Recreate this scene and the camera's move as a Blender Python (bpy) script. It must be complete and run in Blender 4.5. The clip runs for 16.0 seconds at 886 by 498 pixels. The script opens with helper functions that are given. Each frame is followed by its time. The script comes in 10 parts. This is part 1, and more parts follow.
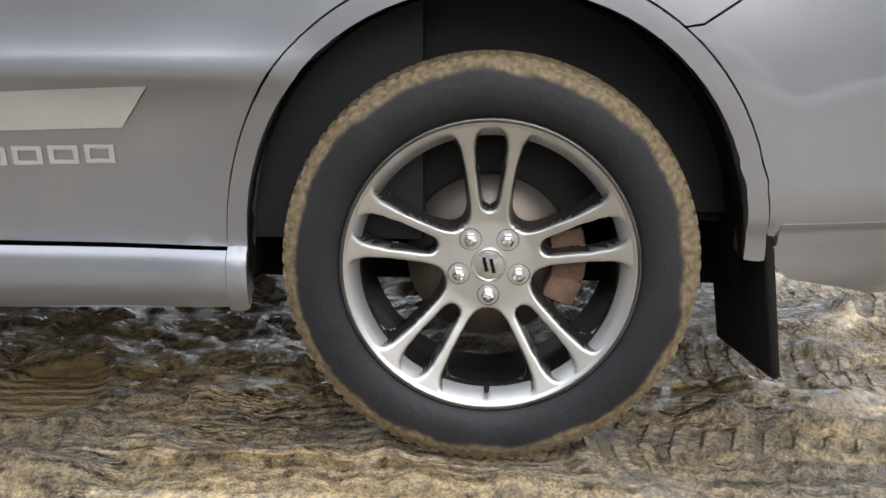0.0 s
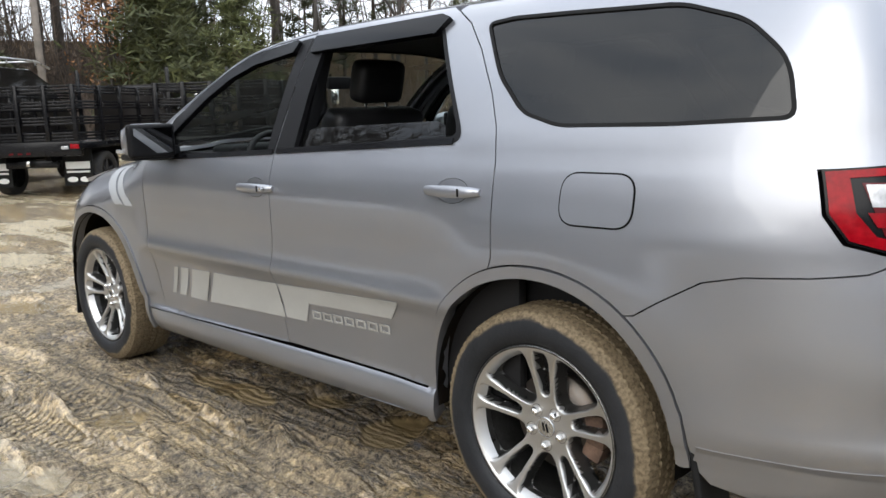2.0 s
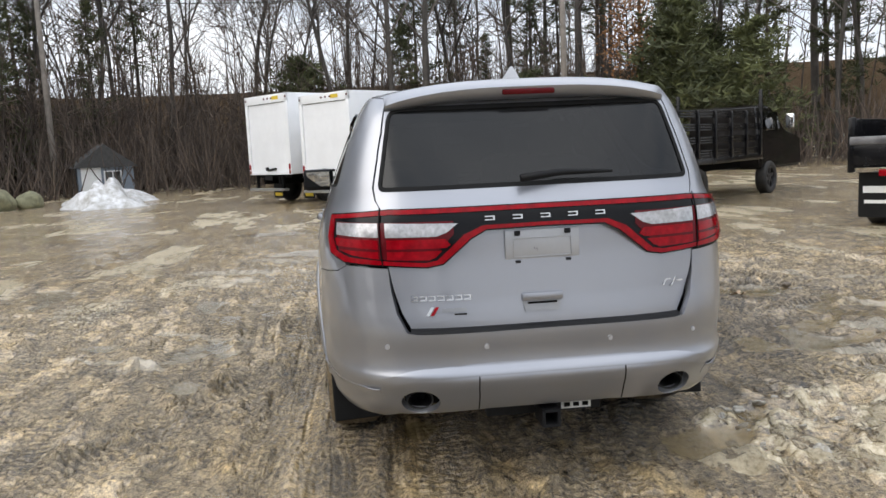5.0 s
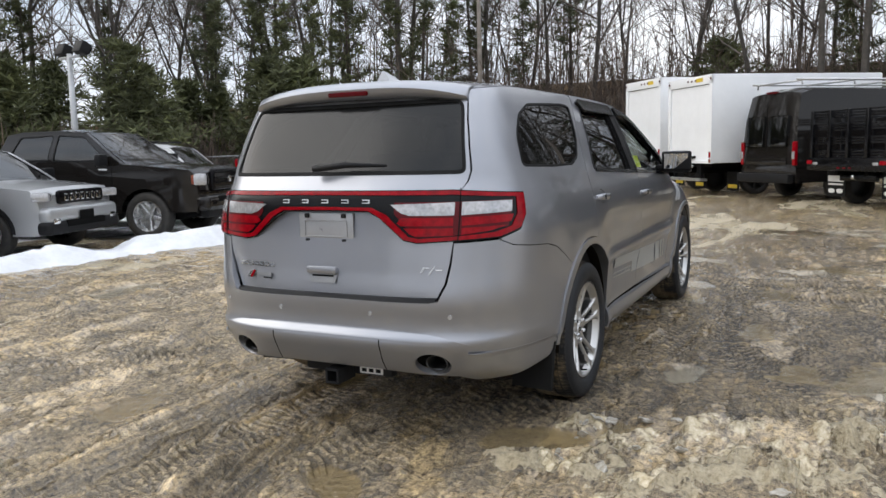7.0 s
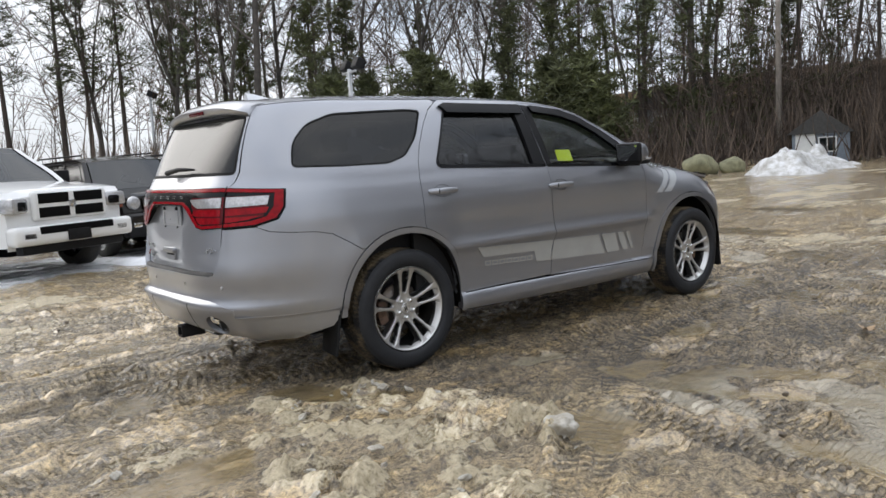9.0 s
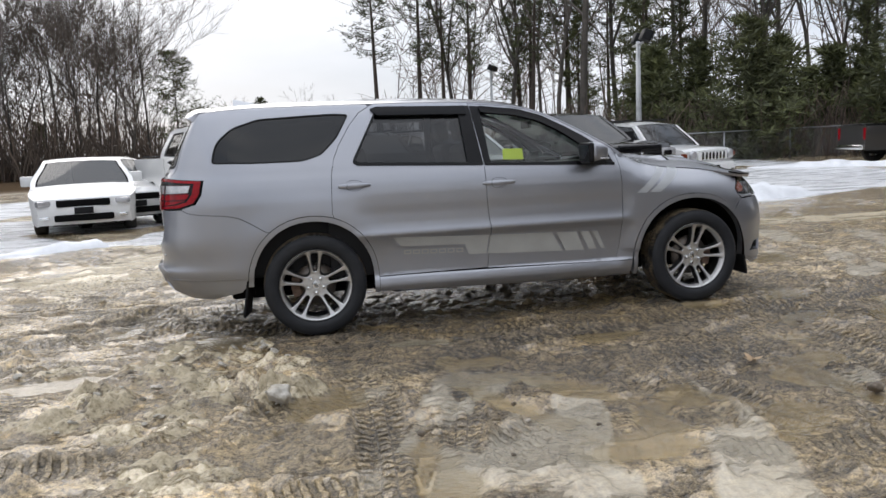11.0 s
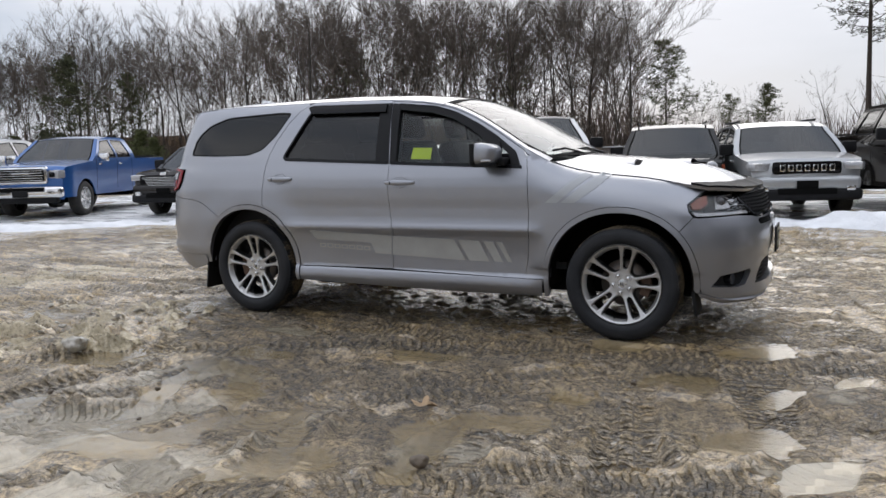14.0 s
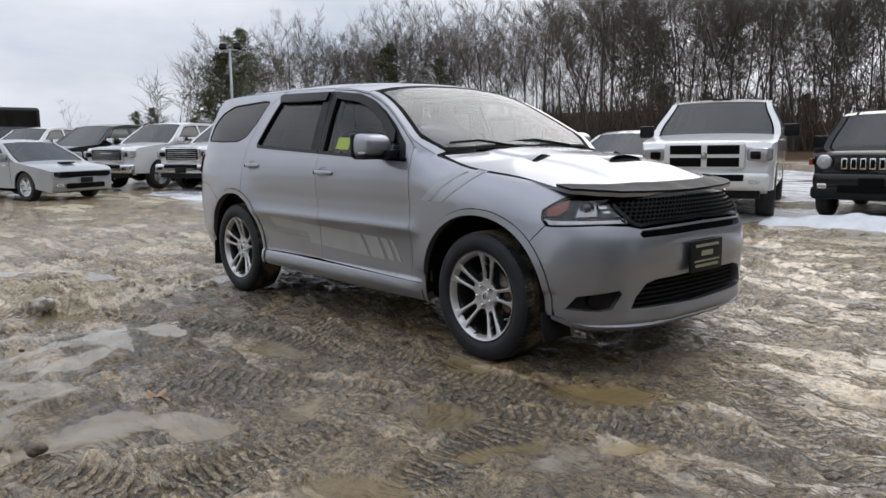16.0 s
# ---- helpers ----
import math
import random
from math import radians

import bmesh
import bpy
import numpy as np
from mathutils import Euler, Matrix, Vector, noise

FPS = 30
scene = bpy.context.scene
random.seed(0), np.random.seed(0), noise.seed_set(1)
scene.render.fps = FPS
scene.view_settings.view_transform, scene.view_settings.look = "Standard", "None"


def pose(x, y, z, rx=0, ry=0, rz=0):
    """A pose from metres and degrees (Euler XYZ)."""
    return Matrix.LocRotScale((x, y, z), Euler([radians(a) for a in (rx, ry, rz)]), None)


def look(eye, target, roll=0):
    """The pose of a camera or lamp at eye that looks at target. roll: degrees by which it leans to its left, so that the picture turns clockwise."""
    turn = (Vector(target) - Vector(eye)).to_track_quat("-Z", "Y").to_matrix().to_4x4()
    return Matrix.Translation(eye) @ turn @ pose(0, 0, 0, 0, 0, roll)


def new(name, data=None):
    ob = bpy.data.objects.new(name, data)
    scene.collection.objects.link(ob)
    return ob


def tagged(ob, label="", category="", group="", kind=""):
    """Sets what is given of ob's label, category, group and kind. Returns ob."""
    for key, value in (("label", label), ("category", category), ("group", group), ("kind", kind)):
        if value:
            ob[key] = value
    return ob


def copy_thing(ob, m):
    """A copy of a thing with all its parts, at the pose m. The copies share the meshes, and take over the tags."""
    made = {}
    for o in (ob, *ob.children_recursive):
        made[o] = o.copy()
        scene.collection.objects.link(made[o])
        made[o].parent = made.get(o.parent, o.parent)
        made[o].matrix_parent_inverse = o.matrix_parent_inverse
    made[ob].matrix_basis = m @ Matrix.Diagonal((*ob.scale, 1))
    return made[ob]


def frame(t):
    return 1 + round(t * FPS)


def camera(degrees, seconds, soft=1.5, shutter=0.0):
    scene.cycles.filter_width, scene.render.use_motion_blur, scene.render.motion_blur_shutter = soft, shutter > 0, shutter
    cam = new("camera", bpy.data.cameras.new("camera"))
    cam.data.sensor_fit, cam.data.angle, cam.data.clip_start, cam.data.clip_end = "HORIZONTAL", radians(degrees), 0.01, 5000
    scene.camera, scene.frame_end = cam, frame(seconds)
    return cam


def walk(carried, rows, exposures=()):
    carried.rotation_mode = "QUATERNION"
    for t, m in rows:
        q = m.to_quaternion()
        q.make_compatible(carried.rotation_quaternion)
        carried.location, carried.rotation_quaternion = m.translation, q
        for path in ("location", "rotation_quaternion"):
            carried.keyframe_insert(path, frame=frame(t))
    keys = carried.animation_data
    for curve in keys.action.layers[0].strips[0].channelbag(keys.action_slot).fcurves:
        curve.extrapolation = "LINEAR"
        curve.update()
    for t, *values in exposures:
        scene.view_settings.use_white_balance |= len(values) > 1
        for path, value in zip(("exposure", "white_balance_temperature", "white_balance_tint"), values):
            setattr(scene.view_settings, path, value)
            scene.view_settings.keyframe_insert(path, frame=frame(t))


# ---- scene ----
cam = camera(59.0, 16.0)
PATH = [
    (0, (-1.505, 2.27, 0.745), (-1.41, 0.331, 0.265), 0.3),
    (0.5, (-1.6, 2.376, 1.217), (-1.187, 0.509, 0.631), -1.1),
    (1, (-1.885, 2.562, 1.383), (-1.069, 0.816, 0.85), -2.6),
    (1.5, (-2.336, 2.736, 1.361), (-1.18, 1.161, 0.931), -2.7),
    (2, (-2.875, 2.732, 1.347), (-1.514, 1.31, 0.995), -2),
    (2.5, (-3.469, 2.707, 1.339), (-1.972, 1.416, 1.032), -1.6),
    (3, (-4.02, 2.596, 1.362), (-2.406, 1.449, 1.086), -1.7),
    (3.5, (-4.55, 2.295, 1.371), (-2.823, 1.32, 1.106), -2.1),
    (4, (-4.936, 1.801, 1.417), (-3.102, 1.047, 1.161), -2.7),
    (4.5, (-5.358, 1.332, 1.433), (-3.434, 0.819, 1.183), -2.918),
    (5, (-5.689, 0.744, 1.432), (-3.714, 0.533, 1.181), -2.719),
    (5.5, (-5.9, 0.069, 1.419), (-3.917, 0.182, 1.166), -2.321),
    (6, (-5.962, -0.658, 1.401), (-4.014, -0.238, 1.147), -1.942),
    (6.5, (-5.848, -1.404, 1.386), (-3.979, -0.736, 1.134), -1.8),
    (7, (-5.664, -2.141, 1.379), (-3.892, -1.248, 1.129), -1.5),
    (7.5, (-5.423, -2.893, 1.362), (-3.758, -1.812, 1.122), -1.9),
    (8, (-5.075, -3.566, 1.342), (-3.533, -2.315, 1.106), -2.4),
    (8.5, (-4.738, -4.232, 1.334), (-3.337, -2.824, 1.103), -3.1),
    (9, (-4.339, -4.85, 1.302), (-3.103, -3.294, 1.07), -3.4),
    (9.5, (-3.871, -5.467, 1.299), (-2.81, -3.769, 1.063), -3.624),
    (10, (-3.24, -6.007, 1.319), (-2.388, -4.192, 1.071), -3.432),
    (10.5, (-2.499, -6.427, 1.346), (-1.876, -4.523, 1.086), -3.028),
    (11, (-1.702, -6.685, 1.366), (-1.313, -4.726, 1.098), -2.616),
    (11.5, (-0.905, -6.739, 1.362), (-0.74, -4.763, 1.099), -2.4),
    (12, (-0.101, -6.739, 1.31), (-0.15, -4.755, 1.063), -2.4),
    (12.5, (0.655, -6.614, 1.321), (0.391, -4.646, 1.083), -2.3),
    (13, (1.391, -6.488, 1.298), (0.907, -4.562, 1.061), -2.3),
    (13.5, (2.071, -6.268, 1.294), (1.385, -4.404, 1.056), -2),
    (14, (2.715, -5.985, 1.278), (1.84, -4.204, 1.03), -1.6),
    (14.5, (3.285, -5.551, 1.291), (2.236, -3.869, 1.034), -1.1),
    (15, (3.847, -5.1, 1.289), (2.633, -3.533, 1.027), -0.9),
    (15.5, (4.315, -4.552, 1.301), (2.951, -3.114, 1.029), -0.8),
    (16, (4.758, -4.021, 1.283), (3.263, -2.722, 1.006), -0.8),
]
walk(cam, [(t, look(e, g, r)) for t, e, g, r in PATH],
     [(0.0, 0.86, 6500, 10), (0.6, 0.86, 6480, 10), (1.5, 0.82, 6420, 8), (2.5, 0.68, 6450, 10), (4.0, 0.48, 6500, 10), (9.0, 0.32, 6500, 10), (12.5, 0.04, 6450, 12), (16.0, -0.10, 6350, 12)])

# ---- world and sun ----
def node(nt, kind, **kw):
    n = nt.nodes.new(kind)
    for k, v in kw.items():
        if k == "inputs":
            for i, val in v.items():
                n.inputs[i].default_value = val
        elif k == "noise_dimensions":
            n.noise_dimensions = v
        elif k == "operation":
            n.operation = v
        elif k == "blend_type":
            n.blend_type = v
        elif k == "data_type":
            n.data_type = v
        elif k == "feature":
            n.feature = v
        elif k == "distance":
            n.distance = v
    return n


def ramp(nt, src, stops):
    r = nt.nodes.new("ShaderNodeValToRGB")
    els = r.color_ramp.elements
    while len(els) < len(stops):
        els.new(0.5)
    for e, (p, c) in zip(els, stops):
        e.position = p
        e.color = c if len(c) == 4 else (*c, 1)
    nt.links.new(src, r.inputs[0])
    return r.outputs[0]


SUN_AZ, SUN_EL = radians(108), radians(30)      # from +x towards +y
world = bpy.data.worlds.new("overcast_sky")
scene.world = world
world.use_nodes = True
wn = world.node_tree
wn.nodes.clear()
sky = wn.nodes.new("ShaderNodeTexSky")
sky.sky_type = "NISHITA"
sky.sun_disc = False
sky.sun_elevation = SUN_EL
sky.sun_rotation = radians(90) - SUN_AZ
sky.air_density, sky.dust_density = 1.0, 2.0
co = wn.nodes.new("ShaderNodeTexCoord")
mp = wn.nodes.new("ShaderNodeMapping")
mp.inputs["Scale"].default_value = (1.0, 1.0, 3.2)
wn.links.new(co.outputs["Generated"], mp.inputs[0])
cl = node(wn, "ShaderNodeTexNoise", inputs={"Scale": 2.3, "Detail": 6.0, "Roughness": 0.55})
wn.links.new(mp.outputs[0], cl.inputs["Vector"])
cover = ramp(wn, cl.outputs[0], [(0.28, (0.82, 0.82, 0.82)), (0.6, (1, 1, 1))])
shade = ramp(wn, cl.outputs[0], [(0.3, (5.3, 6.0, 7.1)), (0.5, (7.2, 7.6, 8.3)), (0.72, (9.2, 9.4, 9.7))])
mx = node(wn, "ShaderNodeMixRGB")
wn.links.new(cover, mx.inputs[0])
wn.links.new(sky.outputs[0], mx.inputs[1])
wn.links.new(shade, mx.inputs[2])
bg = wn.nodes.new("ShaderNodeBackground")
bg.inputs[1].default_value = 0.122
# an overcast dome is brighter overhead than at the horizon
zs = wn.nodes.new("ShaderNodeSeparateXYZ")
wn.links.new(co.outputs["Generated"], zs.inputs[0])
dome = ramp(wn, zs.outputs[2], [(0.0, (0.80, 0.80, 0.80)), (0.25, (0.95, 0.95, 0.95)), (1.0, (1.6, 1.6, 1.6))])
dm_ = node(wn, "ShaderNodeMixRGB", blend_type="MULTIPLY", inputs={0: 1.0})
wn.links.new(mx.outputs[0], dm_.inputs[1])
wn.links.new(dome, dm_.inputs[2])
# the cloud is brightest where the hidden sun stands
sdir = (math.cos(SUN_EL) * math.cos(SUN_AZ), math.cos(SUN_EL) * math.sin(SUN_AZ), math.sin(SUN_EL))
dt = node(wn, "ShaderNodeVectorMath", operation="DOT_PRODUCT", inputs={1: sdir})
wn.links.new(co.outputs["Generated"], dt.inputs[0])
glow = ramp(wn, dt.outputs["Value"], [(0.5, (1, 1, 1)), (0.78, (1.0, 0.995, 0.98)), (0.93, (1.10, 1.08, 1.05)), (1.0, (1.35, 1.31, 1.25))])
dg_ = node(wn, "ShaderNodeMixRGB", blend_type="MULTIPLY", inputs={0: 1.0})
wn.links.new(dm_.outputs[0], dg_.inputs[1])
wn.links.new(glow, dg_.inputs[2])
wn.links.new(dg_.outputs[0], bg.inputs[0])
wo = wn.nodes.new("ShaderNodeOutputWorld")
wn.links.new(bg.outputs[0], wo.inputs[0])

sun = new("sun", bpy.data.lights.new("sun", "SUN"))
sun.data.energy = 0.76
sun.data.angle = radians(50)
sun.data.color = (1.0, 0.95, 0.88)
sd = Vector((math.cos(SUN_EL) * math.cos(SUN_AZ), math.cos(SUN_EL) * math.sin(SUN_AZ), math.sin(SUN_EL)))
sun.matrix_world = look(sd * 50, (0, 0, 0))


# ---- materials ----
def mat(name, col, rough=0.5, metal=0.0, var=0.2, scale=6.0, col2=None, bump=0.0, bscale=80.0, coat=0.0,
        rvar=0.1, emit=None, per=0.0, spec=0.5, island=0.0):
    """Principled surface with two scales of colour variation, roughness variation and fine relief."""
    m = bpy.data.materials.new(name)
    m.use_nodes = True
    nt = m.node_tree
    b = nt.nodes["Principled BSDF"]
    tc = nt.nodes.new("ShaderNodeTexCoord")
    n1 = node(nt, "ShaderNodeTexNoise", inputs={"Scale": scale, "Detail": 5.0, "Roughness": 0.6})
    n2 = node(nt, "ShaderNodeTexNoise", inputs={"Scale": bscale, "Detail": 3.0, "Roughness": 0.6})
    nt.links.new(tc.outputs["Object"], n1.inputs["Vector"])
    nt.links.new(tc.outputs["Object"], n2.inputs["Vector"])
    a = tuple(c * (1 - var) for c in col)
    z = col2 or tuple(min(1, c * (1 + var)) for c in col)
    c1 = ramp(nt, n1.outputs[0], [(0.32, a), (0.68, z)])
    fine = ramp(nt, n2.outputs[0], [(0.3, (1 - var * 0.5,) * 3), (0.7, (1, 1, 1))])
    mul = node(nt, "ShaderNodeMixRGB", blend_type="MULTIPLY", inputs={0: 1.0})
    nt.links.new(c1, mul.inputs[1])
    nt.links.new(fine, mul.inputs[2])
    out = mul.outputs[0]
    if per:
        oi = nt.nodes.new("ShaderNodeObjectInfo")
        pr = ramp(nt, oi.outputs["Random"], [(0, (1 - per,) * 3), (1, (1 + per * 0.4,) * 3)])
        m2 = node(nt, "ShaderNodeMixRGB", blend_type="MULTIPLY", inputs={0: 1.0})
        nt.links.new(out, m2.inputs[1])
        nt.links.new(pr, m2.inputs[2])
        out = m2.outputs[0]
    if island:
        gi = nt.nodes.new("ShaderNodeNewGeometry")
        ir = ramp(nt, gi.outputs["Random Per Island"], [(0, (1 - island, 1 - island, 1 - island * 0.9)), (0.6, (1, 1, 1)), (1, (1 + island, 1 + island * 0.9, 1 + island * 0.8))])
        m3 = node(nt, "ShaderNodeMixRGB", blend_type="MULTIPLY", inputs={0: 1.0})
        nt.links.new(out, m3.inputs[1])
        nt.links.new(ir, m3.inputs[2])
        out = m3.outputs[0]
    nt.links.new(out, b.inputs["Base Color"])
    rr = ramp(nt, n1.outputs[0], [(0.3, (max(0.02, rough - rvar),) * 3), (0.7, (min(1, rough + rvar),) * 3)])
    nt.links.new(rr, b.inputs["Roughness"])
    b.inputs["Metallic"].default_value = metal
    b.inputs["Coat Weight"].default_value = coat
    b.inputs["Coat Roughness"].default_value = 0.04
    b.inputs["Specular IOR Level"].default_value = spec
    if bump:
        bp = node(nt, "ShaderNodeBump", inputs={"Strength": 1.0, "Distance": bump})
        nt.links.new(n2.outputs[0], bp.inputs["Height"])
        nt.links.new(bp.outputs[0], b.inputs["Normal"])
    if emit:
        b.inputs["Emission Color"].default_value = (*emit[0], 1)
        b.inputs["Emission Strength"].default_value = emit[1]
    return m


def glass(name, tint, gloss_rough=0.01, ior=1.55, dust_haze=0.0):
    """Window pane: tinted see-through sheet with real Fresnel gloss."""
    m = bpy.data.materials.new(name)
    m.use_nodes = True
    nt = m.node_tree
    nt.nodes.clear()
    t = node(nt, "ShaderNodeBsdfTransparent", inputs={0: (*tint, 1)})
    g = node(nt, "ShaderNodeBsdfGlossy", inputs={"Roughness": gloss_rough})
    lw = node(nt, "ShaderNodeLayerWeight", inputs={0: 0.5})
    f0 = ((ior - 1) / (ior + 1)) ** 2
    pw = node(nt, "ShaderNodeMath", operation="POWER", inputs={1: 4.6})
    nt.links.new(lw.outputs["Facing"], pw.inputs[0])
    f = node(nt, "ShaderNodeMath", operation="MULTIPLY_ADD", inputs={1: 1 - f0, 2: f0})
    nt.links.new(pw.outputs[0], f.inputs[0])
    mixs = nt.nodes.new("ShaderNodeMixShader")
    o = nt.nodes.new("ShaderNodeOutputMaterial")
    nt.links.new(f.outputs[0], mixs.inputs[0])
    nt.links.new(t.outputs[0], mixs.inputs[1])
    nt.links.new(g.outputs[0], mixs.inputs[2])
    if dust_haze:
        dd = node(nt, "ShaderNodeBsdfDiffuse", inputs={0: (0.6, 0.6, 0.57, 1)})
        ds = nt.nodes.new("ShaderNodeMixShader")
        tn = node(nt, "ShaderNodeTexNoise", inputs={"Scale": 3.0, "Detail": 6.0})
        rf = ramp(nt, tn.outputs[0], [(0.3, (dust_haze * 0.7,) * 3), (0.7, (dust_haze * 1.3,) * 3)])
        nt.links.new(rf, ds.inputs[0])
        nt.links.new(mixs.outputs[0], ds.inputs[1])
        nt.links.new(dd.outputs[0], ds.inputs[2])
        nt.links.new(ds.outputs[0], o.inputs[0])
    else:
        nt.links.new(mixs.outputs[0], o.inputs[0])
    return m


def car_paint(name, col, metal=0.55, rough=0.32, dirt=0.0, dirt_top=0.55, coat_ior=1.5, base_spec=0.2):
    """Lacquered paint with flakes, faint dusting, and dried mud spray low down with its own ragged edge."""
    m = bpy.data.materials.new(name)
    m.use_nodes = True
    nt = m.node_tree
    b = nt.nodes["Principled BSDF"]
    tc = nt.nodes.new("ShaderNodeTexCoord")
    fl = node(nt, "ShaderNodeTexNoise", inputs={"Scale": 900.0, "Detail": 1.0})
    dn = node(nt, "ShaderNodeTexNoise", inputs={"Scale": 3.0, "Detail": 7.0, "Roughness": 0.65})
    nt.links.new(tc.outputs["Object"], fl.inputs["Vector"])
    nt.links.new(tc.outputs["Object"], dn.inputs["Vector"])
    c = ramp(nt, fl.outputs[0], [(0.3, tuple(x * 0.98 for x in col)), (0.7, tuple(min(1, x * 1.02) for x in col))])
    sx = nt.nodes.new("ShaderNodeSeparateXYZ")
    nt.links.new(tc.outputs["Object"], sx.inputs[0])
    ad = node(nt, "ShaderNodeMath", operation="MULTIPLY_ADD", inputs={1: 0.9})
    nt.links.new(dn.outputs[0], ad.inputs[0])
    nt.links.new(sx.outputs[2], ad.inputs[2])
    dm = ramp(nt, ad.outputs[0], [(max(0.0, dirt_top - 0.05), (dirt,) * 3), (min(1.0, dirt_top + 0.42), (0.04 * (dirt > 0),) * 3)])
    mix = node(nt, "ShaderNodeMixRGB", inputs={2: (0.23, 0.19, 0.14, 1)})
    nt.links.new(dm, mix.inputs[0])
    nt.links.new(c, mix.inputs[1])
    nt.links.new(mix.outputs[0], b.inputs["Base Color"])
    r1 = ramp(nt, dn.outputs[0], [(0.3, (rough - 0.03,) * 3), (0.7, (rough + 0.05,) * 3)])
    rm = node(nt, "ShaderNodeMixRGB", inputs={2: (0.8, 0.8, 0.8, 1)})
    nt.links.new(dm, rm.inputs[0])
    nt.links.new(r1, rm.inputs[1])
    nt.links.new(rm.outputs[0], b.inputs["Roughness"])
    b.inputs["Metallic"].default_value = metal
    cw = node(nt, "ShaderNodeMath", operation="MULTIPLY_ADD", inputs={1: -1.0, 2: 1.0})
    nt.links.new(dm, cw.inputs[0])
    nt.links.new(cw.outputs[0], b.inputs["Coat Weight"])
    b.inputs["Coat Roughness"].default_value = 0.05
    b.inputs["Coat IOR"].default_value = coat_ior
    b.inputs["Specular IOR Level"].default_value = base_spec
    return m


SILVER = car_paint("silver_metallic_paint", (0.312, 0.321, 0.350), 0.80, 0.33, dirt=0.30, dirt_top=0.42, coat_ior=1.5)
SEAM = mat("seam_black", (0.004, 0.004, 0.004), 0.8, var=0.2, spec=0.1)
PLASTIC = mat("black_plastic", (0.014, 0.014, 0.015), 0.5, var=0.25, scale=9, bump=0.0004, bscale=300, spec=0.15)
TRIMBLACK = mat("satin_black_trim", (0.007, 0.007, 0.008), 0.42, var=0.2, spec=0.2)
GLOSSBLACK = mat("gloss_black", (0.004, 0.004, 0.005), 0.16, var=0.2, spec=0.2)
RUBBER = mat("rubber_trim", (0.012, 0.012, 0.012), 0.7, var=0.3, spec=0.15)
CHROME = mat("chrome", (0.78, 0.78, 0.78), 0.12, 1.0, var=0.05)
ALLOY = mat("brushed_alloy", (0.56, 0.555, 0.545), 0.40, 0.95, var=0.03, scale=12, rvar=0.03)
# the same alloy made darker, painting shade on to the window walls
POCKET_SHADE = mat("shaded_wheel_pocket", (0.10, 0.099, 0.098), 0.34, 0.85, var=0.08, scale=12)
ALLOYDARK = mat("rim_barrel", (0.09, 0.089, 0.087), 0.4, 0.8, var=0.25, scale=10)
STEEL = mat("disc_steel", (0.16, 0.157, 0.15), 0.45, 0.8, var=0.2, scale=20, col2=(0.17, 0.13, 0.10))
RUST = mat("rusty_iron", (0.16, 0.10, 0.07), 0.8, 0.2, var=0.5, scale=18, bump=0.001, bscale=120)
REDLENS = mat("red_lens", (0.26, 0.001, 0.006), 0.12, var=0.25, scale=30, spec=0.2)
REDDARK = mat("red_lens_dark", (0.09, 0.001, 0.004), 0.2, var=0.15, spec=0.25)
CLEARLENS = mat("clear_lens", (0.46, 0.46, 0.47), 0.15, 0.4, var=0.25, scale=45, coat=0.6)
AMBER = mat("amber_lens", (0.20, 0.045, 0.02), 0.2, var=0.15, scale=40)
DECAL = mat("matte_grey_decal", (0.36, 0.355, 0.33), 0.55, 0.1, var=0.06)
LEATHER = mat("black_leather", (0.010, 0.010, 0.011), 0.5, var=0.3, scale=14, bump=0.0006, bscale=160)
DASH = mat("dash_plastic", (0.012, 0.012, 0.013), 0.6, var=0.2, spec=0.25)
BADGE = mat("badge_metal", (0.6, 0.6, 0.6), 0.22, 0.9, var=0.08)
YELLOW = mat("yellow_paper", (0.75, 0.86, 0.05), 0.7, var=0.05)
WHITEP = mat("white_paper", (0.75, 0.75, 0.73), 0.7, var=0.06)
TINT = glass("privacy_glass", (0.02, 0.021, 0.023), ior=1.55, dust_haze=0.004)
TINTR = glass("rear_privacy_glass", (0.02, 0.021, 0.023), gloss_rough=0.14, ior=1.5, dust_haze=0.004)
TINT2 = glass("dark_door_glass", (0.10, 0.105, 0.11), ior=1.6, dust_haze=0.004)
CLEAR = glass("clear_glass", (0.62, 0.68, 0.65))
SMOKE = glass("smoked_acrylic", (0.02, 0.02, 0.02))
SMOKEP = mat("smoked_plastic", (0.012, 0.012, 0.013), 0.45, var=0.2, spec=0.08)
MIRROR = mat("mirror_glass", (0.42, 0.43, 0.44), 0.02, 1.0, var=0.01, rvar=0.0)


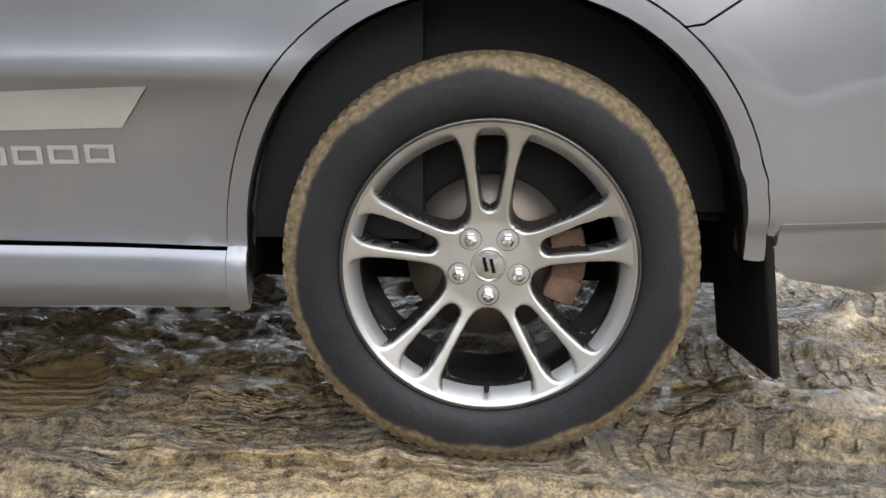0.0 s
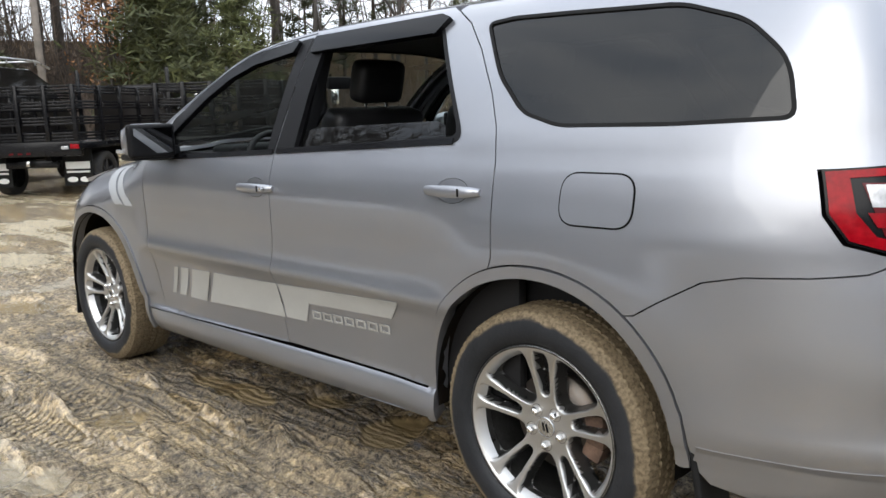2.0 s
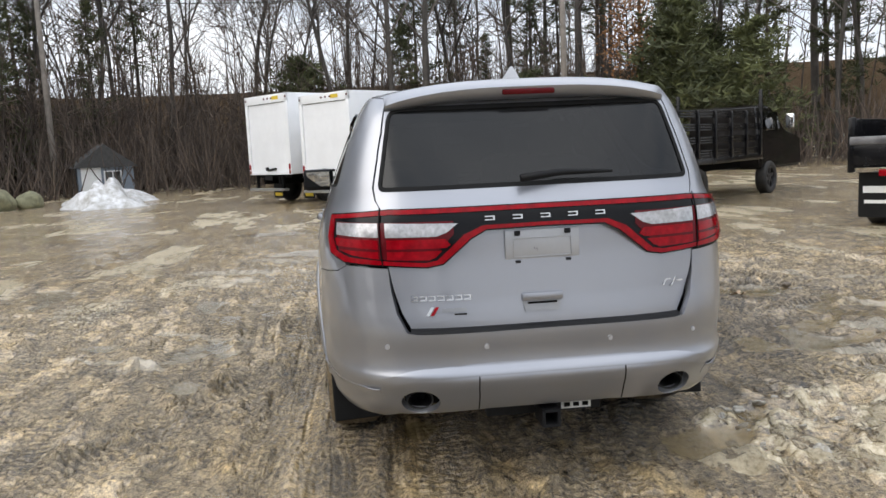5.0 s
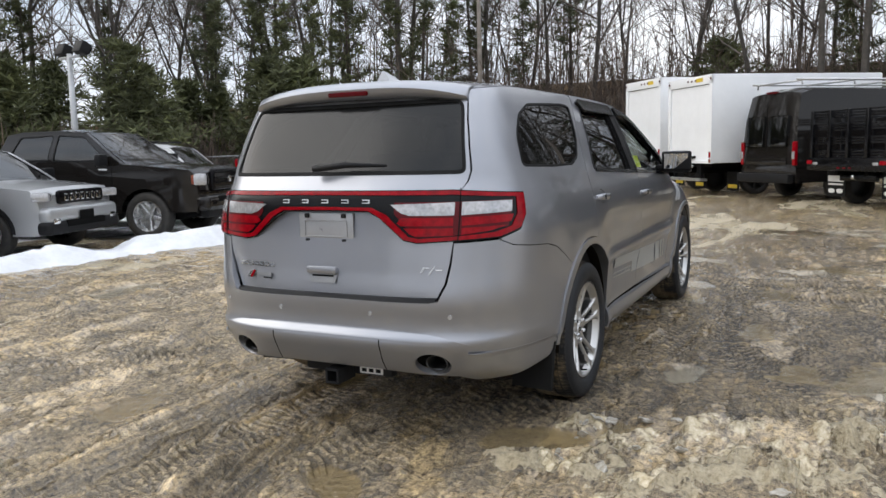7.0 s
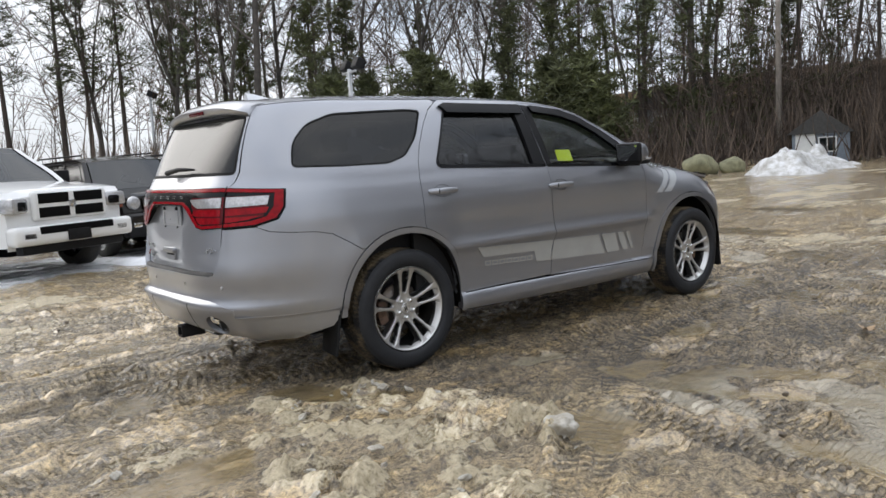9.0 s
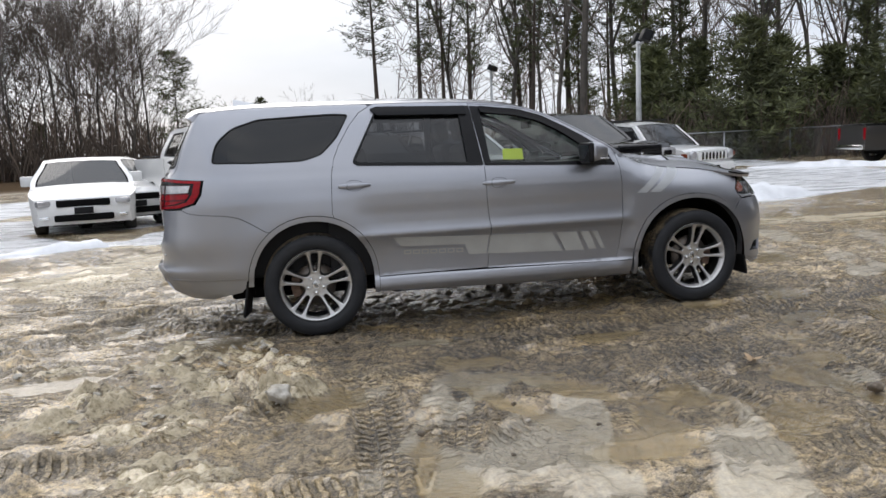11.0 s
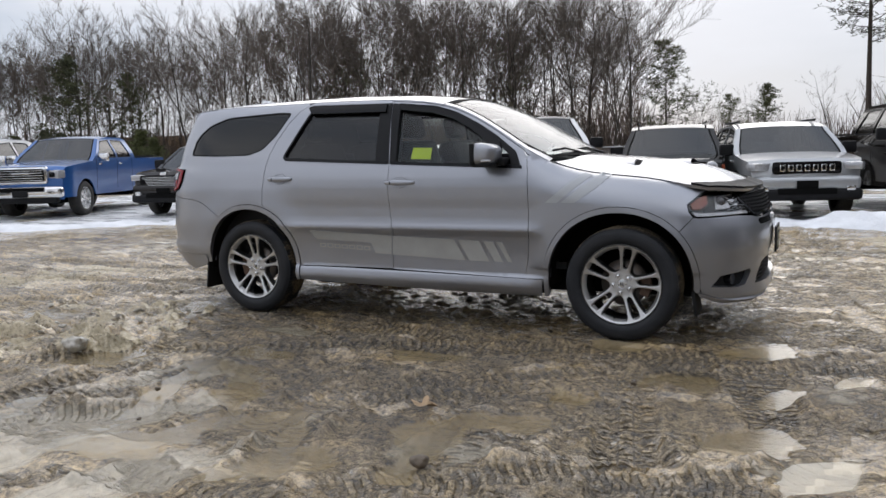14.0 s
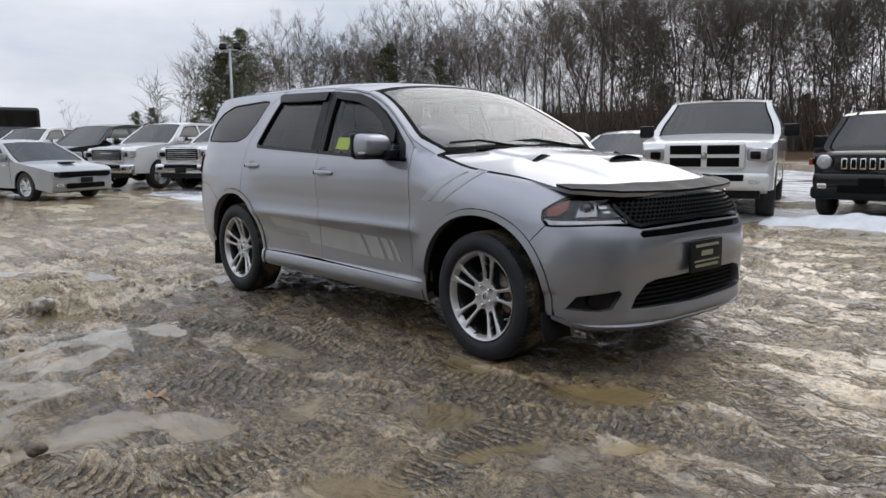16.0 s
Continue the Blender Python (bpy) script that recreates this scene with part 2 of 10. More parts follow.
def tyre_mat(name, mud_from):
    """Black rubber whose tread and shoulder carry dried mud, with a ragged inner edge."""
    m = bpy.data.materials.new(name)
    m.use_nodes = True
    nt = m.node_tree
    b = nt.nodes["Principled BSDF"]
    tc = nt.nodes.new("ShaderNodeTexCoord")
    sx = nt.nodes.new("ShaderNodeSeparateXYZ")
    nt.links.new(tc.outputs["Object"], sx.inputs[0])
    cx = node(nt, "ShaderNodeCombineXYZ")
    nt.links.new(sx.outputs[0], cx.inputs[0])
    nt.links.new(sx.outputs[2], cx.inputs[2])
    ln = node(nt, "ShaderNodeVectorMath", operation="LENGTH")
    nt.links.new(cx.outputs[0], ln.inputs[0])
    n1 = node(nt, "ShaderNodeTexNoise", inputs={"Scale": 5.0, "Detail": 7.0, "Roughness": 0.6})
    n2 = node(nt, "ShaderNodeTexNoise", inputs={"Scale": 90.0, "Detail": 4.0})
    nt.links.new(tc.outputs["Object"], n1.inputs["Vector"])
    nt.links.new(tc.outputs["Object"], n2.inputs["Vector"])
    ma = node(nt, "ShaderNodeMath", operation="MULTIPLY_ADD", inputs={1: 0.07})
    nt.links.new(n1.outputs[0], ma.inputs[0])
    nt.links.new(ln.outputs["Value"], ma.inputs[2])
    f = ramp(nt, ma.outputs[0], [(mud_from, (0, 0, 0)), (mud_from + 0.008, (1, 1, 1))])
    mud = ramp(nt, n2.outputs[0], [(0.3, (0.10, 0.075, 0.045)), (0.7, (0.24, 0.185, 0.115))])
    rub = ramp(nt, n1.outputs[0], [(0.3, (0.013, 0.014, 0.016)), (0.7, (0.026, 0.027, 0.030))])
    mix = node(nt, "ShaderNodeMixRGB")
    nt.links.new(f, mix.inputs[0])
    nt.links.new(rub, mix.inputs[1])
    nt.links.new(mud, mix.inputs[2])
    nt.links.new(mix.outputs[0], b.inputs["Base Color"])
    b.inputs["Specular IOR Level"].default_value = 0.25
    ro = ramp(nt, f, [(0, (0.55,) * 3), (1, (0.75,) * 3)])
    nt.links.new(ro, b.inputs["Roughness"])
    bp = node(nt, "ShaderNodeBump", inputs={"Strength": 0.8, "Distance": 0.002})
    nt.links.new(n2.outputs[0], bp.inputs["Height"])
    nt.links.new(bp.outputs[0], b.inputs["Normal"])
    return m


TYRE_MUD = tyre_mat("muddy_tyre_rubber", 0.374)
TYRE = tyre_mat("tyre_rubber", 0.408)


# ---- building helpers ----
def part(name, bm, material, parent=None, label=""):
    """Links a bmesh as one mesh object under a thing or a part."""
    me = bpy.data.meshes.new(name)
    bm.to_mesh(me)
    bm.free()
    if material:
        me.materials.append(material)
    ob = new(name, me)
    if parent:
        ob.parent = parent
    if label:
        ob["label"] = label
    return ob


def thing(name, label, category, group="", kind="", m=None):
    ob = new(name)
    ob.empty_display_size = 0.2
    if m is not None:
        ob.matrix_world = m
    return tagged(ob, label, category, group, kind)


def add_box(bm, cx, cy, cz, sx, sy, sz, bevel=0.0, rot=None, seg=2):
    m = Matrix.Translation((cx, cy, cz))
    if rot:
        m = m @ Euler([radians(a) for a in rot]).to_matrix().to_4x4()
    r = bmesh.ops.create_cube(bm, size=1, matrix=m @ Matrix.Diagonal((sx, sy, sz, 1)))
    if bevel:
        es = list({e for v in r["verts"] for e in v.link_edges})
        bmesh.ops.bevel(bm, geom=es, offset=bevel, segments=seg, affect="EDGES", profile=0.6)
    return bm


def box_bm(*a, **k):
    return add_box(bmesh.new(), *a, **k)


def add_cyl(bm, p, q, r1, r2=None, seg=12, caps=True):
    p, q = Vector(p), Vector(q)
    d = q - p
    m = Matrix.Translation((p + q) / 2) @ d.to_track_quat("Z", "Y").to_matrix().to_4x4()
    bmesh.ops.create_cone(bm, segments=seg, radius1=r1, radius2=r1 if r2 is None else r2, depth=d.length, cap_ends=caps, matrix=m)
    return bm


def smooth(bm, angle=35):
    for f in bm.faces:
        f.smooth = True
    for e in bm.edges:
        if len(e.link_faces) == 2 and e.calc_face_angle(0) > radians(angle):
            e.smooth = False
    return bm


def lathe(profile, seg=48, axis="y"):
    """Surface of revolution about the y axis; profile of (radius, y)."""
    bm = bmesh.new()
    rings = []
    for r, y in profile:
        rings.append([bm.verts.new((r * math.cos(2 * math.pi * i / seg), y, r * math.sin(2 * math.pi * i / seg))) for i in range(seg)])
    for a, b in zip(rings, rings[1:]):
        for i in range(seg):
            j = (i + 1) % seg
            bm.faces.new((a[i], a[j], b[j], b[i]))
    return bm


def tab(points):
    """Smooth curve through a short table of (x, y): cubic with shape-keeping slopes."""
    xs, ys = np.array([p[0] for p in points], float), np.array([p[1] for p in points], float)
    h, d = np.diff(xs), np.diff(ys) / np.diff(xs)
    s = np.zeros(len(xs))
    for i in range(1, len(xs) - 1):
        if d[i - 1] * d[i] > 0:
            w1, w2 = 2 * h[i] + h[i - 1], h[i] + 2 * h[i - 1]
            s[i] = (w1 + w2) / (w1 / d[i - 1] + w2 / d[i])
    s[0], s[-1] = d[0], d[-1]

    def f(x):
        x = np.clip(np.asarray(x, float), xs[0], xs[-1])
        i = np.clip(np.searchsorted(xs, x) - 1, 0, len(xs) - 2)
        t = (x - xs[i]) / h[i]
        t2, t3 = t * t, t * t * t
        return ys[i] * (2 * t3 - 3 * t2 + 1) + h[i] * s[i] * (t3 - 2 * t2 + t) + ys[i + 1] * (3 * t2 - 2 * t3) + h[i] * s[i + 1] * (t3 - t2)
    return f


def sstep(a, b, x):
    t = np.clip((np.asarray(x, float) - a) / (b - a), 0, 1)
    return t * t * (3 - 2 * t)


def resample(poly, step):
    out = []
    for (a, b), (c, d) in zip(poly, poly[1:] + poly[:1]):
        n = max(1, int(math.ceil(math.hypot(c - a, d - b) / step)))
        out += [(a + (c - a) * k / n, b + (d - b) * k / n) for k in range(n)]
    return out


def inset(poly, d):
    """Offsets a closed outline inward by d."""
    area = sum(a[0] * b[1] - b[0] * a[1] for a, b in zip(poly, poly[1:] + poly[:1]))
    sg = 1 if area > 0 else -1
    out = []
    n = len(poly)
    for i in range(n):
        p, q, r = poly[i - 1], poly[i], poly[(i + 1) % n]
        e1, e2 = Vector((q[0] - p[0], q[1] - p[1])), Vector((r[0] - q[0], r[1] - q[1]))
        if e1.length < 1e-7 or e2.length < 1e-7:
            out.append(q)
            continue
        e1.normalize(), e2.normalize()
        m = Vector((-(e1.y + e2.y), e1.x + e2.x))
        if m.length < 1e-5:
            m = Vector((-e1.y, e1.x))
        m.normalize()
        c = max(0.5, abs(m.dot(Vector((-e1.y, e1.x)))))
        out.append((q[0] + sg * m.x * d / c, q[1] + sg * m.y * d / c))
    return out


def inside(pts, poly):
    """Even-odd test of many points against one outline."""
    x, y = pts[:, 0], pts[:, 1]
    r = np.zeros(len(pts), bool)
    for (ax, ay), (bx, by) in zip(poly, poly[1:] + poly[:1]):
        if ay == by:
            continue
        hit = ((ay > y) != (by > y)) & (x < (bx - ax) * (y - ay) / (by - ay) + ax)
        r ^= hit
    return r


def rounded(poly, r, n=5):
    """Rounds the corners of an outline; r: one radius, or one for each corner."""
    out = []
    k = len(poly)
    for i in range(k):
        ri = r[i] if isinstance(r, (list, tuple)) else r
        p, q, s = Vector(poly[i - 1]), Vector(poly[i]), Vector(poly[(i + 1) % k])
        a, b = (p - q), (s - q)
        d = min(ri, a.length * 0.48, b.length * 0.48)
        if d < 1e-4:
            out.append(tuple(q))
            continue
        a, b = q + a.normalized() * d, q + b.normalized() * d
        for j in range(n + 1):
            t = j / n
            out.append(tuple(a * (1 - t) ** 2 + q * 2 * t * (1 - t) + b * t * t))
    return out


from mathutils.geometry import delaunay_2d_cdt


def panel(name, outline, mapper, material, parent, holes=(), off=0.0, rim=0.012, step=0.04, gap=0.002, label="", flip=False, bump_fn=None):
    """A curved sheet cut to an outline in the mapper's flat coordinates, with turned-in edges.
    mapper: N x 2 array -> N x 3 array of places."""
    outs = [resample(inset(list(outline), gap), step * 0.6)] + [resample(inset(list(hh), -gap), step * 0.6) for hh in holes]
    cs, edges = [], []
    for o in outs:
        b0 = len(cs)
        cs += o
        edges += [(b0 + i, b0 + (i + 1) % len(o)) for i in range(len(o))]
    arr = np.array(cs)
    lo, hi = arr.min(0), arr.max(0)
    gx, gy = np.meshgrid(np.arange(lo[0] + step / 2, hi[0], step), np.arange(lo[1] + step / 2, hi[1], step))
    g = np.stack([gx.ravel(), gy.ravel()], 1)
    if len(g):
        keep = inside(g, outs[0])
        for o in outs[1:]:
            keep &= ~inside(g, o)
        g = g[keep]
        if len(g):
            d = np.min(np.hypot(g[:, None, 0] - arr[None, :, 0], g[:, None, 1] - arr[None, :, 1]), 1)
            g = g[d > step * 0.4]
    pts = [Vector(p) for p in cs] + [Vector(p) for p in g]
    v2, e2, f2, _, _, _ = delaunay_2d_cdt(pts, edges, [], 0, 1e-6)
    P = np.array([tuple(v) for v in v2])
    tri = np.array([f for f in f2 if len(f) == 3])
    cen = P[tri].mean(1) + np.array([1.37e-5, 2.91e-5])
    keep = inside(cen, outs[0])
    for o in outs[1:]:
        keep &= ~inside(cen, o)
    tri = tri[keep]
    h = 1e-3
    Q = mapper(P)
    du = mapper(P + np.array([h, 0])) - mapper(P - np.array([h, 0]))
    dv = mapper(P + np.array([0, h])) - mapper(P - np.array([0, h]))
    N = np.cross(du, dv)
    N /= np.maximum(np.linalg.norm(N, axis=1, keepdims=True), 1e-9)
    if flip:
        N = -N
    o_ = off if bump_fn is None else (off + bump_fn(P))[:, None]
    Q = Q + N * o_
    if flip:
        tri = tri[:, ::-1]
    cnt = {}
    for t in tri:
        for a, b in ((t[0], t[1]), (t[1], t[2]), (t[2], t[0])):
            cnt[(a, b)] = 1
    border = [(a, b) for a, b in cnt if (b, a) not in cnt]
    nv = len(Q)
    verts, norms = [tuple(q) for q in Q], [tuple(n) for n in N]
    faces = [tuple(int(i) for i in t) for t in tri]
    idx = {}
    for a, b in border:
        for c in (a, b):
            if c not in idx:
                idx[c] = len(verts)
                verts += [tuple(Q[c]), tuple(Q[c] - N[c] * rim)]
                norms += [(0, 0, 0), (0, 0, 0)]
    for a, b in border:
        i, j = idx[a], idx[b]
        faces.append((j, i, i + 1, j + 1))
    me = bpy.data.meshes.new(name)
    me.from_pydata(verts, [], faces)
    me.polygons.foreach_set("use_smooth", [True] * len(faces))
    me.materials.append(material)
    me.update()
    me.normals_split_custom_set_from_vertices(norms)
    ob = new(name, me)
    if parent:
        ob.parent = parent
    if label:
        ob["label"] = label
    return ob


def tube(name, pts, r, material, parent, label="", seg=8, caps=True):
    """Round bar along a line of points."""
    bm = bmesh.new()
    pts = [Vector(p) for p in pts]
    rings = []
    for i, p in enumerate(pts):
        t = (pts[min(i + 1, len(pts) - 1)] - pts[max(i - 1, 0)]).normalized()
        q = t.to_track_quat("Z", "Y")
        rr = r[i] if isinstance(r, (list, tuple)) else r
        rings.append([bm.verts.new(p + q @ Vector((rr * math.cos(2 * math.pi * k / seg), rr * math.sin(2 * math.pi * k / seg), 0))) for k in range(seg)])
    for a, b in zip(rings, rings[1:]):
        for k in range(seg):
            bm.faces.new((a[k], a[(k + 1) % seg], b[(k + 1) % seg], b[k]))
    if caps:
        bm.faces.new(rings[0][::-1])
        bm.faces.new(rings[-1])
    return part(name, smooth(bm, 50), material, parent, label)

# ---- the silver SUV: x ahead, y to its left, wheels at x = -1.52 and 1.52 ----
XR, XF, LR, LF = -1.5, 1.35, 1.9, 1.8
W_mid = tab([(0.2, 0.80), (0.25, 0.865), (0.29, 0.905), (0.335, 0.922), (0.385, 0.915), (0.41, 0.898), (0.46, 0.899), (0.55, 0.905),
             (0.62, 0.915), (0.675, 0.929), (0.70, 0.941), (0.718, 0.948), (0.735, 0.947), (0.76, 0.941), (0.80, 0.9365), (0.86, 0.936), (0.95, 0.941), (1.02, 0.942), (1.08, 0.936),
             (1.15, 0.918), (1.20, 0.900), (1.25, 0.882), (1.32, 0.856), (1.45, 0.806), (1.56, 0.757), (1.63, 0.720), (1.68, 0.680), (1.72, 0.60)])
W_end = tab([(0.2, 0.80), (0.27, 0.875), (0.36, 0.905), (0.45, 0.915), (0.47, 0.925), (0.6, 0.935), (0.8, 0.945), (0.98, 0.945), (1.08, 0.932),
             (1.15, 0.915), (1.20, 0.898), (1.25, 0.882), (1.32, 0.856), (1.45, 0.806), (1.56, 0.757), (1.63, 0.720), (1.68, 0.680), (1.72, 0.60)])
x_rear = tab([(0.2, -2.40), (0.30, -2.52), (0.37, -2.625), (0.46, -2.676), (0.515, -2.694), (0.534, -2.693), (0.572, -2.664), (0.60, -2.662), (0.70, -2.672),
              (0.85, -2.652), (1.0, -2.635), (1.10, -2.628), (1.18, -2.615), (1.27, -2.560), (1.45, -2.455), (1.62, -2.35), (1.72, -2.28)])
x_front = tab([(0.2, 2.25), (0.26, 2.34), (0.30, 2.385), (0.36, 2.375), (0.5, 2.375), (0.62, 2.39), (0.72, 2.39), (0.80, 2.37), (0.88, 2.345),
               (0.96, 2.31), (1.02, 2.25), (1.12, 2.1), (1.72, 2.0)])
n_front = tab([(0.2, 3.6), (0.6, 3.4), (0.8, 3.0), (0.95, 2.75), (1.72, 2.7)])
n_rear = tab([(0.2, 3.6), (0.7, 3.9), (1.2, 3.9), (1.32, 4.6), (1.5, 6.5), (1.62, 8.5), (1.72, 9.5)])
hood_edge = tab([(0.85, 1.215), (1.0, 1.19), (1.12, 1.150), (1.28, 1.112), (1.67, 1.066), (1.97, 1.010), (2.15, 0.982), (2.36, 0.955)])
HOOD_Y = 0.755
ARCH = {"r": (-1.525, 0.400, 0.437, 0.450, 0.477, 0.490), "f": (1.500, 0.385, 0.472, 0.462, 0.512, 0.502)}


def half_width(x, z):
    w = W_mid(z) * (1 - sstep(-1.0, -1.35, x)) + W_end(z) * sstep(-1.0, -1.35, x)
    f = sstep(0.85, 1.05, x)
    w = w * (1 - f) + W_end(z) * f
    # fuller haunches over the wheels
    for cx, amp in ((-1.525, 0.012), (1.5, 0.010)):
        r = np.hypot(x - cx, (z - 0.39))
        w = w + amp * np.exp(-((r - 0.50) / 0.13) ** 2) * (z < 1.2)
    # the front fender rolls over towards the bonnet
    zt = hood_edge(x)
    t = np.clip((z - (zt - 0.20)) / 0.20, 0, 1)
    roll = (0.93 - HOOD_Y) * (1 - np.power(np.maximum(1 - t ** 2, 1e-4), 0.55))
    b = sstep(0.80, 1.15, x)
    w_f = np.minimum(w, 0.93 + 0.015 * (1 - t)) - roll
    w = w * (1 - b) + w_f * b
    # greenhouse narrows slightly forward and aft
    gh = sstep(1.2, 1.6, z)
    return w - gh * (0.05 * sstep(-0.4, 1.0, x) + 0.02 * sstep(-1.0, -2.3, x))


def side_map(P):
    u, z = P[:, 0], P[:, 1]
    ra, fa = np.clip((XR - u) / LR, 0, 2) * math.pi / 2, np.clip((u - XF) / LF, 0, 2) * math.pi / 2
    out = np.zeros((len(P), 3))
    x, yr = u.copy(), np.ones(len(P))
    for a, n, reach, sg in ((ra, n_rear(z), XR - x_rear(z), -1), (fa, n_front(z), x_front(z) - XF, 1)):
        s, c = np.abs(np.sin(a)), np.abs(np.cos(a))
        r = np.power(np.power(s, n) + np.power(c, n), -1 / n)
        on = a > 0
        x = np.where(on, (XR if sg < 0 else XF) + sg * reach * s * r, x)
        yr = np.where(on, np.cos(a) * r, yr)
    out[:, 0], out[:, 1], out[:, 2] = x, half_width(x, z) * yr, z
    return out


def side_map_r(P):
    q = side_map(P)
    q[:, 1] *= -1
    return q


def su(x, z):
    """Flat coordinate of the place at x along the side."""
    if x < XR:
        n, reach = float(n_rear(z)), XR - float(x_rear(z))
        t = min(0.9999, (XR - x) / reach)
        return (XR - math.atan2(t, (1 - t ** n) ** (1 / n)) / (math.pi / 2) * LR, z)
    if x > XF:
        n, reach = float(n_front(z)), float(x_front(z)) - XF
        t = min(0.9999, (x - XF) / reach)
        return (XF + math.atan2(t, (1 - t ** n) ** (1 / n)) / (math.pi / 2) * LF, z)
    return (x, z)


def ru(y, z):
    """Flat coordinate of the place at y across the tail."""
    n, w = float(n_rear(z)), float(half_width(np.array([-2.4]), np.array([z]))[0])
    t = max(-0.9999, min(0.9999, y / w))
    tx = (1 - abs(t) ** n) ** (1 / n)
    return (XR - math.atan2(tx, t) / (math.pi / 2) * LR, z)


def fu(y, z):
    """Flat coordinate of the place at y across the nose."""
    n, w = float(n_front(z)), float(half_width(np.array([2.1]), np.array([z]))[0])
    t = max(-0.9999, min(0.9999, y / w))
    tx = (1 - abs(t) ** n) ** (1 / n)
    return (XF + math.atan2(tx, t) / (math.pi / 2) * LF, z)


def arch_pts(k, outer, a0, a1, n=22):
    cx, cz, wi, hi, wo, ho = ARCH[k]
    w, h = (wo, ho) if outer else (wi, hi)
    res = []
    for i in range(n + 1):
        a = radians(a0 + (a1 - a0) * i / n)
        c, s = math.cos(a), math.sin(a)
        res.append((cx + w * math.copysign(abs(c) ** 0.95, c), cz + h * math.copysign(abs(s) ** 0.95, s)))
    return res


def flat(pts):
    return [su(*p) for p in pts]


rail = tab([(-2.45, 1.600), (-2.36, 1.645), (-2.2, 1.672), (-1.8, 1.692), (-1.0, 1.692), (-0.3, 1.678), (0.05, 1.643), (0.25, 1.600), (0.45, 1.515),
            (0.66, 1.398), (0.85, 1.282), (1.0, 1.190)])
crown = tab([(-2.45, 1.682), (-2.3, 1.715), (-2.0, 1.742), (-1.5, 1.757), (-0.9, 1.757), (-0.4, 1.742), (0.0, 1.712), (0.18, 1.680), (0.35, 1.615),
             (0.7, 1.435), (1.0, 1.270), (1.10, 1.215), (1.2, 1.16)])


def rail_y(x):
    x = np.asarray(x, float)
    z = rail(x)
    n = n_rear(z)
    t = np.clip((XR - x) / (XR - x_rear(z)), 0, 0.999)
    return half_width(x, z) * np.power(1 - np.power(t, n), 1 / n)


def roof_map(P):
    x, y = P[:, 0], P[:, 1]
    ye = np.maximum(rail_y(x), 0.3)
    t = np.clip(np.abs(y) / ye, 0, 1.2)
    z = crown(x) - (crown(x) - rail(x)) * np.power(t, 2.6)
    return np.stack([x, y, z], 1)


hood_mid = tab([(0.95, 1.235), (1.05, 1.222), (1.27, 1.198), (1.69, 1.155), (1.89, 1.117), (2.05, 1.070), (2.2, 1.012), (2.32, 0.965), (2.4, 0.93)])


def hood_map(P):
    x, y = P[:, 0], P[:, 1]
    t = np.clip(np.abs(y) / HOOD_Y, 0, 1.3)
    e, c = hood_edge(x), hood_mid(x)
    z = e + (c - e) * np.clip(1 - t ** 2.3, -0.6, 1)
    # raised power bulge down the middle
    b = sstep(0.47, 0.36, np.abs(y)) * sstep(2.3, 1.9, x) * sstep(1.0, 1.15, x)
    z = z + 0.016 * b
    return np.stack([x, y, z], 1)


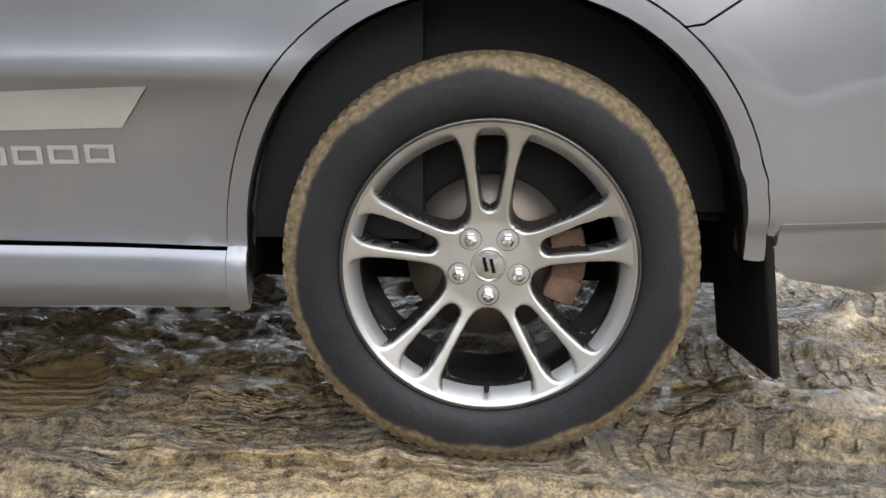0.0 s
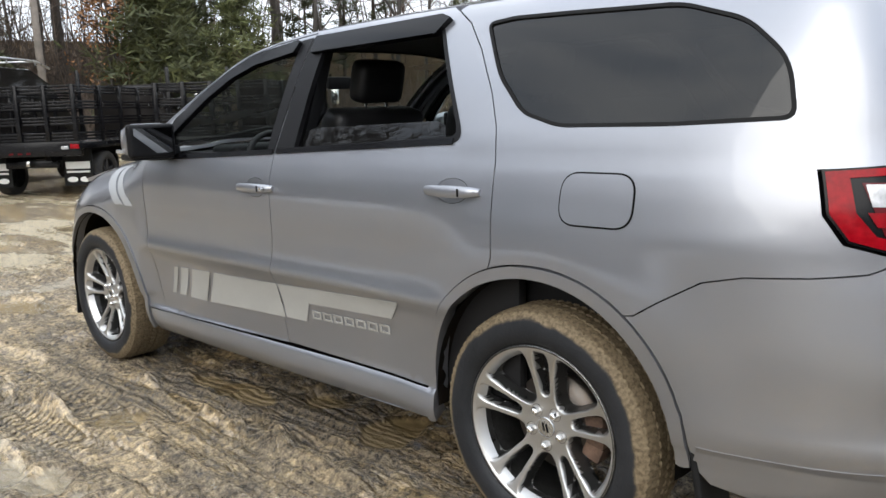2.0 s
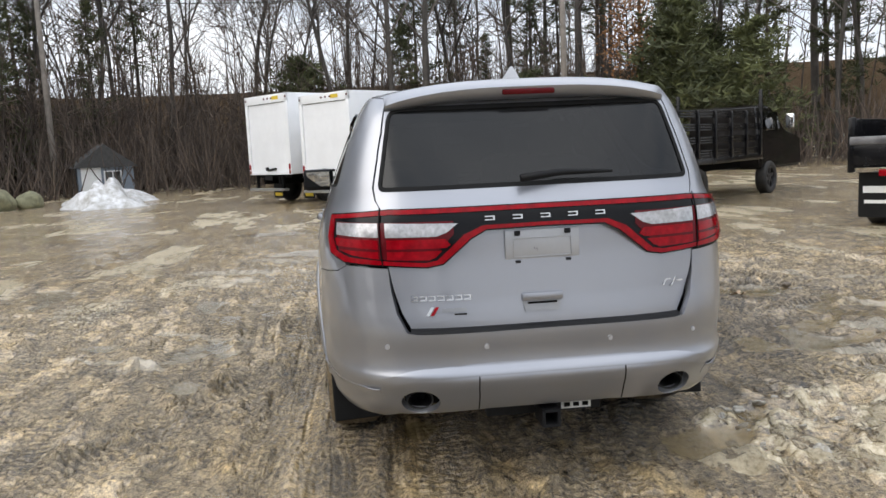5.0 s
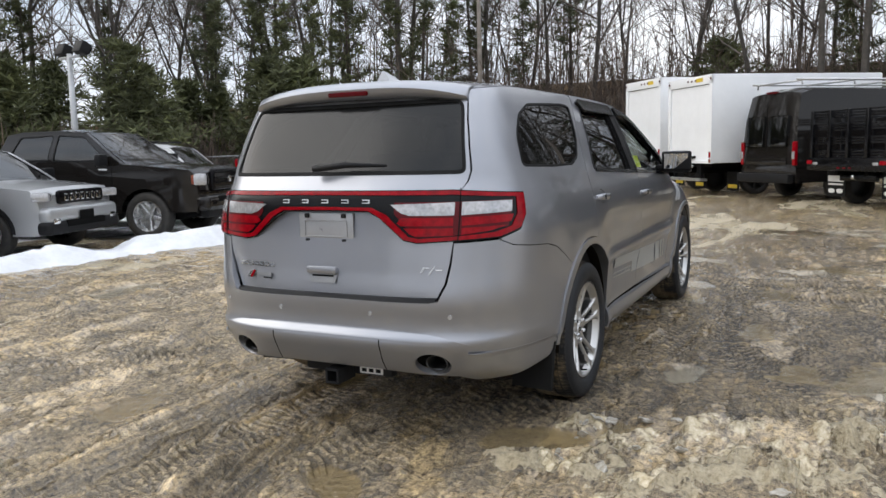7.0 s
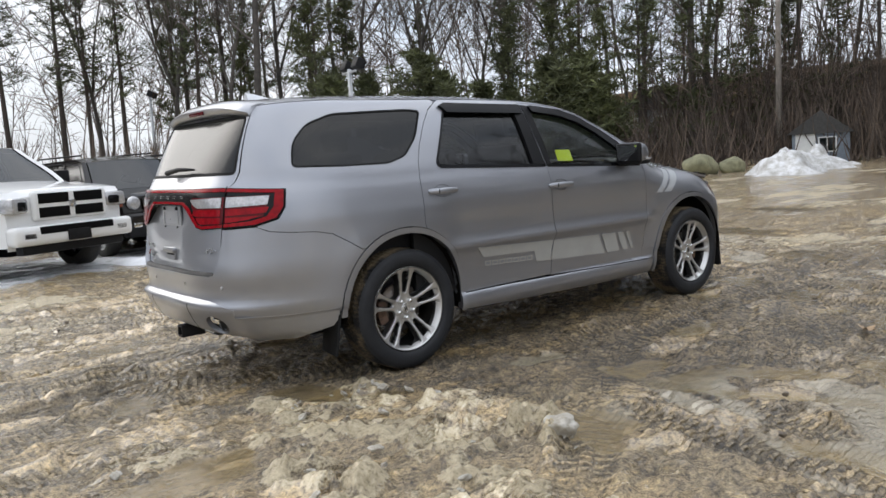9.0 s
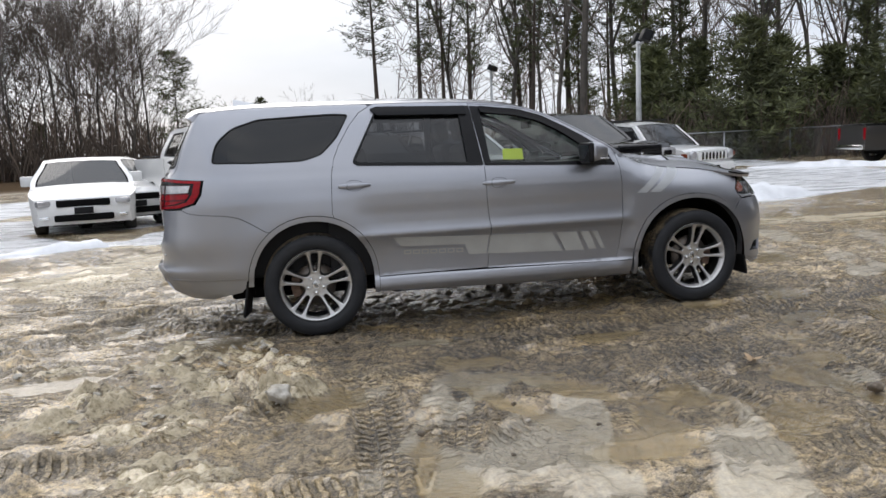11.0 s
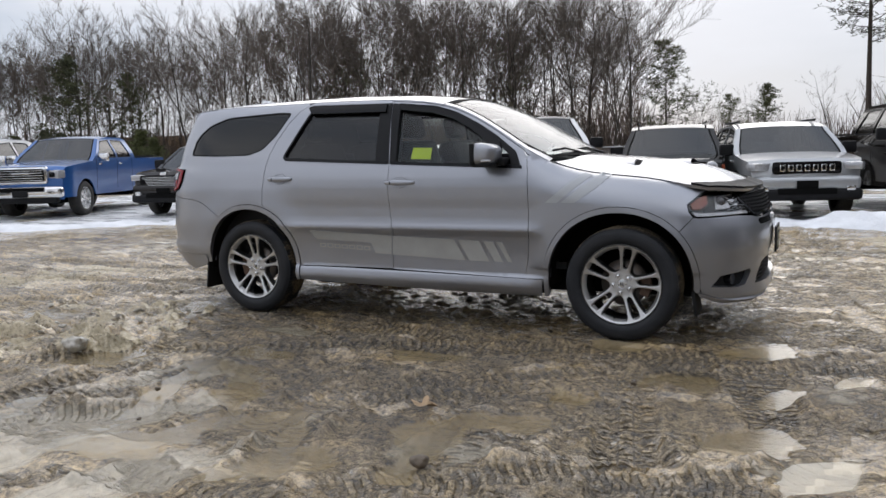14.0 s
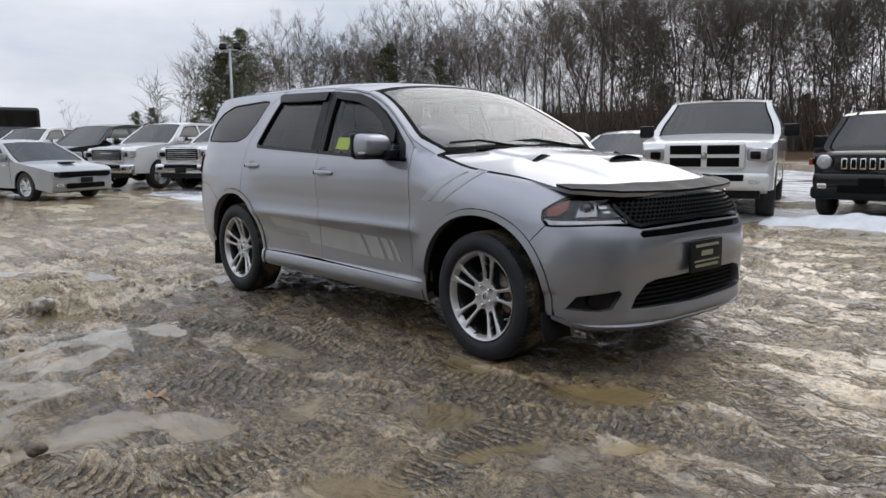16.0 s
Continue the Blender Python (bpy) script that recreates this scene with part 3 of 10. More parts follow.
def twin_spoke(side):
    """One fifth of the wheel's face: two spokes, a slot between them and half a window on either hand."""
    th_ = tab([(0.03, 0.46), (0.06, 0.34), (0.085, 0.275), (0.11, 0.235), (0.15, 0.207), (0.20, 0.190), (0.262, 0.178)])
    hw_ = tab([(0.03, 0.015), (0.085, 0.0100), (0.12, 0.0078), (0.17, 0.0082), (0.215, 0.0110), (0.245, 0.017), (0.262, 0.024)])
    face = tab([(0.03, 0.071), (0.075, 0.0705), (0.105, 0.074), (0.15, 0.084), (0.19, 0.093), (0.222, 0.1005), (0.244, 0.1065), (0.262, 0.1115)])

    def void(P):
        """How far a place lies inside an opening, and whether that opening is the slot."""
        r, f = P[:, 0], np.abs(P[:, 1])
        edge = np.abs(f - th_(r)) * r - hw_(r)
        slot = f < th_(r)
        outer = np.where(slot, (0.251 - r) * 0.8, (0.252 - r) * 0.72)
        inner = np.where(slot, r - 0.098, (r - 0.082) * 0.8)
        k = 130.0
        return -np.log(np.exp(-k * edge) + np.exp(-k * outer) + np.exp(-k * inner)) / k, slot

    nr, nf = 66, 97
    R, F = np.meshgrid(np.linspace(0.030, 0.262, nr), np.linspace(-math.pi / 5, math.pi / 5, nf), indexing="ij")
    P = np.stack([R.ravel(), F.ravel()], 1)
    d, slot = void(P)
    lim = np.where(slot, 0.0048, 0.0090)
    keep_cell = (d < lim + 0.005).reshape(nr, nf)
    # pull what lies past the rim of a hole back on to it
    for _ in range(3):
        h = 4e-4
        gr = (void(P + np.array([h, 0]))[0] - void(P - np.array([h, 0]))[0]) / (2 * h)
        gf = (void(P + np.array([0, h]))[0] - void(P - np.array([0, h]))[0]) / (2 * h)
        over = np.maximum(d - lim, 0)
        n2 = np.maximum(gr ** 2 + (gf / P[:, 0]) ** 2, 1e-3)
        P = P - np.stack([over * gr / n2, over * gf / P[:, 0] ** 2 / n2], 1) * (over > 0)[:, None]
        P[:, 1] = np.clip(P[:, 1], -math.pi / 5, math.pi / 5)
        d, _s = void(P)
    t = np.clip(d / lim, 0, 1)
    y = face(P[:, 0]) - np.where(slot, 0.046, 0.058) * t ** 0.9 + 0.0012 * np.clip(-d / 0.004, 0, 1)
    V = np.stack([P[:, 0] * np.sin(P[:, 1]), y * side, P[:, 0] * np.cos(P[:, 1])], 1)
    idx = np.arange(nr * nf).reshape(nr, nf)
    faces = []
    for i in range(nr - 1):
        for j in range(nf - 1):
            if keep_cell[i, j] and keep_cell[i + 1, j] and keep_cell[i, j + 1] and keep_cell[i + 1, j + 1]:
                q = (int(idx[i, j]), int(idx[i, j + 1]), int(idx[i + 1, j + 1]), int(idx[i + 1, j]))
                faces.append(q if side > 0 else q[::-1])
    me = bpy.data.meshes.new("spoke")
    me.from_pydata([tuple(v) for v in V], [], faces)
    me.materials.append(ALLOY)
    me.materials.append(POCKET_SHADE)
    me.polygons.foreach_set("use_smooth", [True] * len(faces))
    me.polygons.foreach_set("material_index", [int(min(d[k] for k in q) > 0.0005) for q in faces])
    me.update()
    return me


def wheel(parent, x, y, side, muddy, spin):
    """Ten-spoke alloy wheel with tyre, brake and nuts; the outer face looks along side * y."""
    R, rr, wd = 0.384, 0.268, 0.125
    # tyre with tread blocks cut into its running surface
    inner = [(0.262, -0.10), (0.30, -0.122), (0.34, -0.128), (0.360, -0.118)]
    outer = [(0.360, 0.119), (0.340, 0.128), (0.31, 0.131), (0.285, 0.127), (0.272, 0.116), (0.266, 0.106), (0.250, 0.100)]
    rings = [(r, d, None) for r, d in inner]
    for row, (y0, y1) in enumerate(((-0.107, -0.066), (-0.058, -0.021), (-0.013, 0.013), (0.021, 0.058), (0.066, 0.108))):
        for yy, up in ((y0 - 0.0015, 0), (y0, 1), (y1, 1), (y1 + 0.0015, 0)):
            rings.append((0.3715 - 1.1 * max(0, abs(yy) - 0.06) ** 1.6, yy, (row, up, yy)))
    rings += [(r, d, None) for r, d in outer]
    nb, per = 84, 4
    seg = nb * per
    bm = bmesh.new()
    grid = []
    for r, d, tread in rings:
        ring = []
        for i in range(seg):
            a, rad = 2 * math.pi * i / seg, r
            if tread:
                row, up, yy = tread
                cut = (i + row * 2 + int(round(abs(yy) * 40))) % per == 0
                rad = r + (0.0085 if up and not cut else 0.0025)
            ring.append(bm.verts.new((rad * math.cos(a), d * side, rad * math.sin(a))))
        grid.append(ring)
    for a, b in zip(grid, grid[1:]):
        for i in range(seg):
            j = (i + 1) % seg
            bm.faces.new((a[i], a[j], b[j], b[i]))
    bmesh.ops.recalc_face_normals(bm, faces=bm.faces)
    w = part("wheel", lathe([(0.246, 0.094 * side), (0.252, 0.108 * side), (0.262, 0.117 * side), (0.2685, 0.116 * side), (0.2695, 0.106 * side),
                             (0.262, 0.098 * side), (0.252, 0.07 * side), (0.246, 0.0), (0.240, -0.095 * side), (0.262, -0.11 * side)], 72), ALLOYDARK, parent)
    for f in w.data.polygons:
        f.use_smooth = True
    w.matrix_basis = pose(x, y, 0.375, 0, spin, 0)
    t = part("tyre", smooth(bm, 40), TYRE_MUD if muddy else TYRE, w, "mud-caked black tyre" if muddy else "wet black tyre")
    part("rim", smooth(lathe([(0.236, 0.080 * side), (0.243, 0.094 * side), (0.251, 0.107 * side), (0.259, 0.1155 * side), (0.2665, 0.1165 * side), (0.267, 0.110 * side)], 72), 60), ALLOY, w, "bright machined rim lip")
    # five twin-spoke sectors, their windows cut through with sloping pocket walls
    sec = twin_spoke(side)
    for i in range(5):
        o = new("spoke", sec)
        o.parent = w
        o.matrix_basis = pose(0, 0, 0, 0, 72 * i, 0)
    hub = lathe([(0.0, 0.05 * side), (0.036, 0.05 * side), (0.040, 0.046 * side), (0.042, 0.030 * side), (0.04, 0.01 * side)], 40)
    part("hub", smooth(hub, 50), ALLOY, w)
    cap = lathe([(0.0, 0.0775 * side), (0.026, 0.0770 * side), (0.0275, 0.0765 * side), (0.029, 0.0785 * side), (0.0315, 0.0775 * side), (0.0325, 0.072 * side), (0.0335, 0.045 * side)], 36)
    cp = part("centre_cap", smooth(cap, 30), BADGE, w, "silver centre cap with two dark slanted bars")
    for k in (-1, 1):
        part("badge_bar", box_bm(k * 0.0065, 0.0782 * side, k * 0.001, 0.0062, 0.0016, 0.027, rot=(0, 14 * side, 0)), GLOSSBLACK, cp)
    for i in range(5):
        a = radians(270 + 72 * i)
        cx, cz = 0.0575 * math.cos(a), 0.0575 * math.sin(a)
        pk = lathe([(0.0, 0.0665 * side), (0.0165, 0.0665 * side), (0.0168, 0.0705 * side), (0.0205, 0.0725 * side), (0.0225, 0.066 * side), (0.0225, 0.03 * side)], 24)
        bmesh.ops.translate(pk, verts=pk.verts, vec=(cx, 0, cz))
        part("lug_seat", smooth(pk, 30), ALLOYDARK, w)
        nut = lathe([(0.0128, 0.060 * side), (0.0128, 0.080 * side), (0.0118, 0.083 * side), (0.0108, 0.088 * side), (0.006, 0.092 * side), (0.0, 0.093 * side)], 6)
        bmesh.ops.translate(nut, verts=nut.verts, vec=(cx, 0, cz))
        part("lug_nut", smooth(nut, 20), CHROME, w)
    va = radians(270)
    vs = bmesh.new()
    add_cyl(vs, (0.232 * math.cos(va), 0.085 * side, 0.232 * math.sin(va)), (0.228 * math.cos(va), 0.118 * side, 0.228 * math.sin(va)), 0.0055, 0.0045, 10)
    part("valve_stem", smooth(vs, 40), RUBBER, w)
    return w


def brake(parent, x, y, side):
    d = lathe([(0.05, 0.045 * side), (0.085, 0.045 * side), (0.09, 0.030 * side), (0.095, 0.026 * side), (0.155, 0.026 * side), (0.157, 0.0 * side), (0.08, 0.0 * side)], 48)
    o = part("brake_disc", smooth(d, 30), STEEL, parent, "grey brake disc with a rusty band")
    o.location = (x, y, 0.375)
    c = bmesh.new()
    for a in (168, 185, 202):
        r = radians(a)
        add_box(c, 0.150 * math.cos(r), 0.015 * side, 0.150 * math.sin(r), 0.065, 0.07, 0.055, 0.012, rot=(0, -a, 0))
    o2 = part("brake_caliper", smooth(c, 40), RUST, parent, "rusty iron brake caliper")
    o2.location = (x, y, 0.375)
    o2.rotation_euler = (0, 0, 0 if x < 0 else math.pi)
    if x > 0:
        o2.scale = (1, -1, 1)


def side_parts(car, s):
    """Doors, fender, quarter, sill, arch lips, glass and trim of one flank; s = 1 for the car's left."""
    M = side_map if s > 0 else side_map_r
    fl = s > 0
    left = s > 0

    def pan(name, pts, material, parent, **k):
        k.setdefault("step", 0.022)
        return panel(name, flat(pts), M, material, parent, flip=fl, **k)
    top = [(x, float(rail(x)) - 0.002) for x in np.linspace(-0.27, -1.0, 8)]
    mid_gap = [(-0.27, 1.664), (-0.215, 1.30), (-0.206, 1.194), (-0.204, 0.957), (-0.190, 0.80), (-0.177, 0.696), (-0.186, 0.60), (-0.208, 0.408)]
    rear_gap = [(-1.04, 1.672), (-1.12, 1.622), (-1.20, 1.53), (-1.285, 1.395), (-1.335, 1.285), (-1.358, 1.18), (-1.366, 1.05)]
    a_r = [p for p in arch_pts("r", True, 71, 0)]
    window_r = rounded([(-1.195, 1.255), (-0.325, 1.213), (-0.355, 1.63), (-0.985, 1.64)], [0.05, 0.012, 0.012, 0.05])
    def cup_rim(xm, z):
        return [(xm + 0.066 * math.cos(2 * math.pi * i / 28), z + 0.038 * math.sin(2 * math.pi * i / 28)) for i in range(28)]
    rd = pan("rear_door", top + rear_gap + [(-1.372, 0.90)] + a_r + [(-1.048, 0.405)] + mid_gap[::-1], SILVER, car, holes=[flat(window_r), cup_rim(-1.1985, 1.092)], rim=0.02)
    frame_line = [(0.0, 1.640), (0.2, 1.603), (0.34, 1.553), (0.45, 1.503), (0.56, 1.443), (0.66, 1.384), (0.76, 1.322), (0.835, 1.272), (0.862, 1.235)]
    front_gap = [(0.862, 1.235), (0.882, 1.13), (0.890, 1.0), (0.893, 0.85), (0.891, 0.69), (0.874, 0.52), (0.845, 0.385)]
    window_f = rounded([(-0.160, 1.203), (0.775, 1.168), (0.735, 1.255), (0.60, 1.362), (0.46, 1.452), (0.30, 1.532), (0.12, 1.592), (-0.195, 1.628)],
                       [0.012, 0.02, 0.02, 0.02, 0.03, 0.03, 0.04, 0.012])
    fd = pan("front_door", mid_gap + [(-0.208, 0.405), (0.845, 0.385)] + front_gap[::-1] + frame_line[::-1], SILVER, car, holes=[flat(window_f), cup_rim(-0.106, 1.057)], rim=0.02)
    # window frames and pillar covers in black, set just proud of the paint
    def surround(outer, inner, parent, name="window_trim"):
        pan(name, outer, TRIMBLACK, parent, holes=[flat(inner)], off=0.0025, rim=0.02, gap=0.0005)
    surround(rounded([(-1.215, 1.240), (-0.211, 1.194), (-0.268, 1.650), (-0.985, 1.655)], [0.06, 0.005, 0.005, 0.06]),
          inset(window_r, 0.006), rd)
    surround(rounded([(-0.202, 1.193), (0.838, 1.150), (0.79, 1.262), (0.62, 1.382), (0.46, 1.475), (0.28, 1.560), (0.1, 1.615), (-0.263, 1.648)],
                  [0.005, 0.01, 0.02, 0.02, 0.03, 0.03, 0.04, 0.005]),
          inset(window_f, 0.006), fd)
    # belt moulding
    for nm, x0, z0, x1, z1, par in (("belt_moulding", -1.17, 1.254, -0.225, 1.212, rd), ("belt_moulding", -0.195, 1.210, 0.84, 1.165, fd)):
        pan(nm, [(x0, z0), (x0, z0 - 0.020), (x1, z1 - 0.020), (x1, z1)], GLOSSBLACK, par, off=0.006, rim=0.01, gap=0)
    # panes
    if left:
        pan("window_glass", [(-1.12, 1.245), (-0.33, 1.21), (-0.335, 1.285), (-0.42, 1.302), (-1.06, 1.318), (-1.10, 1.30)], TINT2, rd, off=-0.022, rim=0.004,
            label="tinted door glass wound nearly all the way down").visible_shadow = False
    else:
        pan("window_glass", inset(window_r, -0.004), TINT2, rd, off=-0.018, rim=0.004, label="dark tinted door glass").visible_shadow = False
        pan("window_glass", inset(window_f, -0.004), CLEAR, fd, off=-0.018, rim=0.004, label="clear door glass, closed").visible_shadow = False
    # rain visors
    pan("window_visor", [(-0.985, 1.592), (-0.30, 1.578), (-0.305, 1.640), (-0.985, 1.655), (-1.03, 1.640)], GLOSSBLACK, rd, off=0.020, rim=0.024, gap=0,
        label="smoked plastic rain visor")
    pan("window_visor", rounded([(-0.185, 1.588), (0.10, 1.552), (0.27, 1.502), (0.42, 1.425), (0.55, 1.332), (0.64, 1.262), (0.685, 1.262), (0.66, 1.335), (0.50, 1.44), (0.30, 1.545), (0.12, 1.60), (-0.20, 1.636)], 0.02),
        GLOSSBLACK, fd, off=0.020, rim=0.024, gap=0, label="smoked plastic rain visor")
    # fender
    hood_line = [(x, float(hood_edge(x)) - 0.003) for x in np.linspace(1.02, 2.02, 12)]
    lamp_edge = [(2.03, 0.985), (1.985, 0.955), (1.925, 0.897), (1.938, 0.850), (1.965, 0.818)]
    a_f = arch_pts("f", True, 42, 180)
    fen = pan("fender", [(0.845, 0.385)] + front_gap[::-1] + [(0.90, 1.238), (0.96, 1.215)] + hood_line + lamp_edge + [(1.915, 0.762)] + a_f, SILVER, car, rim=0.02)
    # sill
    pan("rocker_panel", [(-1.048, 0.402), (-0.6, 0.402), (0.0, 0.396), (0.985, 0.382), (0.965, 0.262), (0.4, 0.255), (-0.6, 0.275), (-1.05, 0.292)], SILVER, car, rim=0.03)
    # quarter panel with the pillars round the rear side glass
    edge_up = [ru(0.640, 1.00), ru(0.648, 1.19), ru(0.672, 1.24), ru(0.678, 1.29), ru(0.655, 1.40), ru(0.628, 1.52), ru(0.605, 1.625)]
    q_top = [su(x, float(rail(x)) - 0.002) for x in np.linspace(-2.315, -1.06, 16)]
    lamp_side = [su(-2.263, 1.180), su(-2.285, 1.08), su(-2.330, 1.015), su(-2.43, 0.985)]
    bump_gap = [su(-2.44, 0.978), su(-2.38, 0.948), su(-2.28, 0.935), su(-2.13, 0.925), su(-2.03, 0.902), su(-1.92, 0.838), su(-1.855, 0.795)]
    a_q = [su(*p) for p in arch_pts("r", True, 128, 71)]
    glass_q = flat(rounded([(-2.205, 1.296), (-2.17, 1.44), (-2.05, 1.545), (-1.86, 1.605), (-1.30, 1.625), (-1.195, 1.615), (-1.30, 1.44), (-1.42, 1.325), (-1.56, 1.285), (-1.9, 1.285)],
                           [0.035, 0.06, 0.05, 0.05, 0.03, 0.03, 0.04, 0.04, 0.04, 0.03]))
    out_q = q_top + flat(rear_gap) + flat([(-1.372, 0.90)]) + a_q[::-1] + bump_gap[::-1] + lamp_side[::-1] + [ru(0.648, 1.195)] + edge_up[2:]
    qp = panel("quarter_panel", out_q, M, SILVER, car, holes=[glass_q], flip=fl, rim=0.02, step=0.026)
    panel("window_glass", inset(glass_q, -0.002), M, TINT, qp, flip=fl, off=-0.004, rim=0.004, gap=0, label="dark privacy glass").visible_shadow = False
    panel("window_seal", inset(glass_q, -0.001), M, RUBBER, qp, flip=fl, holes=[inset(glass_q, 0.009)], off=0.001, rim=0.006, gap=0)
    if left:
        fuel = flat(rounded([(-1.612, 1.160), (-1.838, 1.160), (-1.838, 1.020), (-1.612, 1.020)], 0.055, 8))
        panel("seam", inset(fuel, -0.004), M, SEAM, qp, flip=fl, off=0.0012, rim=0.002, gap=0)
        panel("fuel_door", fuel, M, SILVER, qp, flip=fl, off=0.0035, rim=0.003, gap=0.001, label="rounded silver fuel filler door")
    # arch lips
    for k in ("r", "f"):
        oz, iz = (0.295, 0.40) if k == "r" else (0.335, 0.270)
        cx, cz, wi, hi_, wo, ho = ARCH[k]
        o_, n_ = arch_pts(k, True, 0, 180, 40), arch_pts(k, False, 180, 0, 40)
        ring = flat([(cx + wo, oz)] + o_ + [(cx - wo, iz), (cx - wi - 0.004, iz)] + n_ + [(cx + wi, oz)])
        lipf = lambda P, cx=cx, cz=cz, wi=wi, wo=wo, hi_=hi_: 0.010 * np.sin(math.pi * np.clip((np.hypot((side_map(P)[:, 0] - cx) / wi, (np.maximum(P[:, 1], cz) - cz) / hi_) - 1) / (wo / wi - 1), 0, 1)) ** 0.6
        panel("arch_lip", ring, M, SILVER, car, flip=fl, off=0.006, rim=0.06, step=0.02, gap=0.0025, bump_fn=lipf)
        cx, cz, wi, hi_, wo, ho = ARCH[k]
        # dark wheel well
        bm = bmesh.new()
        rows = []
        for yy, g in ((0.915, 0.0), (0.86, 0.012), (0.60, 0.03), (0.52, 0.03)):
            rows.append([bm.verts.new((p[0] + (p[0] - cx) * g, s * yy, p[1] + (p[1] - cz) * g)) for p in arch_pts(k, False, -6, 186, 26)])
        for a, b in zip(rows, rows[1:]):
            for i in range(len(a) - 1):
                bm.faces.new((a[i], a[i + 1], b[i + 1], b[i]))
        bm.faces.new(rows[-1])
        part("wheel_well", smooth(bm, 60), WELL, car, "mud-splashed black wheel-well liner")
    # handles
    for par, x0, x1, z in ((rd, -1.317, -1.080, 1.092), (fd, -0.232, 0.020, 1.057)):
        xm = (x0 + x1) / 2
        yb = float(half_width(np.array([xm]), np.array([z]))[0])
        bm = bmesh.new()
        n = 14
        rings = []
        for i in range(n + 1):
            t = i / n
            x = x0 + (x1 - x0) * t
            bow = math.sin(math.pi * min(1, max(0, t))) ** 0.5
            hh = 0.010 + 0.009 * bow
            yo = yb + 0.010 + 0.030 * bow
            rings.append([bm.verts.new((x, s * yy, z + zz)) for yy, zz in ((yo - 0.018, -hh), (yo - 0.004, -hh * 0.9), (yo, -hh * 0.3), (yo - 0.001, hh * 0.6), (yo - 0.008, hh), (yo - 0.02, hh))])
        for a, b in zip(rings, rings[1:]):
            for k in range(6):
                bm.faces.new((a[k], a[(k + 1) % 6], b[(k + 1) % 6], b[k]))
        bm.faces.new(rings[0])
        bm.faces.new(rings[-1])
        bmesh.ops.recalc_face_normals(bm, faces=bm.faces)
        hd = part("door_handle", smooth(bm, 45), SILVER, par)
        part("seam", box_bm(x0 + 0.062, s * (yb + 0.0305), z, 0.003, 0.018, 0.024), SEAM, hd)
        dish = lambda P, xm=xm, z=z: -0.024 * np.clip(1 - ((P[:, 0] - xm) / 0.066) ** 2 - ((P[:, 1] - z) / 0.038) ** 2, 0, 1) ** 0.7
        pan("handle_cup", cup_rim(xm, z), SILVER, par, rim=0.001, gap=0, step=0.010, bump_fn=dish)
        if par is fd and left:
            part("lock_cylinder", add_cyl(bmesh.new(), (x0 + 0.03, s * (yb + 0.03), z), (x0 + 0.03, s * (yb + 0.044), z), 0.009, 0.008, 14), CHROME, hd)
    # stripe decals on the doors
    z_t = lambda x: 0.662 - 0.023 * (x + 0.2)
    z_t2 = lambda x: 0.690 if x < -0.9 else 0.690 + (x + 0.935) * (-0.028 / 0.735)
    pan("stripe_decal", [(-0.935, 0.692), (-0.875, 0.620), (-0.384, 0.603), (-0.353, 0.522), (-0.215, 0.518), (-0.196, 0.660)], DECAL, rd, off=0.0022, rim=0.001, gap=0, label="matte grey stripe decal")
    pan("stripe_decal", [(-0.186, 0.660), (-0.205, 0.516), (0.400, 0.494), (0.313, 0.646)], DECAL, fd, off=0.0022, rim=0.001, gap=0, label="matte grey stripe decal")
    for xa, xb in ((0.349, 0.512), (0.545, 0.617), (0.645, 0.688)):
        pan("stripe_decal", [(xa, 0.645 - 0.035 * (xa - 0.35)), (xa + 0.078, 0.494), (xb + 0.068, 0.491), (xb, 0.645 - 0.035 * (xb - 0.35))], DECAL, fd, off=0.0022, rim=0.001, gap=0, label="matte grey slanted stripe decal")
    # the name on the door, as plain bars
    xs = np.linspace(-0.860, -0.392, 8)
    for a, b in zip(xs, xs[1:]):
        z0 = 0.556 + 0.034 * (a + 0.86) * -1.0
        for zz, hh in ((0.0, 0.007), (0.026, 0.007)):
            pan("letter_bar", [(a + 0.006, z0 + zz), (b - 0.006, z0 + zz - 0.001), (b - 0.006, z0 + zz + hh), (a + 0.006, z0 + zz + hh)], DECAL, rd, off=0.0024, rim=0.001, gap=0)
        pan("letter_bar", [(a + 0.006, z0 + 0.006), (a + 0.016, z0 + 0.006), (a + 0.016, z0 + 0.027), (a + 0.006, z0 + 0.027)], DECAL, rd, off=0.0024, rim=0.001, gap=0)
        pan("letter_bar", [(b - 0.016, z0 + 0.006), (b - 0.006, z0 + 0.006), (b - 0.006, z0 + 0.027), (b - 0.016, z0 + 0.027)], DECAL, rd, off=0.0024, rim=0.001, gap=0)
    # double slash on the fender
    for x0, x1 in ((1.015, 1.095), (1.125, 1.215)):
        pan("stripe_decal", [(x0, 0.915), (x1, 0.912), (x1 + 0.215, 1.092), (x0 + 0.235, 1.108)], FSTRIPE, fen, off=0.0022, rim=0.001, gap=0, label="pale grey double-slash stripe decal")
    # mirror
    mbm = bmesh.new()
    add_box(mbm, 0.636, s * 1.035, 1.250, 0.158, 0.235, 0.165, 0.062, seg=5)
    for v in mbm.verts:
        t = (v.co.x - 0.55) / 0.15
        v.co.z = 1.25 + (v.co.z - 1.25) * (1 - 0.30 * max(0, t) ** 2)
        v.co.y = s * (abs(v.co.y) - 0.03 * max(0, t) * max(0, abs(v.co.y) - 1.0) / 0.15)
    mi = part("wing_mirror", smooth(mbm, 60), SILVER, car)
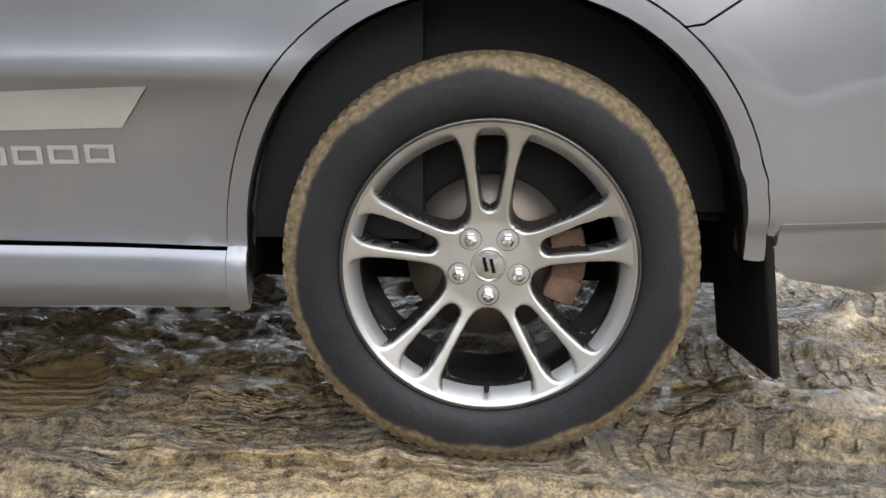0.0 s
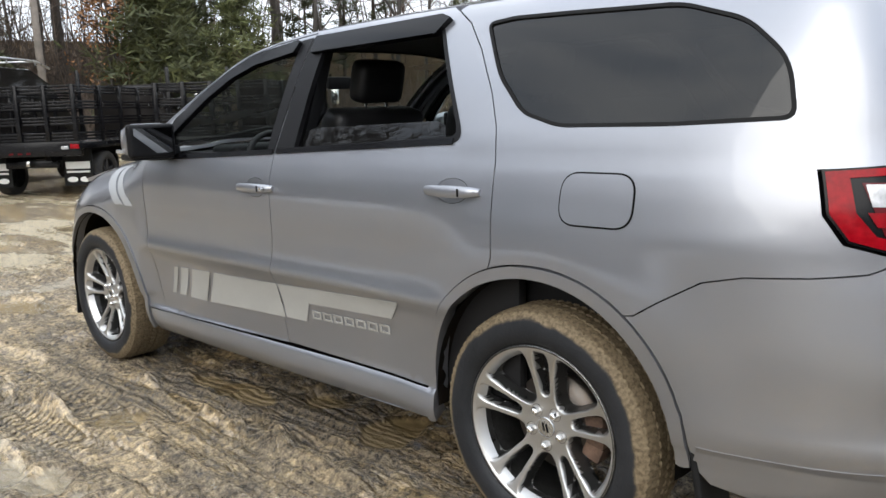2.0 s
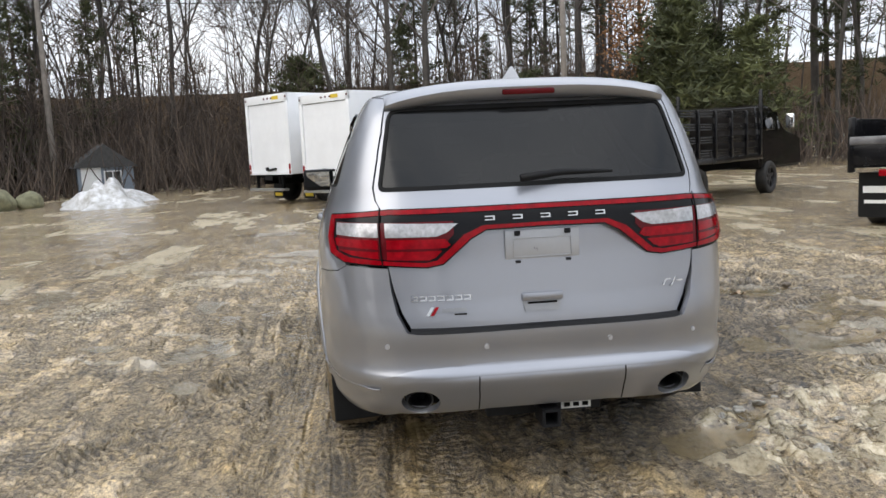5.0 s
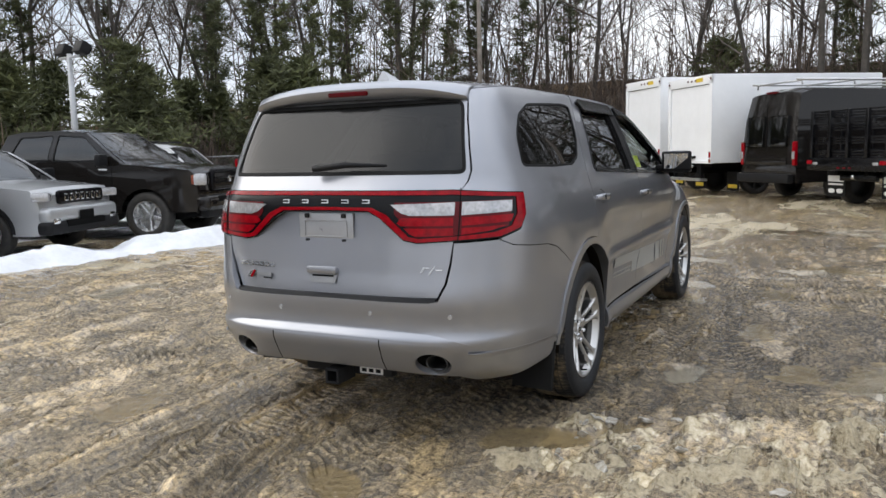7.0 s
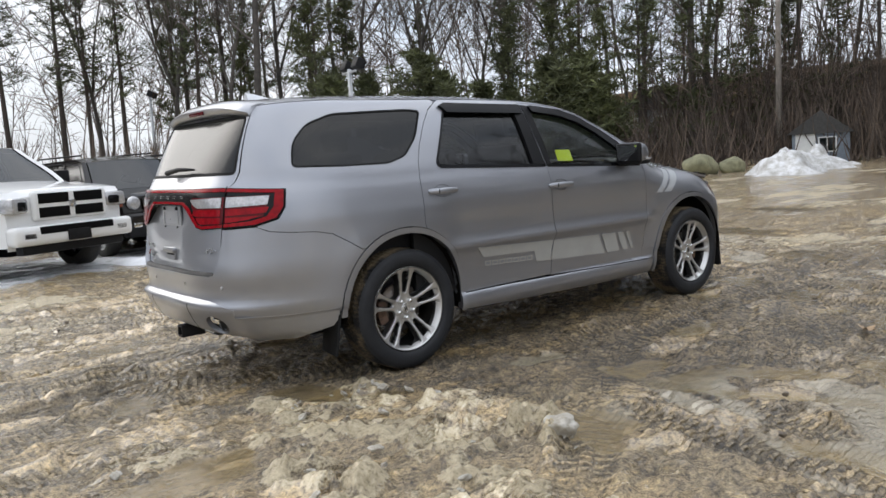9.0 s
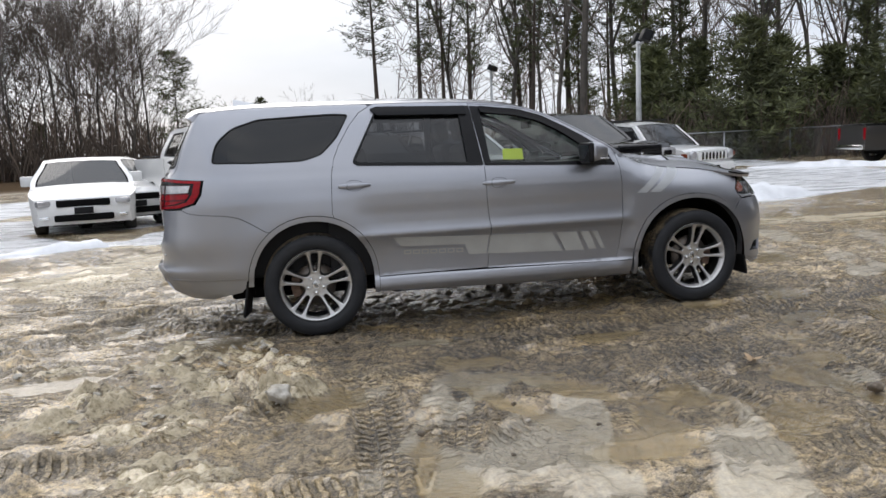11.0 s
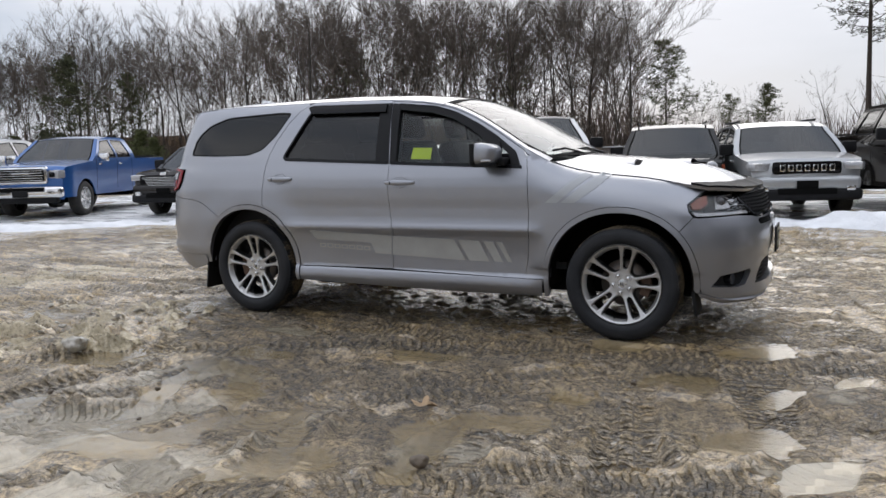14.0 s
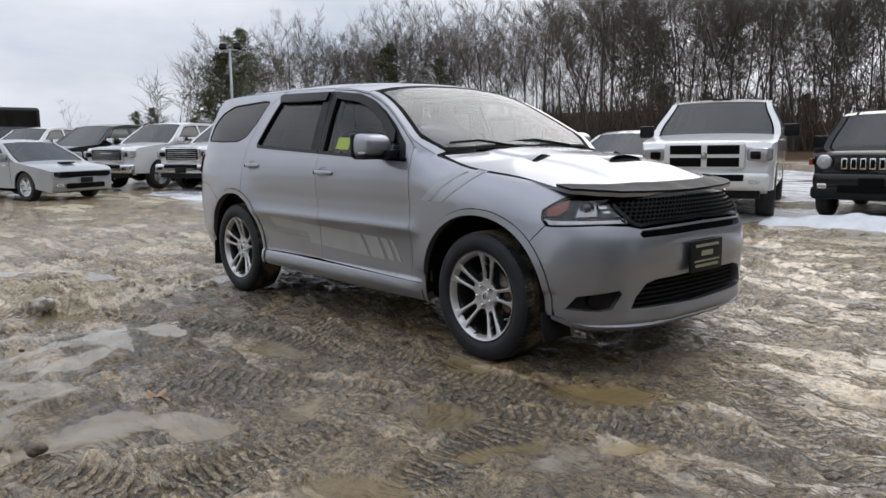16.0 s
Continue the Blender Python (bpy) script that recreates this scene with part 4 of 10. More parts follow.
    part("mirror_skirt", smooth(box_bm(0.622, s * 1.03, 1.178, 0.13, 0.20, 0.03, 0.012), 50), PLASTIC, mi)
    part("mirror_frame", smooth(box_bm(0.566, s * 1.035, 1.250, 0.040, 0.222, 0.152, 0.018, seg=3), 50), TRIMBLACK, mi, "satin black mirror surround")
    part("mirror_glass", box_bm(0.544, s * 1.035, 1.251, 0.004, 0.178, 0.114, rot=(0, -5, -4 * s)), MIRROR, mi)
    arm = bmesh.new()
    add_box(arm, 0.68, s * 0.925, 1.195, 0.12, 0.13, 0.055, 0.018)
    add_box(arm, 0.735, s * 0.862, 1.205, 0.17, 0.02, 0.09, 0.008)
    part("mirror_arm", smooth(arm, 50), PLASTIC, mi)
    part("turn_signal", smooth(box_bm(0.668, s * 1.132, 1.205, 0.07, 0.018, 0.016, 0.005), 50), CLEARLENS, mi)
    # mud flap behind the rear wheel
    fb = bmesh.new()
    add_box(fb, -2.005, s * 0.80, 0.345, 0.020, 0.23, 0.35, 0.010, rot=(0, 9, s * 9), seg=3)
    part("mud_flap", smooth(fb, 50), RUBBER, car, "muddy black rubber mud flap")
    fb = bmesh.new()
    add_box(fb, 1.985, s * 0.80, 0.27, 0.02, 0.22, 0.16, 0.006, rot=(0, -8, 0))
    part("air_dam", smooth(fb, 50), RUBBER, car)
    return rd, fd, qp, fen


# pale diffuse film: some dust, and sky glare painted on to the glass
WSCREEN = glass("windscreen_glass", (0.55, 0.6, 0.57), gloss_rough=0.08, ior=1.55, dust_haze=0.24)
PLATEM = mat("plate_bracket_silver", (0.40, 0.405, 0.42), 0.32, 0.6, var=0.06)
FINP = mat("antenna_paint", (0.62, 0.63, 0.65), 0.35, 0.2, var=0.05, coat=0.6)
PROJ = mat("projector_glass", (0.05, 0.05, 0.055), 0.05, 0.0, var=0.1, coat=1.0)
LAMPGLASS = glass("lamp_cover_glass", (0.9, 0.9, 0.9))
GOLD = mat("faded_gold_lettering", (0.35, 0.33, 0.22), 0.5, 0.2, var=0.1)
HEADL = mat("headliner_cloth", (0.02, 0.02, 0.02), 0.9, var=0.1)

WELL = mat("wheel_well_liner", (0.004, 0.004, 0.004), 0.9, var=0.4, scale=9, col2=(0.014, 0.010, 0.007), bump=0.003, bscale=40, spec=0.1)
RECESS = mat("shaded_cup_paint", (0.30, 0.305, 0.315), 0.4, 0.6, var=0.08)
FSTRIPE = mat("pale_grey_decal", (0.40, 0.41, 0.42), 0.5, 0.2, var=0.05)

suv = thing("suv", "silver-grey metallic SUV with grey stripes and muddy tyres", "car")
for sgn in (1, -1):
    side_parts(suv, sgn)
    for xw in (-1.521, 1.521):
        wheel(suv, xw, sgn * 0.815, sgn, sgn > 0, 0 if xw < 0 else 11)
        brake(suv, xw, sgn * 0.80, sgn)

# roof, windscreen, bonnet
xs_ = list(np.linspace(-2.315, -2.2, 6)) + list(np.linspace(-2.1, 0.16, 20))
roof_out = [(x, float(rail_y(x)) - 0.004) for x in xs_] + [(x, -float(rail_y(x)) + 0.004) for x in xs_[::-1]]
roof = panel("roof_panel", roof_out, roof_map, SILVER, suv, rim=0.02, step=0.06)
wx = np.linspace(0.20, 1.0, 9)
ws = lambda x: float(rail_y(x)) - (0.055 + 0.02 * (x > 0.9))
ws_out = [(0.155, 0.0), (0.16, 0.3), (0.185, ws(0.2) - 0.06)] + [(x, ws(x)) for x in wx] + [(1.06, 0.45), (1.085, 0.0)]
ws_out = ws_out + [(x, -y) for x, y in ws_out[::-1][1:-1]]
wind = panel("windscreen", ws_out, roof_map, WSCREEN, suv, rim=0.004, step=0.022, off=-0.004, label="clear windscreen reflecting the pale sky")
wind.visible_shadow = False
for sgn in (1, -1):
    pl = [(x, sgn * (ws(x) + 0.002)) for x in np.linspace(0.17, 1.0, 12)]
    pl2 = [(x, sgn * (float(rail_y(x)) - 0.002)) for x in np.linspace(1.0, 0.17, 12)]
    panel("pillar", pl + pl2, roof_map, SILVER, suv, rim=0.02, step=0.03, gap=0)
    # pillar's outer flank between the rail and the door frame
    M_ = side_map if sgn > 0 else side_map_r
    fr_ = [(-0.27, 1.666), (0.0, 1.643), (0.2, 1.606), (0.34, 1.556), (0.45, 1.506), (0.56, 1.446), (0.66, 1.387), (0.76, 1.325), (0.84, 1.275), (0.865, 1.24)]
    up_ = [(0.97, 1.212)] + [(x, float(rail(x)) - 0.001) for x in np.linspace(0.95, -0.27, 16)]
    panel("roof_rail", flat(fr_ + up_), M_, SILVER, suv, flip=sgn > 0, rim=0.015, step=0.03, gap=0.001)
ring = ws_out
panel("windscreen_band", ws_out, roof_map, SEAM, wind, holes=[inset(ws_out, 0.035)], off=-0.003, rim=0.003, gap=0)
hy = lambda x: HOOD_Y - 0.006
fr = [(2.06, 0.735), (2.17, 0.66), (2.24, 0.56), (2.275, 0.40), (2.295, 0.2), (2.30, 0.0)]
h_out = [(x, hy(x)) for x in np.linspace(1.02, 2.02, 10)] + fr + [(x, -y) for x, y in fr[::-1][1:]] + [(x, -hy(x)) for x in np.linspace(2.02, 1.02, 10)] + [(1.055, -0.6), (1.10, -0.3), (1.11, 0.0), (1.10, 0.3), (1.055, 0.6)]
scoop = rounded([(1.86, 0.17), (1.90, 0.19), (1.93, 0.17), (1.935, -0.17), (1.90, -0.19), (1.86, -0.17)], 0.015)
hood = panel("hood", h_out, hood_map, SILVER, suv, rim=0.02, step=0.05)
for k, (px, py, wdt, lng) in enumerate(((1.83, 0.0, 0.34, 0.20), (1.50, 0.40, 0.15, 0.15), (1.50, -0.40, 0.15, 0.15))):
    # scoop: a raised lip over a dark mouth that faces ahead
    bm = bmesh.new()
    n = 12
    z0 = float(hood_map(np.array([[px, py]]))[0, 2])
    grid = []
    for i in range(7):
        row = []
        for j in range(n + 1):
            v = (j / n - 0.5) * wdt
            t = i / 6
            prof_ = (math.cos(math.pi * (j / n - 0.5)) ** 0.45) if 0 < j < n else 0
            xx = px - lng * (1 - t) + lng * 0.1 * (1 - prof_)
            yy = py + v * (0.55 + 0.45 * t)
            zz = float(hood_map(np.array([[xx, yy]]))[0, 2]) - 0.002 + 0.024 * prof_ * t ** 1.5 * (1.25 if k == 0 else 0.6)
            row.append(bm.verts.new((xx, yy, zz)))
        grid.append(row)
    for a, b in zip(grid, grid[1:]):
        for j in range(n):
            bm.faces.new((a[j], a[j + 1], b[j + 1], b[j]))
    bmesh.ops.recalc_face_normals(bm, faces=bm.faces)
    sc = part("hood_scoop", smooth(bm, 60), SILVER, hood)
    mouth = [(px + 0.004, py - wdt * 0.44), (px + 0.03, py - wdt * 0.46), (px + 0.045, py - wdt * 0.36), (px + 0.045, py + wdt * 0.36), (px + 0.03, py + wdt * 0.46), (px + 0.004, py + wdt * 0.44)]
    panel("scoop_mouth", mouth, hood_map, SEAM, hood, off=0.002, rim=0.002, gap=0)
# smoked stone deflector along the bonnet's front edge
dfo = [(2.04, 0.745), (2.155, 0.665), (2.235, 0.562), (2.274, 0.40), (2.294, 0.2), (2.300, 0.0)]
dfi = [(1.93, 0.738), (2.05, 0.64), (2.12, 0.54), (2.160, 0.40), (2.190, 0.2), (2.195, 0.0)]
d_out = dfo + [(x, -y) for x, y in dfo[::-1][1:]] + [(x, -y) for x, y in dfi][:-1] + dfi[::-1]
panel("stone_deflector", d_out, hood_map, SMOKEP, hood, off=0.013, rim=0.012, step=0.04, gap=0, label="smoked plastic stone deflector")
# cowl and wipers
panel("cowl", [(1.0, 0.66), (1.06, 0.45), (1.08, 0.0), (1.06, -0.45), (1.0, -0.66), (1.06, -0.70), (1.12, -0.6), (1.16, 0.0), (1.12, 0.6), (1.06, 0.70)], lambda P: np.stack([P[:, 0], P[:, 1], 1.205 - 0.10 * (np.abs(P[:, 1]) / 0.75) ** 2], 1), PLASTIC, suv, rim=0.02, gap=0)
for y0 in (0.42, -0.12):
    tube("wiper", [(1.06, y0, 1.232), (1.00, y0 - 0.30, 1.275), (0.985, y0 - 0.55, 1.262)], 0.008, PLASTIC, suv)

# tail: bumper, liftgate, lamps
sym = lambda pts: pts + [(y_ * -1, z_) for y_, z_ in pts[::-1]]
def tail(name, pts, material, parent, **k):
    return panel(name, [ru(*p) for p in pts], side_map, material, parent, flip=True, **k)
bumper_side = [(-1.855, 0.795), (-1.92, 0.838), (-2.03, 0.902), (-2.13, 0.925), (-2.28, 0.935), (-2.38, 0.948), (-2.44, 0.978)]
bl = [su(*p) for p in arch_pts("r", True, 128, 176, 10)][::-1]
low = [su(-1.99, 0.42), su(-2.05, 0.36), su(-2.25, 0.31), su(-2.42, 0.31)] + [ru(0.62, 0.345), ru(0.4, 0.365), ru(0.25, 0.375), ru(0.0, 0.375)]
up = [su(*p) for p in bumper_side] + [ru(0.635, 0.970), ru(0.628, 0.88), ru(0.612, 0.79), ru(0.575, 0.712), ru(0.53, 0.705), ru(0.0, 0.708)]
half = bl[::-1][:0] + bl + up          # from the arch's foot up and across to the middle
C0 = XR - LR
mirror_u = lambda pts: [(2 * C0 - u, z) for u, z in pts[::-1]]
bump_out = low[::-1] + bl + up
bump_out = bump_out[1:-1]
full = [low[-1]] + low[::-1][1:] + bl + up
full = full + mirror_u(full)[1:-1]
ex_holes = []
for sgn in (1, -1):
    ex_holes.append([ru(sgn * 0.535 + 0.076 * math.cos(a), 0.416 + 0.054 * math.sin(a)) for a in np.linspace(0, 2 * math.pi, 21)[:-1]])
rb = panel("rear_bumper", full, side_map, SILVER, suv, flip=True, holes=ex_holes, rim=0.03, step=0.035)
crease = [ru(y_, z_) for y_, z_ in ((-0.70, 0.500), (-0.62, 0.528), (-0.52, 0.553), (-0.3, 0.562), (0, 0.563), (0.3, 0.562), (0.52, 0.553), (0.62, 0.528), (0.70, 0.500))]
for sgn in (1, -1):
    pts = [(-2.56, 0.462), (-2.45, 0.456), (-2.25, 0.452), (-2.02, 0.452)]
    c2 = [su(*p) for p in pts]
    if sgn > 0:
        crease = crease + c2
    else:
        crease = mirror_u(c2) + crease
cr_z = lambda u: np.interp(u, [c_[0] for c_ in sorted(crease)], [c_[1] for c_ in sorted(crease)])
def shelf(P):
    """A lip that faces up, then turns under."""
    t = np.clip((cr_z(P[:, 0]) + 0.014 - P[:, 1]) / 0.045, 0, 1)
    return 0.013 * np.clip(t / 0.72, 0, 1) ** 1.3 * np.clip((1 - t) / 0.28, 0, 1) ** 0.6
crease_t = [(u, z + 0.014) for u, z in crease]
cr_b = [(u, z - 0.031) for u, z in crease[::-1]]
panel("bumper_crease", crease_t + cr_b, side_map, SILVER, rb, flip=True, off=0.0012, rim=0.006, step=0.008, gap=0, bump_fn=shelf)
# lower insert seams
for y_ in (0.30, -0.30):
    panel("seam", [ru(y_ - 0.0025, 0.377), ru(y_ + 0.0025, 0.377), ru(y_ + 0.0025, 0.540), ru(y_ - 0.0025, 0.540)], side_map, SEAM, rb, flip=True, off=0.001, rim=0.001, gap=0)
panel("seam", [ru(-0.30, 0.538), ru(0.30, 0.538), ru(0.30, 0.542), ru(-0.30, 0.542)], side_map, SEAM, rb, flip=True, off=0.001, rim=0.001, gap=0)
# rounded step pad on the bumper's top
st = bmesh.new()
n = 28
rows = []
for i in range(n + 1):
    y_ = -0.56 + 1.12 * i / n
    xb = float(side_map(np.array([ru(y_, 0.70)]))[0, 0])
    rows.append([st.verts.new(p) for p in ((xb + 0.004, y_, 0.704), (xb + 0.010, y_, 0.716), (xb + 0.03, y_, 0.722), (xb + 0.10, y_, 0.730), (xb + 0.12, y_, 0.70))])
for a, b in zip(rows, rows[1:]):
    for k in range(4):
        st.faces.new((a[k], a[k + 1], b[k + 1], b[k]))
bmesh.ops.recalc_face_normals(st, faces=st.faces)
part("step_pad", smooth(st, 50), PLASTIC, rb, "black textured plastic step pad")
for y_, z_ in ((0.655, 0.652), (0.262, 0.645), (-0.245, 0.645), (-0.622, 0.640)):
    p0 = side_map(np.array([ru(y_, z_)]))[0]
    sb = bmesh.new()
    add_cyl(sb, (p0[0] + 0.006, p0[1], p0[2]), (p0[0] - 0.004, p0[1] + 0.003 * y_, p0[2]), 0.0115, 0.0105, 16)
    part("parking_sensor", smooth(sb, 40), CLEARLENS, rb)
for sgn in (1, -1):
    el = bmesh.new()
    o1, o2, dep = 0.052, 0.045, []
    seg = 28
    rr_ = []
    for xx, q in ((-2.46, 1.0), (-2.570, 1.0), (-2.574, 0.95), (-2.565, 0.90), (-2.40, 0.88)):
        rr_.append([el.verts.new((xx, sgn * 0.535 + 0.056 * q * math.cos(2 * math.pi * k / seg), 0.413 + 0.038 * q * math.sin(2 * math.pi * k / seg))) for k in range(seg)])
    for a, b in zip(rr_, rr_[1:]):
        for k in range(seg):
            el.faces.new((a[k], a[(k + 1) % seg], b[(k + 1) % seg], b[k]))
    ex = part("exhaust_tip", smooth(el, 40), ALLOYDARK, suv, "dark oval chrome exhaust tip")
    part("exhaust_pipe", add_cyl(bmesh.new(), (-2.46, sgn * 0.535, 0.415), (-2.2, sgn * 0.50, 0.40), 0.036, 0.036, 16), SEAM, ex)
# liftgate
gate_edge = [(0.53, 0.712), (0.568, 0.722), (0.602, 0.79), (0.622, 0.88), (0.634, 0.97), (0.642, 1.10), (0.648, 1.19), (0.668, 1.235), (0.674, 1.285), (0.652, 1.395), (0.625, 1.515), (0.603, 1.622)]
gate = [(0.0, 0.712)] + gate_edge + [(0.3, 1.632)]
gfull = [ru(*p) for p in gate]
gfull = gfull + [ru(0.0, 1.634)] + mirror_u(gfull)[:-1]
rg = rounded([(0.655, 1.278), (0.590, 1.612), (-0.590, 1.612), (-0.655, 1.278)], [0.03, 0.05, 0.05, 0.03])
rg = [ru(*p) for p in resample(rg, 0.05)]
# the plate sits in a shallow scooped recess
def gate_relief(P):
    q = side_map(P)
    y_, z_ = np.abs(q[:, 1]), q[:, 2]
    r = sstep(0.95, 0.74, z_) * 0.035
    r = r + 0.028 * sstep(0.42, 0.26, y_) * sstep(0.93, 0.99, z_) * sstep(1.16, 1.11, z_)
    r = r - 0.012 * sstep(0.012, 0.0, np.abs(z_ - 0.965 - 0.02 * sstep(0.2, 0.6, y_)))
    return -r
lg = panel("liftgate", gfull, side_map, SILVER, suv, flip=True, holes=[rg], rim=0.02, step=0.03, bump_fn=gate_relief)
bgl = panel("rear_window", inset(rg, -0.012), side_map, TINTR, lg, flip=True, off=-0.003, rim=0.004, step=0.05, gap=0, label="dark tinted rear window")
bgl.visible_shadow = False
panel("window_seal", inset(rg, -0.006), side_map, RUBBER, lg, flip=True, holes=[inset(rg, 0.012)], off=0.001, rim=0.004, gap=0)
# full-width tail lamp
lamp_o = [(0.0, 1.203), (0.4, 1.203), (0.62, 1.203)]
lamp_u = [ru(*p) for p in lamp_o] + [su(-2.268, 1.180), su(-2.290, 1.08), su(-2.335, 1.018), su(-2.44, 0.985)] + [ru(0.62, 0.975), ru(0.48, 0.966), ru(0.415, 0.978), ru(0.30, 1.075), ru(0.24, 1.105), ru(0.0, 1.108)]
lamp_full = lamp_u + mirror_u(lamp_u)[1:-1]
tl = panel("tail_lamp", lamp_full, side_map, GLOSSBLACK, suv, flip=True, off=0.010, rim=0.03, step=0.03, gap=0.0015, label="full-width red and clear tail lamp on a black band")
red_in = [ru(0.0, 1.182), ru(0.62, 1.180), su(-2.325, 1.160), su(-2.345, 1.085), su(-2.385, 1.034), su(-2.46, 1.012)] + [ru(0.62, 0.998), ru(0.485, 0.990), ru(0.44, 0.998), ru(0.33, 1.096), ru(0.255, 1.127), ru(0.0, 1.129)]
red_full = red_in + mirror_u(red_in)[1:-1]
panel("red_band", inset(lamp_full, 0.007), side_map, REDLENS, tl, flip=True, holes=[red_full], off=0.014, rim=0.006, step=0.02, gap=0)
for sgn in (1, -1):
    mm = (lambda p: p) if sgn > 0 else mirror_u
    panel("lens_backing", mm([su(-2.348, 1.150), su(-2.40, 1.034), ru(0.62, 1.001), ru(0.47, 0.996), ru(0.37, 1.100), ru(0.37, 1.150)]), side_map, REDDARK, tl, flip=True, off=0.0125, rim=0.002, step=0.03, gap=0)
    for nm, pts, mt in (("reverse_lens", [ru(0.635, 1.148), ru(0.635, 1.092), ru(0.44, 1.092), ru(0.40, 1.105), ru(0.352, 1.140)], CLEARLENS),
                        ("reverse_lens", [su(-2.355, 1.146), su(-2.372, 1.098), ru(0.662, 1.092), ru(0.662, 1.148)], CLEARLENS),
                        ("brake_lens", [ru(0.632, 1.082), ru(0.632, 1.046), ru(0.405, 1.046), ru(0.385, 1.058), ru(0.405, 1.082)], REDLENS),
                        ("brake_lens", [ru(0.632, 1.036), ru(0.632, 1.004), ru(0.47, 1.000), ru(0.445, 1.010), ru(0.418, 1.036)], REDLENS),
                        ("brake_lens", [su(-2.365, 1.086), su(-2.385, 1.054), ru(0.665, 1.046), ru(0.665, 1.082)], REDLENS),
                        ("brake_lens", [su(-2.405, 1.040), su(-2.47, 1.020), ru(0.665, 1.006), ru(0.665, 1.036)], REDLENS)):
        panel(nm, mm(pts), side_map, mt, tl, flip=True, off=0.015, rim=0.006, step=0.02, gap=0)
    panel("seam", mm([ru(0.651, 0.975), ru(0.647, 0.975), ru(0.647, 1.205), ru(0.651, 1.205)]), side_map, SEAM, tl, flip=True, off=0.017, rim=0.003, gap=0)
# five name plates in the band, as plain bars
for i in range(5):
    y_ = 0.225 - 0.1125 * i
    for dz, hh in ((-0.007, 0.004), (0.006, 0.004)):
        panel("name_bar", [ru(y_ + 0.02, 1.152 + dz), ru(y_ - 0.02, 1.152 + dz), ru(y_ - 0.02, 1.152 + dz + hh), ru(y_ + 0.02, 1.152 + dz + hh)], side_map, BADGE, tl, flip=True, off=0.014, rim=0.003, gap=0)
    panel("name_bar", [ru(y_ - 0.014, 1.146), ru(y_ - 0.02, 1.146), ru(y_ - 0.02, 1.160), ru(y_ - 0.014, 1.160)], side_map, BADGE, tl, flip=True, off=0.014, rim=0.003, gap=0)
# plate holder, handle, badges
pl_ = bmesh.new()
add_box(pl_, -2.612, 0.012, 1.024, 0.010, 0.305, 0.152, 0.004)
plate = part("plate_bracket", smooth(pl_, 40), PLATEM, lg, "empty silver plate bracket")
for y_, z_ in ((0.115, 0.968), (-0.092, 0.968), (0.115, 1.087), (-0.092, 1.087)):
    part("bracket_clip", smooth(box_bm(-2.620, y_, z_, 0.014, 0.024, 0.020, 0.004), 40), PLASTIC, plate)
for y_, z_, sy, sz in ((0.012, 1.066, 0.235, 0.004), (0.012, 0.990, 0.235, 0.004), (0.131, 1.028, 0.004, 0.078), (-0.107, 1.028, 0.004, 0.078)):
    part("bracket_rib", smooth(box_bm(-2.619, y_, z_, 0.006, sy, sz, 0.0015), 40), PLATEM, plate)
part("bracket_slot", smooth(box_bm(-2.618, 0.012, 0.966, 0.006, 0.075, 0.016, 0.003), 40), SEAM, plate)
hb = bmesh.new()
add_box(hb, -2.640, 0.025, 0.832, 0.035, 0.170, 0.034, 0.012)
hd2 = part("liftgate_handle", smooth(hb, 50), SILVER, lg)
panel("handle_recess", [ru(0.105, 0.817), ru(-0.055, 0.817), ru(-0.045, 0.775), ru(0.095, 0.775)], side_map, RECESS, lg, flip=True, off=-0.020, rim=0.004, gap=0)
panel("handle_shadow", [ru(0.085, 0.812), ru(-0.035, 0.812), ru(-0.035, 0.804), ru(0.085, 0.804)], side_map, SEAM, lg, flip=True, off=-0.018, rim=0.002, gap=0)
for i in range(7):
    y_ = 0.556 - 0.0355 * i
    panel("badge_bar", [ru(y_, 0.836), ru(y_ - 0.029, 0.836), ru(y_ - 0.029, 0.842), ru(y_, 0.842)], side_map, BADGE, lg, flip=True, off=-0.012, rim=0.004, gap=0)
    panel("badge_bar", [ru(y_, 0.852), ru(y_ - 0.029, 0.852), ru(y_ - 0.029, 0.857), ru(y_, 0.857)], side_map, BADGE, lg, flip=True, off=-0.012, rim=0.004, gap=0)
    panel("badge_bar", [ru(y_ - 0.022, 0.838), ru(y_ - 0.029, 0.838), ru(y_ - 0.029, 0.856), ru(y_ - 0.022, 0.856)], side_map, BADGE, lg, flip=True, off=-0.012, rim=0.004, gap=0)
for i, (a_, b_) in enumerate(((0.0, 0.014), (0.018, 0.032))):
    panel("emblem_slash", [ru(0.500 - a_, 0.778), ru(0.500 - b_, 0.778), ru(0.478 - b_, 0.812), ru(0.478 - a_, 0.812)], side_map, REDLENS if i else BADGE, lg, flip=True, off=-0.016, rim=0.004, gap=0)
panel("badge_bar", [ru(0.435, 0.790), ru(0.335, 0.790), ru(0.335, 0.806), ru(0.435, 0.806)], side_map, RECESS, lg, flip=True, off=-0.017, rim=0.003, gap=0)
panel("badge_bar", [ru(0.385, 0.778), ru(0.335, 0.778), ru(0.335, 0.784), ru(0.385, 0.784)], side_map, PLASTIC, lg, flip=True, off=-0.017, rim=0.003, gap=0)
